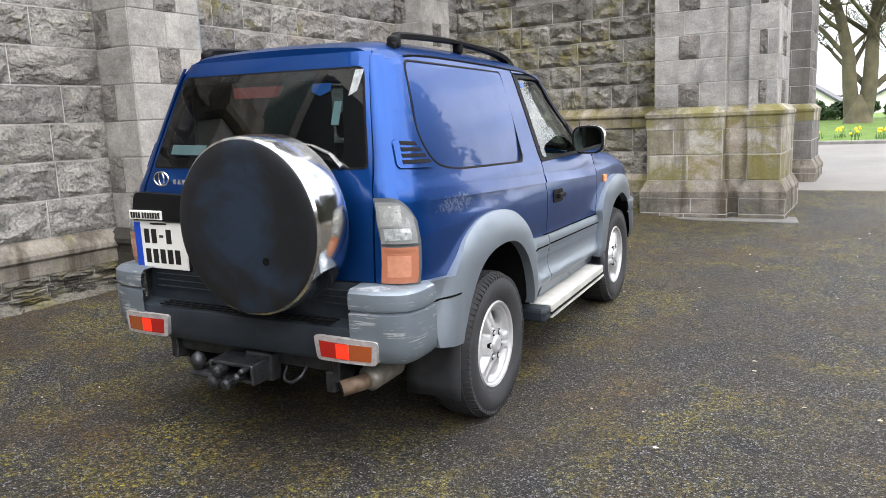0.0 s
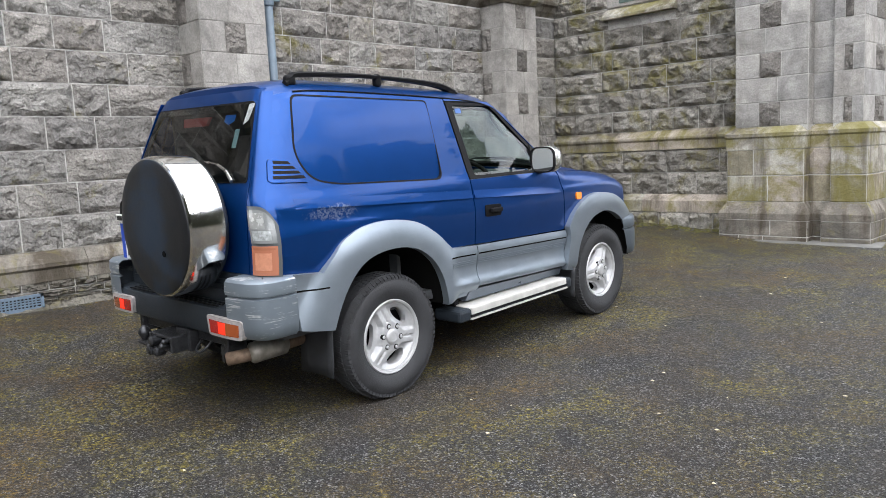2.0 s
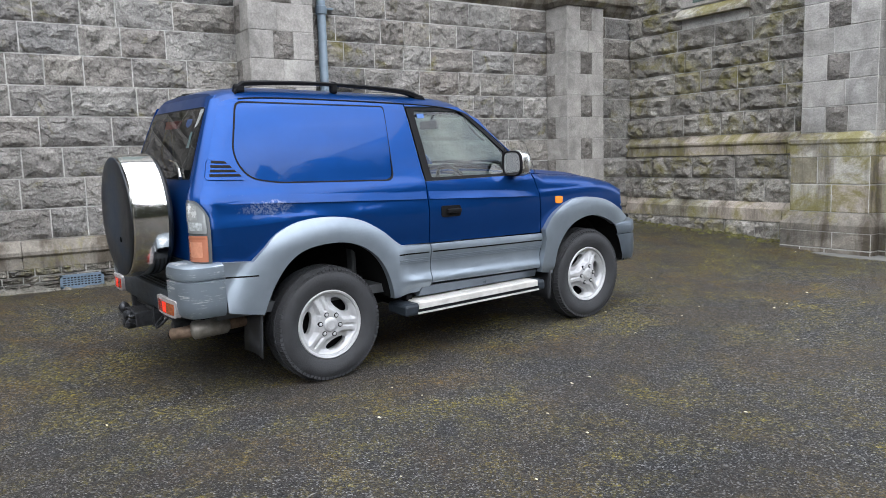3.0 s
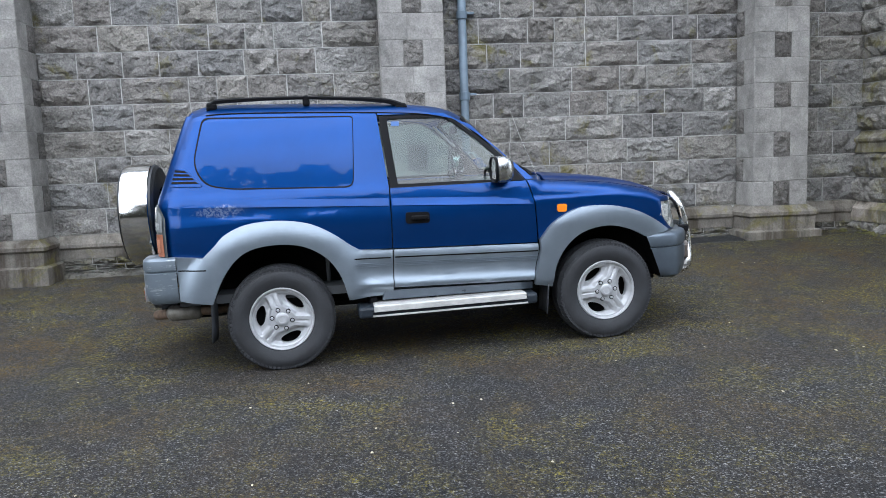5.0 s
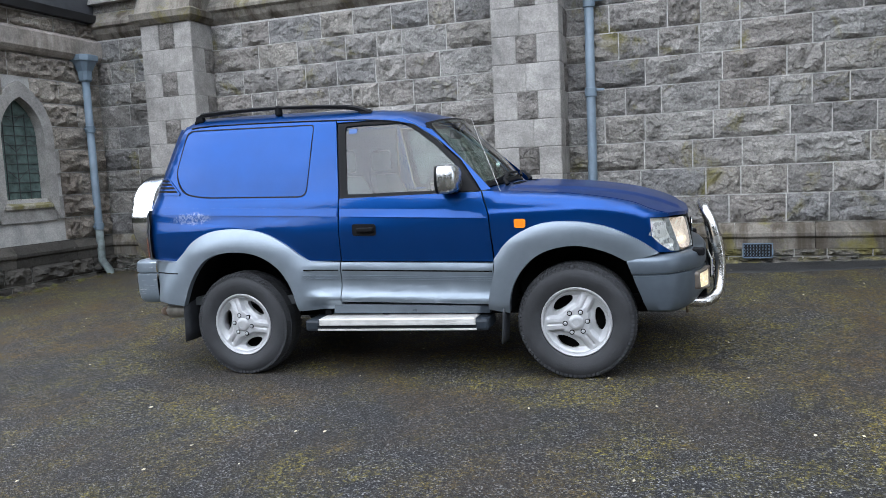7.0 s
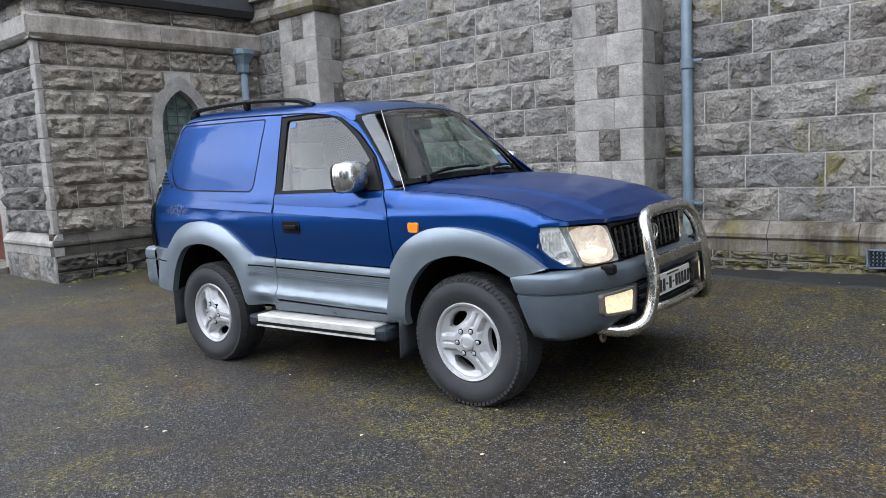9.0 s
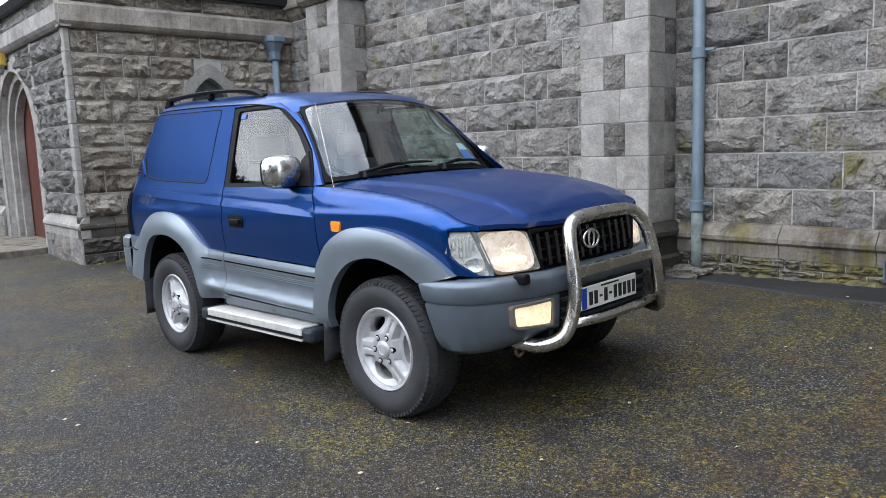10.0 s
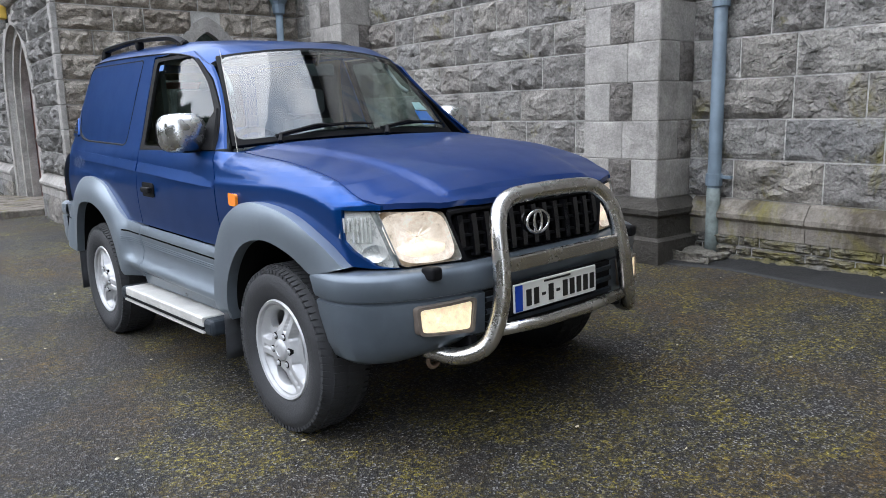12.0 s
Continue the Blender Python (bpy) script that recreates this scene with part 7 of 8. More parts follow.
# spare wheel in a black cover with a chrome band
SX, SZ, SR = 0.225, 1.125, 0.372
spare_rows = lambda prof, k=56: [[(SX + r * math.cos(2 * math.pi * i / k), y, SZ + r * math.sin(2 * math.pi * i / k)) for i in range(k)] for y, r in prof]
spare = grid_part("spare_wheel", spare_rows([(-0.86, 0.2), (-0.865, 0.34), (-0.885, 0.362), (-0.93, 0.368)]), M_COVER, car, "spare wheel in a black cover with a chrome band", closed=True)
grid_part("chrome_band", spare_rows([(-0.9, 0.366), (-0.905, 0.374), (-1.06, 0.376), (-1.09, 0.37), (-1.098, 0.36)]), simple("dulled_chrome_band", (0.74, 0.73, 0.71), 0.12, metal=1.0, vary=0.25, vscale=7), spare, "chrome band with dull patches", closed=True)
grid_part("cover", spare_rows([(-1.092, 0.362), (-1.104, 0.358), (-1.11, 0.345), (-1.113, 0.3), (-1.116, 0.15), (-1.117, 0.002)]), M_COVER, spare, "black vinyl cover", closed=True)
# near-black disc on the cover, painted as the dark inside of the hole
link("lock_hole", tube_bm([(0.335, -1.12, 0.995), (0.335, -1.11, 0.995)], 0.016, 14), M_VOID, spare)
link("carrier", box_bm(SX - 0.1, SX + 0.1, -0.88, -0.8, SZ - 0.12, SZ + 0.12, 0.02), M_BLACK, spare)

# tow bar, exhaust
M_TOW = simple("worn_tow_bar_steel", (0.045, 0.047, 0.052), 0.34, metal=0.55, vary=0.5, vscale=22, bump=0.3, bscale=70)
tow = link("tow_bar", box_bm(-0.5, 0.5, -0.87, -0.8, 0.455, 0.52, 0.008), M_TOW, car, "black tow bar with ball hitch")
for x in (-0.5, 0.46):
    link("end_plate", box_bm(x, x + 0.04, -0.9, -0.78, 0.42, 0.56, 0.006), M_TOW, tow)
link("hitch_plate", box_bm(0.0, 0.15, -0.93, -0.86, 0.39, 0.52, 0.01, 2), M_TOW, tow)
for x in (-0.13, 0.11):
    link("cheek_plate", box_bm(x, x + 0.018, -1.03, -0.87, 0.4, 0.495, 0.006), M_TOW, tow)
link("drawbar", box_bm(-0.12, 0.11, -1.02, -0.88, 0.475, 0.492, 0.004), M_TOW, tow)
link("drawbar", box_bm(-0.12, 0.11, -1.02, -0.88, 0.403, 0.42, 0.004), M_TOW, tow)
link("tow_ball", tube_bm([(-0.2, -1.0, 0.43), (-0.2, -1.02, 0.45), (-0.2, -1.02, 0.462), (-0.2, -1.02, 0.48), (-0.2, -1.02, 0.505), (-0.2, -1.02, 0.52)], [0.018, 0.02, 0.03, 0.038, 0.028, 0.008], 16), M_TOW, tow, smooth=True)
link("hitch_arm", box_bm(-0.24, -0.1, -1.05, -0.9, 0.41, 0.436, 0.012, 2), M_TOW, tow)
for x, z, q in ((-0.07, 0.452, 0.03), (-0.1, 0.395, 0.034), (-0.02, 0.395, 0.028), (0.05, 0.44, 0.018), (0.08, 0.47, 0.014)):
    link("bolt", tube_bm([(x, -1.06, z), (x, -1.05, z), (x, -1.0, z)], [q * 0.5, q, q], 10), M_TOW, tow)
link("safety_loop", tube_bm(spline([(0.2, -0.88, 0.46), (0.22, -0.93, 0.42), (0.27, -0.94, 0.41), (0.31, -0.92, 0.44), (0.31, -0.88, 0.47)], 4), 0.008, 6), M_TOW, tow, smooth=True)
link("hanger", box_bm(0.42, 0.47, -0.9, -0.85, 0.37, 0.47, 0.008), M_TOW, tow)
exh = link("exhaust", tube_bm([(0.525, -0.925, 0.412), (0.585, -0.86, 0.425), (0.6, -0.8, 0.43), (0.605, -0.55, 0.44), (0.5, 0.3, 0.44)], [0.036, 0.036, 0.038, 0.04, 0.04], 14), M_RUST, car, "rusty exhaust pipe", smooth=True)
# near-black disc, painted as the dark inside of the pipe
link("tail_pipe_mouth", tube_bm([(0.519, -0.931, 0.411), (0.535, -0.914, 0.414)], 0.03, 14), M_VOID, exh)
link("silencer", tube_bm([(0.59, -0.83, 0.428), (0.596, -0.815, 0.43), (0.604, -0.62, 0.436), (0.605, -0.6, 0.437)], [0.038, 0.058, 0.058, 0.038], 16), simple("dull_steel_box", (0.3, 0.28, 0.25), 0.5, metal=0.7, vary=0.3, vscale=20), exh, smooth=True)

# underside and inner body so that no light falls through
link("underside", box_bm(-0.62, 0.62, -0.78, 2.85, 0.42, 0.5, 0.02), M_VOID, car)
link("chassis_rail", box_bm(-0.5, -0.4, -0.8, 2.9, 0.36, 0.44, 0.01), M_BLACK, car)
link("chassis_rail", box_bm(0.4, 0.5, -0.8, 2.9, 0.36, 0.44, 0.01), M_BLACK, car)
for y in (WR, WF):
    link("axle", tube_bm([(-0.7, y, WZ), (-0.2, y, WZ), (0.0, y, WZ), (0.2, y, WZ), (0.7, y, WZ)], [0.045, 0.05, 0.12, 0.05, 0.045], 12), M_BLACK, car)
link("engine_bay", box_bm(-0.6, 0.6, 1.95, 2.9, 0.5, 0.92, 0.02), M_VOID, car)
for s in (1, -1):
    link("inner_side", box_bm(*sorted((s * 0.76, s * 0.785)), -0.6, 1.82, 0.92, 1.22), M_DASH, car)
    link("inner_quarter", box_bm(*sorted((s * 0.6, s * 0.63)), -0.48, 0.72, 1.2, 1.76), M_DASH, car)
link("cabin_floor", box_bm(-0.76, 0.76, -0.72, 1.8, 0.5, 0.56), M_DASH, car)
grid_part("headlining", [[(x, y, interp(y, ZR) - 0.035) for x in (-0.56, 0, 0.56)] for y in (-0.5, 0.2, 0.8, 1.28)], M_TRIM, car)
dash = grid_part("dashboard", [[(x, y, z) for y, z in ((1.92, 1.2), (1.72, 1.215), (1.55, 1.2), (1.48, 1.15), (1.46, 1.05), (1.55, 0.8), (1.62, 0.6))] for x in (-0.74, -0.3, 0.3, 0.74)], M_DASH, car, "grey moulded dashboard")
link("instrument_hood", box_bm(0.2, 0.52, 1.46, 1.66, 1.16, 1.25, 0.03, 3), M_DASH, dash)


def seat(x):
    st = link("front_seat", box_bm(x - 0.25, x + 0.25, 0.75, 1.25, 0.72, 0.9, 0.05, 3), M_SEAT, car, "grey cloth front seat")
    rows = [[(x + hw_ * a, y + b, z) for a, b in ((-1, 0.0), (-0.85, 0.07), (-0.5, 0.09), (0.5, 0.09), (0.85, 0.07), (1, 0.0), (0.8, -0.06), (-0.8, -0.06))] for y, z, hw_ in ((0.82, 0.85, 0.24), (0.76, 1.05, 0.25), (0.7, 1.25, 0.23), (0.66, 1.37, 0.17))]
    grid_part("backrest", rows, M_SEAT, st, closed=True, cap=True)
    link("headrest", box_bm(x - 0.13, x + 0.13, 0.6, 0.7, 1.4, 1.57, 0.035, 3), M_SEAT, st)


seat(0.38)
seat(-0.38)
sw = link("steering_wheel", tube_bm([(0.36 + 0.185 * math.cos(t), 1.38 - 0.185 * math.sin(t) * 0.42, 1.15 + 0.185 * math.sin(t) * 0.9) for t in (2 * math.pi * i / 32 for i in range(32))], 0.015, 8, closed=True), M_BLACK, car, "black steering wheel", smooth=True)
link("boss", box_bm(0.29, 0.43, 1.37, 1.45, 1.09, 1.2, 0.03, 2), M_BLACK, sw)
for dx, dz in ((-0.17, 0.0), (0.17, 0.0), (0, -0.16)):
    link("spoke", tube_bm([(0.36, 1.4, 1.14), (0.36 + dx, 1.38 - dz * 0.4, 1.15 + dz)], 0.012, 6), M_BLACK, sw)
rv = link("rear_view_mirror", box_bm(-0.12, 0.12, 1.4, 1.43, 1.6, 1.67, 0.014, 3), M_DASH, car)
link("stem", tube_bm([(0, 1.43, 1.66), (0, 1.47, 1.72)], 0.01, 6), M_BLACK, rv)
for s in (1, -1):
    link("grab_handle", tube_bm(spline([(s * 0.58, 1.52, 1.5), (s * 0.56, 1.48, 1.53), (s * 0.55, 1.42, 1.59), (s * 0.55, 1.36, 1.65), (s * 0.57, 1.33, 1.68)], 3), 0.012, 8), M_TRIM, car, smooth=True)
link("cargo_barrier", box_bm(-0.6, 0.6, 0.3, 0.33, 0.56, 1.1, 0.01), M_DASH, car)


# ---------------------------------------------------------------- car: wheels
def wheel(parent, s, yc):
    """Tyre with side ribs and tread lugs, silver rim with three kidney openings, cap and six nuts."""
    TR, RR = 0.372, 0.222
    xo = 0.875
    prof = [(-0.215, RR - 0.005), (-0.235, 0.25), (-0.238, 0.305), (-0.222, 0.345), (-0.2, TR - 0.008), (-0.17, TR), (-0.06, TR), (-0.03, TR - 0.008), (-0.008, 0.345), (0.002, 0.318), (0.005, 0.298), (0.003, 0.28), (-0.002, 0.262), (-0.008, 0.245), (-0.014, 0.232), (-0.022, RR), (-0.04, RR - 0.006)]
    c = (0, yc, WZ)
    rows = [[(s * (xo + p[0]), p[1], p[2]) for p in r] for r in lathe_rows(prof, c, 64)]
    tyre = grid_part("wheel", rows, M_RUBBER, parent, "worn black tyre on a silver alloy rim", closed=True, sharp=50)
    bm = bmesh.new()
    k = 76
    for i in range(k):
        for band, (xa, xb, dt) in enumerate(((-0.036, -0.004, 0.0), (-0.1, -0.046, 0.5), (-0.17, -0.112, 0.0), (-0.232, -0.184, 0.5))):
            a = 2 * math.pi * (i + dt) / k
            h = 2 * math.pi / k * 0.36
            r0, r1 = (TR - 0.012, TR + 0.003) if 0 < band < 3 else (TR - 0.022, TR - 0.004)
            vs = []
            for r in (r0, r1):
                for x, aa in ((xa, a - h), (xb, a - h + 0.02), (xb, a + h + 0.02), (xa, a + h)):
                    rr = r - (0.012 if (band == 0 and x == xb) or (band == 3 and x == xa) else 0)
                    vs.append(bm.verts.new((s * (xo + x), yc + rr * math.cos(aa), WZ + rr * math.sin(aa))))
            bm.faces.new(vs[4:])
            for q in range(4):
                bm.faces.new((vs[q], vs[(q + 1) % 4], vs[4 + (q + 1) % 4], vs[4 + q]))
    bmesh.ops.recalc_face_normals(bm, faces=bm.faces)
    link("tread", bm, M_RUBBER, tyre)
    # rim
    rp = [(-0.02, RR + 0.002), (-0.012, RR - 0.004), (-0.016, RR - 0.014), (-0.03, RR - 0.02), (-0.12, RR - 0.03), (-0.2, RR - 0.02)]
    rim = grid_part("rim", [[(s * (xo + p[0]), p[1], p[2]) for p in r] for r in lathe_rows(rp, c, 56)], M_ALLOY, tyre, "silver alloy rim", closed=True)
    # flat near-black disc: shade behind the rim's openings
    grid_part("brake_drum", [[(s * (xo + p[0]), p[1], p[2]) for p in r] for r in lathe_rows([(-0.14, RR - 0.025), (-0.13, 0.02)], c, 24)], M_VOID, rim, closed=True)
    ph = 0.87 if yc < 1 else 0.09
    holes = []
    for q in range(3):
        a = ph + 2 * math.pi * q / 3
        pts = []
        for r, da in ((0.117, -0.12), (0.126, -0.32), (0.145, -0.47), (0.166, -0.47), (0.178, -0.25), (0.181, 0.0), (0.178, 0.25), (0.166, 0.47), (0.145, 0.47), (0.126, 0.32), (0.117, 0.12)):
            pts.append((r * math.cos(a + da), r * math.sin(a + da)))
        holes.append(spline(pts, 3, closed=True))
    outer = [(0.207 * math.cos(2 * math.pi * i / 48), 0.207 * math.sin(2 * math.pi * i / 48)) for i in range(48)]
    step01 = lambda v, lo, hi: (lambda t: t * t * (3 - 2 * t))(max(0.0, min(1.0, (v - lo) / (hi - lo))))

    def face(u, v):
        """Three broad raised spokes, each with a slot down its middle, between dished wells; a hexagonal hub."""
        r, a = math.hypot(u, v), math.atan2(v, u)
        da = (a - ph - math.pi / 3 + math.pi / 3) % (2 * math.pi / 3) - math.pi / 3
        along, across = r * math.cos(da), abs(r * math.sin(da))
        spoke = 1 - step01(across, 0.034, 0.05)
        well = -0.058 + 0.03 * step01(r, 0.165, 0.2) + 0.012 * step01(r, 0.12, 0.08)
        top = -0.018 - 0.012 * step01(r, 0.1, 0.19)
        x = well + (top - well) * max(spoke, step01(r, 0.197, 0.204))
        x -= 0.009 * (1 - step01(across, 0.005, 0.009)) * step01(along, 0.092, 0.1) * (1 - step01(along, 0.176, 0.184))
        hexr = r * math.cos((a - ph + math.pi / 6) % (math.pi / 3) - math.pi / 6)
        x = max(x, -0.018) if hexr < 0.078 else x + (-0.018 - x) * (1 - step01(hexr, 0.078, 0.092))
        return (s * (xo + x), yc + u * s, WZ + v), (-s, 0, 0)
    sheet_part("rim_face", outer, face, M_ALLOY, rim, holes, 0.0075, 0.035, outward=(s, 0, 0))
    grid_part("centre_cap", [[(s * (xo + p[0]), p[1], p[2]) for p in r] for r in lathe_rows([(-0.03, 0.05), (-0.012, 0.047), (-0.006, 0.04), (-0.004, 0.024), (-0.006, 0.022), (-0.005, 0.001)], c, 28)], M_ALLOY, rim, closed=True)
    for q in range(6):
        a = ph + q * math.pi / 3
        y, z = yc + s * 0.07 * math.cos(a), WZ + 0.07 * math.sin(a)
        # near-black disc, slightly proud: painted shade round the nut
        link("nut_shade_disc", tube_bm([(s * (xo - 0.03), y, z), (s * (xo - 0.0165), y, z)], 0.0165, 14), M_VOID, rim)
        link("wheel_nut", tube_bm([(s * (xo - 0.03), y, z), (s * (xo - 0.012), y, z), (s * (xo - 0.008), y, z)], [0.0115, 0.0115, 0.008], 6), M_ALLOY, rim)
    return tyre


for s in (1, -1):
    for yc in (WR, WF):
        wheel(car, s, yc)


# ---------------------------------------------------------------- beyond the church: lawn, tree, shrubs, houses
def lawn_mat():
    m, n, l, b = mat("spring_lawn")
    w = world_vec(n, l)
    n1 = noise_node(n, l, 1.2, 8.0, 0.7, w)
    n2 = noise_node(n, l, 22.0, 6.0, 0.7, w)
    col = ramp(n, l, n1.outputs["Fac"], [(0.3, (0.07, 0.13, 0.018)), (0.7, (0.14, 0.24, 0.035))])
    l.new(mixc(n, l, 0.6, col, ramp(n, l, n2.outputs["Fac"], [(0.3, (0.6, 0.6, 0.6)), (0.7, (1.3, 1.3, 1.2))]), "MULTIPLY"), b.inputs["Base Color"])
    b.inputs["Roughness"].default_value = 0.9
    add_bump(n, l, b, n2.outputs["Fac"], 0.8, 0.05)
    return m


lawn = sheet("lawn", axis([(-25, 40, 1.0)]), axis([(24.4, 62, 1.0)]), lambda x, y: ground_z(x, y) + 0.03 + 0.015 * noise.noise(Vector((x, y, 0))), lawn_mat())
tagged(lawn, "bright green mown lawn", "lawn", kind="structure")
M_KERB = simple("grey_kerb_stone", (0.22, 0.21, 0.2), 0.85, bump=0.4, bscale=25, vary=0.25)
kerb = new("kerb")
tagged(kerb, "low grey stone kerb along the lawn", "kerb", kind="structure")
for i in range(24):
    x = -8 + i * 0.92
    link("kerb_stone", box_bm(x, x + 0.9, 24.1, 24.4, 0.35, ground_z(x, 24.3) + 0.11, 0.02), M_KERB, kerb)
M_LEAF = simple("shrub_leaf", (0.035, 0.075, 0.02), 0.6, vary=0.5, vscale=3)
M_STALK = simple("daffodil_leaf", (0.07, 0.15, 0.035), 0.6, vary=0.3, vscale=3)
M_DAFF = simple("daffodil_yellow", (0.85, 0.62, 0.02), 0.5, vary=0.1)
M_BARK = simple("lichened_bark", (0.1, 0.088, 0.052), 0.9, bump=0.7, bscale=9, vary=0.45, vscale=2.5)


def leaves_bm(rr, spots, size, n):
    """Small crossed leaf blades round each spot (x, y, z, radius)."""
    vs, fs = [], []
    for x, y, z, rad in spots:
        for _ in range(n):
            d = Vector((rr.gauss(0, 1), rr.gauss(0, 1), rr.gauss(0, 0.7)))
            p = Vector((x, y, z)) + d.normalized() * rad * rr.uniform(0.55, 1.05)
            u = Vector((rr.uniform(-1, 1), rr.uniform(-1, 1), rr.uniform(-1, 1))).normalized() * size * rr.uniform(0.6, 1.3)
            v = u.cross(Vector((rr.uniform(-1, 1), rr.uniform(-1, 1), rr.uniform(-1, 1)))).normalized() * size * 0.45
            k = len(vs)
            vs += [p - u, p + v, p + u, p - v]
            fs.append((k, k + 1, k + 2, k + 3))
    return vs, fs


def mesh_of(name, vs, fs, material, parent=None, label=""):
    me = bpy.data.meshes.new(name)
    me.from_pydata([tuple(v) for v in vs], [], fs)
    return place(name, me, material, parent, label)


def shrub(x, y, w, h, seed):
    rr = random.Random(seed)
    z0 = ground_z(x, y)
    sh = new("shrub")
    tagged(sh, "dense dark green evergreen shrub on the lawn", "shrub", "shrubs on the lawn")
    link("stem", tube_bm([(x, y, z0), (x, y, z0 + h * 0.5)], [0.06, 0.03], 6), M_BARK, sh)
    spots = [(x + rr.uniform(-w, w) * 0.7, y + rr.uniform(-0.5, 0.5), z0 + h * rr.uniform(0.25, 0.7), h * rr.uniform(0.25, 0.4)) for _ in range(14)]
    mesh_of("crown", *leaves_bm(rr, spots, 0.09, 170), M_LEAF, sh)


for k, (x, y, w, h) in enumerate(((-4.6, 33.5, 1.4, 0.95), (-2.8, 34.0, 1.2, 0.85), (-1.9, 34.2, 0.9, 0.75), (0.3, 34.5, 1.3, 0.7), (2.0, 34.0, 1.4, 0.8))):
    shrub(x, y, w, h, 40 + k)

rr = random.Random(5)
vs, fs, vy, fy_ = [], [], [], []
for i in range(95):
    x, y = rr.uniform(-4, 6), rr.uniform(24.9, 26.3)
    z = ground_z(x, y) + 0.03
    for _ in range(7):
        h, a, sp = rr.uniform(0.14, 0.26), rr.uniform(0, 6.28), rr.uniform(0.02, 0.09)
        k = len(vs)
        bx, by = x + rr.uniform(-0.12, 0.12), y + rr.uniform(-0.08, 0.08)
        vs += [(bx - 0.012, by, z), (bx + 0.012, by, z), (bx + sp * math.cos(a), by + sp * math.sin(a), z + h)]
        fs.append((k, k + 1, k + 2))
    for _ in range(rr.choice((1, 2, 3))):
        p = Vector((x + rr.uniform(-0.13, 0.13), y + rr.uniform(-0.1, 0.1), z + rr.uniform(0.18, 0.3)))
        k = len(vy)
        for j in range(6):
            vy.append(p + Vector((0.045 * math.cos(j * 1.047), -0.01, 0.045 * math.sin(j * 1.047))))
        vy.append(p + Vector((0, -0.05, 0)))
        fy_ += [(k + j, k + (j + 1) % 6, k + 6) for j in range(6)]
daff = mesh_of("daffodils", vs, fs, M_STALK)
tagged(daff, "clumps of yellow daffodils along the lawn edge", "daffodils", kind="stuff")
mesh_of("flower_heads", vy, fy_, M_DAFF, daff)


def bare_tree(x, y, seed, stems, height, deepest=4):
    """A bare spring tree: stems that fork into limbs, branches and fine twigs."""
    r = random.Random(seed)
    z0 = ground_z(x, y) - 0.1
    tree = new("tree")
    tagged(tree, "large bare tree with lichened forked trunk on the lawn", "tree")
    tv, tf = [], []

    def bar(pts, rads, seg):
        up0 = Vector((0, 1, 0))
        for i, p in enumerate(pts):
            t = (pts[min(len(pts) - 1, i + 1)] - pts[max(0, i - 1)]).normalized()
            sd = t.cross(up0).normalized()
            up0 = sd.cross(t).normalized()
            for q in range(seg):
                w = 2 * math.pi * q / seg
                tv.append(p + (sd * math.cos(w) + up0 * math.sin(w)) * rads[i])
            if i:
                k = len(tv) - 2 * seg
                for q in range(seg):
                    e = (q + 1) % seg
                    tf.append((k + q, k + e, k + seg + e, k + seg + q))

    def limb(p, d, rad, length, depth):
        pts, rads, q = [p], [rad], d.copy()
        n = 5 if depth < 2 else 3
        for i in range(n):
            q = (q + Vector((r.uniform(-1, 1), r.uniform(-1, 1), r.uniform(-0.5, 0.7))) * (0.14 + 0.05 * depth)).normalized()
            pts.append(pts[-1] + q * length / n)
            rads.append(rad * (1 - 0.62 * (i + 1) / n))
        bar(pts, rads, 10 if depth == 0 else (6 if depth < 2 else 3))
        if depth >= deepest:
            return
        for i in range(12 if depth == 0 else 5):
            t = r.uniform(0.15, 1.0)
            k = min(n - 1, int(t * n))
            bp = pts[k].lerp(pts[k + 1], t * n - k)
            side = Vector((r.uniform(-1, 1), r.uniform(-1, 1), r.uniform(-0.1, 0.6))).normalized()
            limb(bp, (q * 0.5 + side).normalized(), max(0.011, rads[k] * 0.42), length * r.uniform(0.42, 0.66), depth + 1)
    for dx, dy, lean, rad in stems:
        limb(Vector((x + dx, y + dy, z0 + (0.25 if len(stems) > 1 else 0.8))), Vector((lean, 0, 1)).normalized(), rad, height * 0.55, 0)
    br = mesh_of("branching", tv, tf, M_BARK, tree)
    br.data.polygons.foreach_set("use_smooth", [True] * len(br.data.polygons))
    link("trunk", tube_bm([(x, y, z0), (x, y, z0 + 0.15), (x, y, z0 + 0.4), (x, y, z0 + 0.8), (x, y, z0 + 1.15)], [0.66, 0.5, 0.43, 0.34, 0.12], 18), M_BARK, tree, smooth=True)
    return tree


bare_tree(-0.74, 32.0, 3, ((-0.17, 0, -0.04, 0.29), (0.17, 0.05, 0.13, 0.31)), 11.0, 5)
bare_tree(-6.5, 46.0, 8, ((0, 0, 0.05, 0.25),), 9.0)
bare_tree(6.5, 50.0, 9, ((0, 0, -0.05, 0.25),), 10.0)

M_WHITEWALL = simple("white_rendered_wall", (0.72, 0.7, 0.64), 0.85, bump=0.2, bscale=20, vary=0.08, vscale=1)


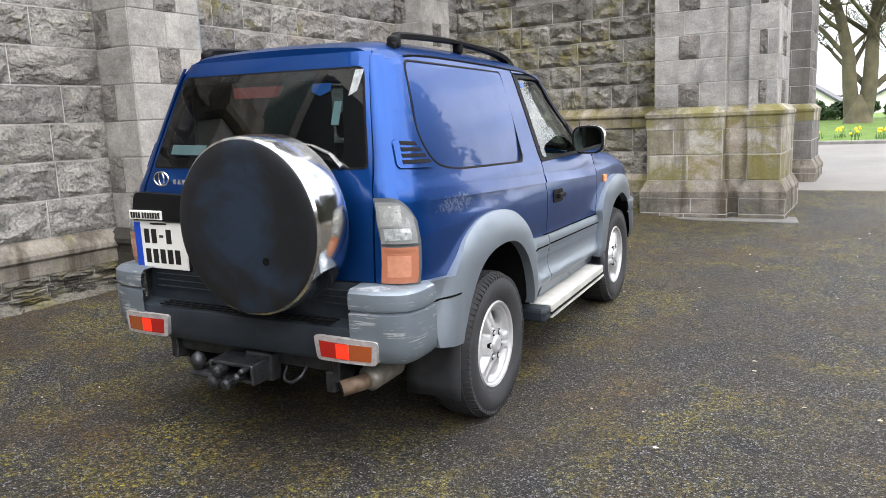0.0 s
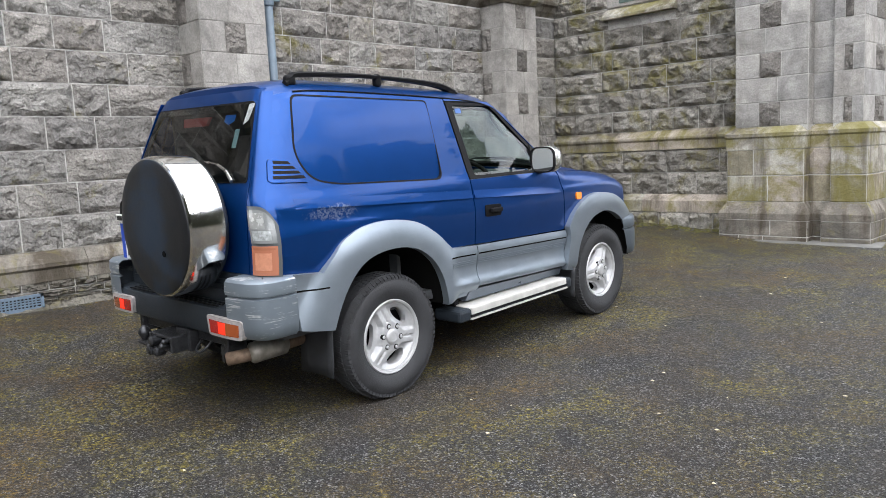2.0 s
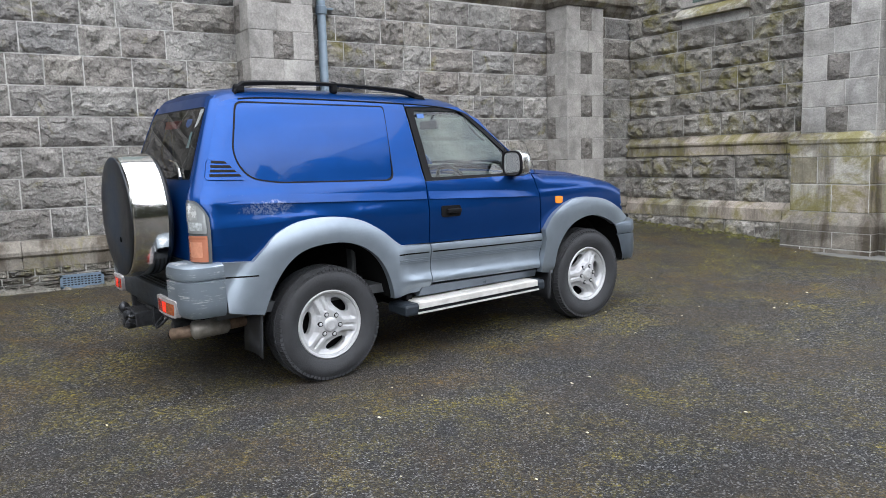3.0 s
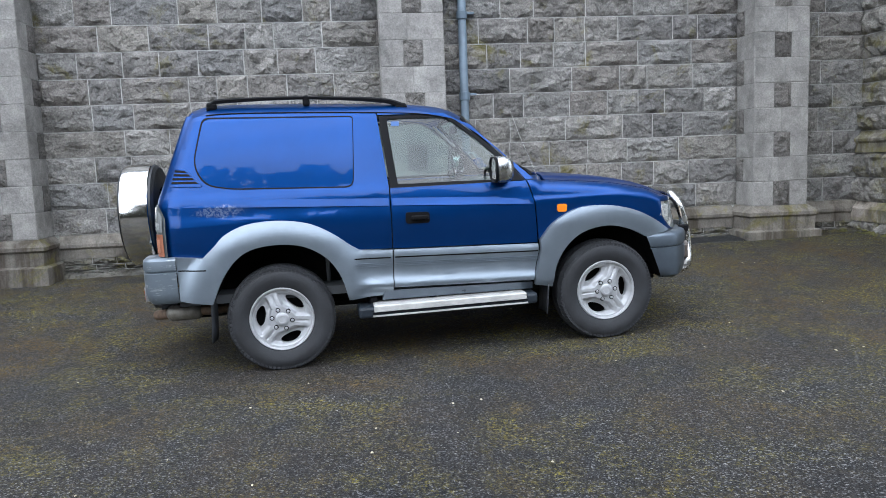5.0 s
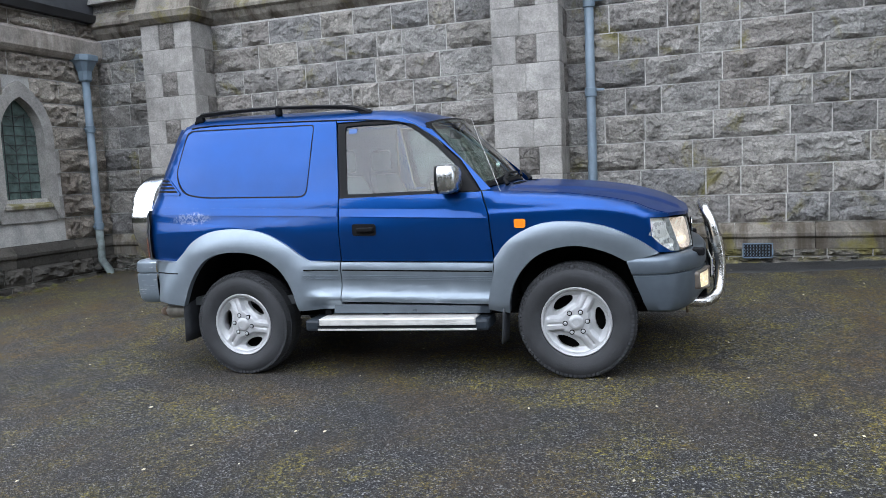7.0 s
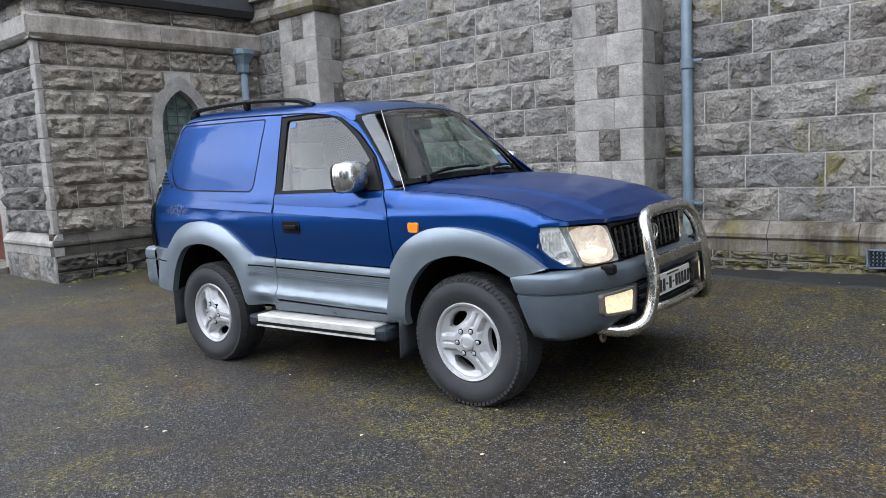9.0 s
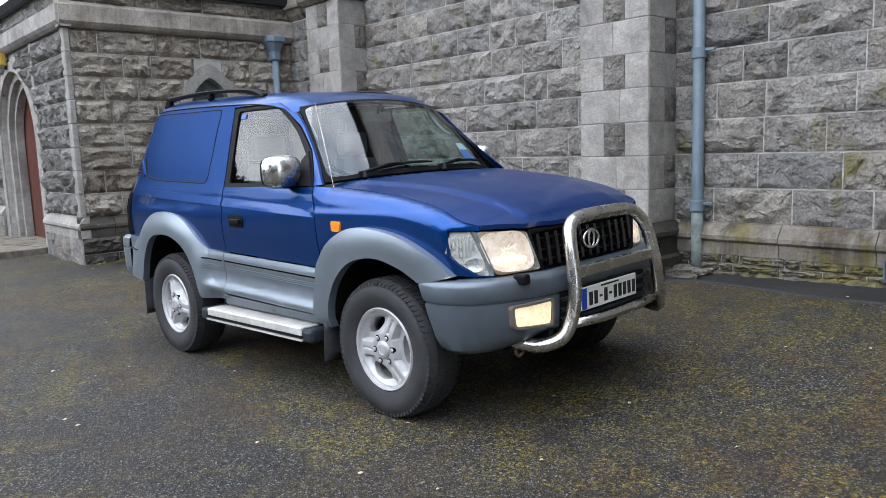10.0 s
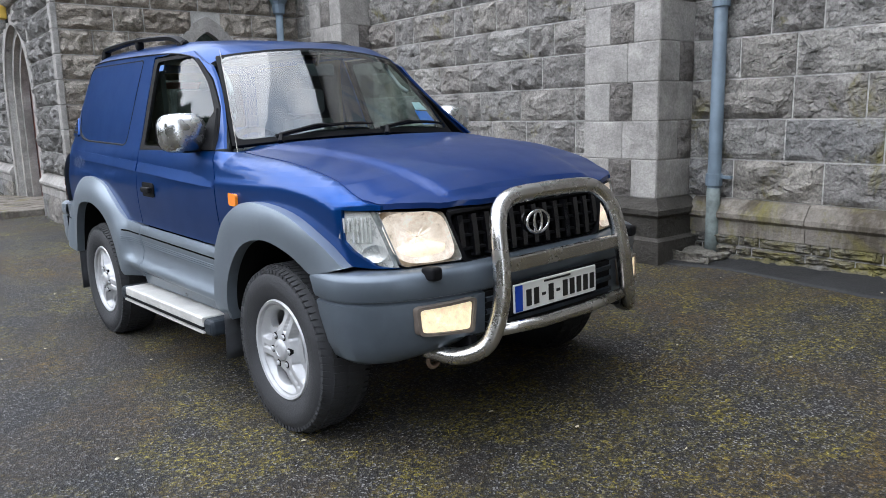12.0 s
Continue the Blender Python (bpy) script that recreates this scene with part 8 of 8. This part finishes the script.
def cottage(x0, x1, y0, y1, z0, eave, ridge, label):
    hs = new("house")
    tagged(hs, label, "house")
    xm = (x0 + x1) / 2
    bm = bmesh.new()
    rows = [[bm.verts.new((x, y, z)) for x, z in ((x0, z0), (x1, z0), (x1, eave), (xm, ridge), (x0, eave))] for y in (y0, y1)]
    for i in range(5):
        j = (i + 1) % 5
        bm.faces.new((rows[0][i], rows[0][j], rows[1][j], rows[1][i]))
    bm.faces.new(rows[0][::-1])
    bm.faces.new(rows[1])
    bmesh.ops.recalc_face_normals(bm, faces=bm.faces)
    link("wall", bm, M_WHITEWALL, hs)
    bm = bmesh.new()
    for xe in (x0 - 0.25, x1 + 0.25):
        e = eave - 0.25 * (ridge - eave) / (xm - x0)
        prof = [(xe, e), (xm, ridge + 0.02), (xm, ridge + 0.2), (xe, e + 0.18)]
        rows = [[bm.verts.new((x, y, z)) for x, z in prof] for y in (y0 - 0.2, y1 + 0.2)]
        for i in range(4):
            j = (i + 1) % 4
            bm.faces.new((rows[0][i], rows[0][j], rows[1][j], rows[1][i]))
        bm.faces.new(rows[0][::-1])
        bm.faces.new(rows[1])
    bmesh.ops.recalc_face_normals(bm, faces=bm.faces)
    link("roof", bm, M_SLATE, hs)
    w = link("window", box_bm(x1 - 1.6, x1 - 0.7, y0 - 0.04, y0 + 0.02, z0 + 1.0, z0 + 2.0), M_WHITEWALL, hs)
    link("pane", box_bm(x1 - 1.52, x1 - 0.78, y0 - 0.05, y0 - 0.041, z0 + 1.08, z0 + 1.92), M_LEADGLASS, w)
    return hs


cottage(-8.2, -2.4, 60, 72, -0.6, 1.5, 3.4, "white gabled cottage with slate roof behind the lawn")
cottage(-0.9, 6.5, 58, 66, -0.6, 1.9, 4.0, "low white house with dark slate roof")
# distant woods all round close the horizon; a belt of tall trees stands across the yard and is mirrored in the car
def thicket(name, trees, per, leaf, material, label):
    rr = random.Random(21)
    vs, fs = [], []
    for cx, cy, h, spread in trees(rr):
        for _ in range(per):
            t = rr.random()
            w = spread * (1.0 - 0.75 * t ** 1.5)
            p = Vector((cx + max(-1.3, min(1.3, rr.gauss(0, 1))) * w, cy + max(-1.3, min(1.3, rr.gauss(0, 1))) * w, 0.2 + h * t))
            u = Vector((rr.uniform(-1, 1), rr.uniform(-1, 1), rr.uniform(-0.6, 1))).normalized() * leaf * rr.uniform(0.6, 1.4)
            v = u.cross(Vector((rr.uniform(-1, 1), rr.uniform(-1, 1), rr.uniform(-1, 1)))).normalized() * leaf * rr.uniform(0.4, 0.8)
            k = len(vs)
            vs += [p - u, p + v, p + u, p - v]
            fs.append((k, k + 1, k + 2, k + 3))
    ob = mesh_of(name, vs, fs, material)
    tagged(ob, label, "woods", kind="stuff")


def ring_of_woods(rr):
    for i in range(700):
        a, d = rr.uniform(0, 2 * math.pi), rr.uniform(110, 150)
        yield d * math.cos(a), 4 + d * math.sin(a), rr.uniform(3.0, 5.5) * (1 + 0.3 * math.sin(a * 7)), 3.0


def belt_of_trees(rr):
    for i in range(120):
        a, d = rr.uniform(-1.55, 1.1), rr.uniform(22, 27)
        yield d * math.cos(a) - 1.5, 4 + d * math.sin(a), rr.uniform(9, 12.5) * (1 - 0.1 * math.sin(3 * a)) * (1.2 if a < -1.1 else (0.34 if a < -0.35 else 1.0)), 1.5


thicket("far_woods", ring_of_woods, 90, 0.3, simple("hazy_winter_woods", (0.15, 0.135, 0.12), 0.95, vary=0.3, vscale=0.05), "hazy brown winter woods on the horizon")
thicket("tree_belt", belt_of_trees, 1300, 0.26, simple("dark_evergreen_belt", (0.045, 0.05, 0.025), 0.9, vary=0.4, vscale=0.3), "tall dark evergreen trees across the yard")

# ---------------------------------------------------------------- litter on the asphalt
rr = random.Random(77)
vs, fs = [], []
for i in range(170):
    x, y = rr.uniform(-5.2, 4.0), rr.uniform(-1.5, 11)
    z, s_, a = ground_z(x, y) + 0.012, rr.uniform(0.006, 0.016), rr.uniform(0, 3.14)
    k = len(vs)
    for j in range(5):
        q = a + j * 1.2566
        vs.append((x + s_ * math.cos(q), y + s_ * 0.6 * math.sin(q), z + rr.uniform(0, 0.005)))
    vs.append((x, y, z + 0.008))
    fs += [(k + j, k + (j + 1) % 5, k + 5) for j in range(5)]
litter = mesh_of("fallen_petals", vs, fs, simple("pale_litter", (0.5, 0.45, 0.32), 0.8, vary=0.3))
tagged(litter, "scattered pale petals and chips on the asphalt", "litter", kind="stuff")
# moss cushions along the foot of the walls
vs, fs = [], []
for i in range(130):
    if i % 3:
        x, y = rr.uniform(-5.3, -2.6), 10.36 - rr.random() ** 2 * 0.3
    else:
        x, y = rr.uniform(-5.2, -2.4), -1.62 + rr.random() ** 2 * 0.25
    z, s_ = ground_z(x, y) + (0.012 if x < -5.1 else -0.004), rr.uniform(0.02, 0.06)
    k = len(vs)
    for j in range(7):
        q = j * 0.8976
        vs.append((x + s_ * math.cos(q) * rr.uniform(0.7, 1.2), y + s_ * math.sin(q) * rr.uniform(0.7, 1.2), z))
    for j in range(7):
        q = j * 0.8976
        vs.append((x + 0.6 * s_ * math.cos(q), y + 0.6 * s_ * math.sin(q), z + s_ * rr.uniform(0.25, 0.5)))
    vs.append((x, y, z + s_ * 0.55))
    for j in range(7):
        q = (j + 1) % 7
        fs += [(k + j, k + q, k + 7 + q, k + 7 + j), (k + 7 + j, k + 7 + q, k + 14)]
moss = mesh_of("moss_cushions", vs, fs, simple("green_moss", (0.065, 0.062, 0.014), 0.95, vary=0.5, vscale=4, bump=0.6, bscale=80))
tagged(moss, "low cushions of yellow-green moss along the wall foot", "moss", kind="stuff")
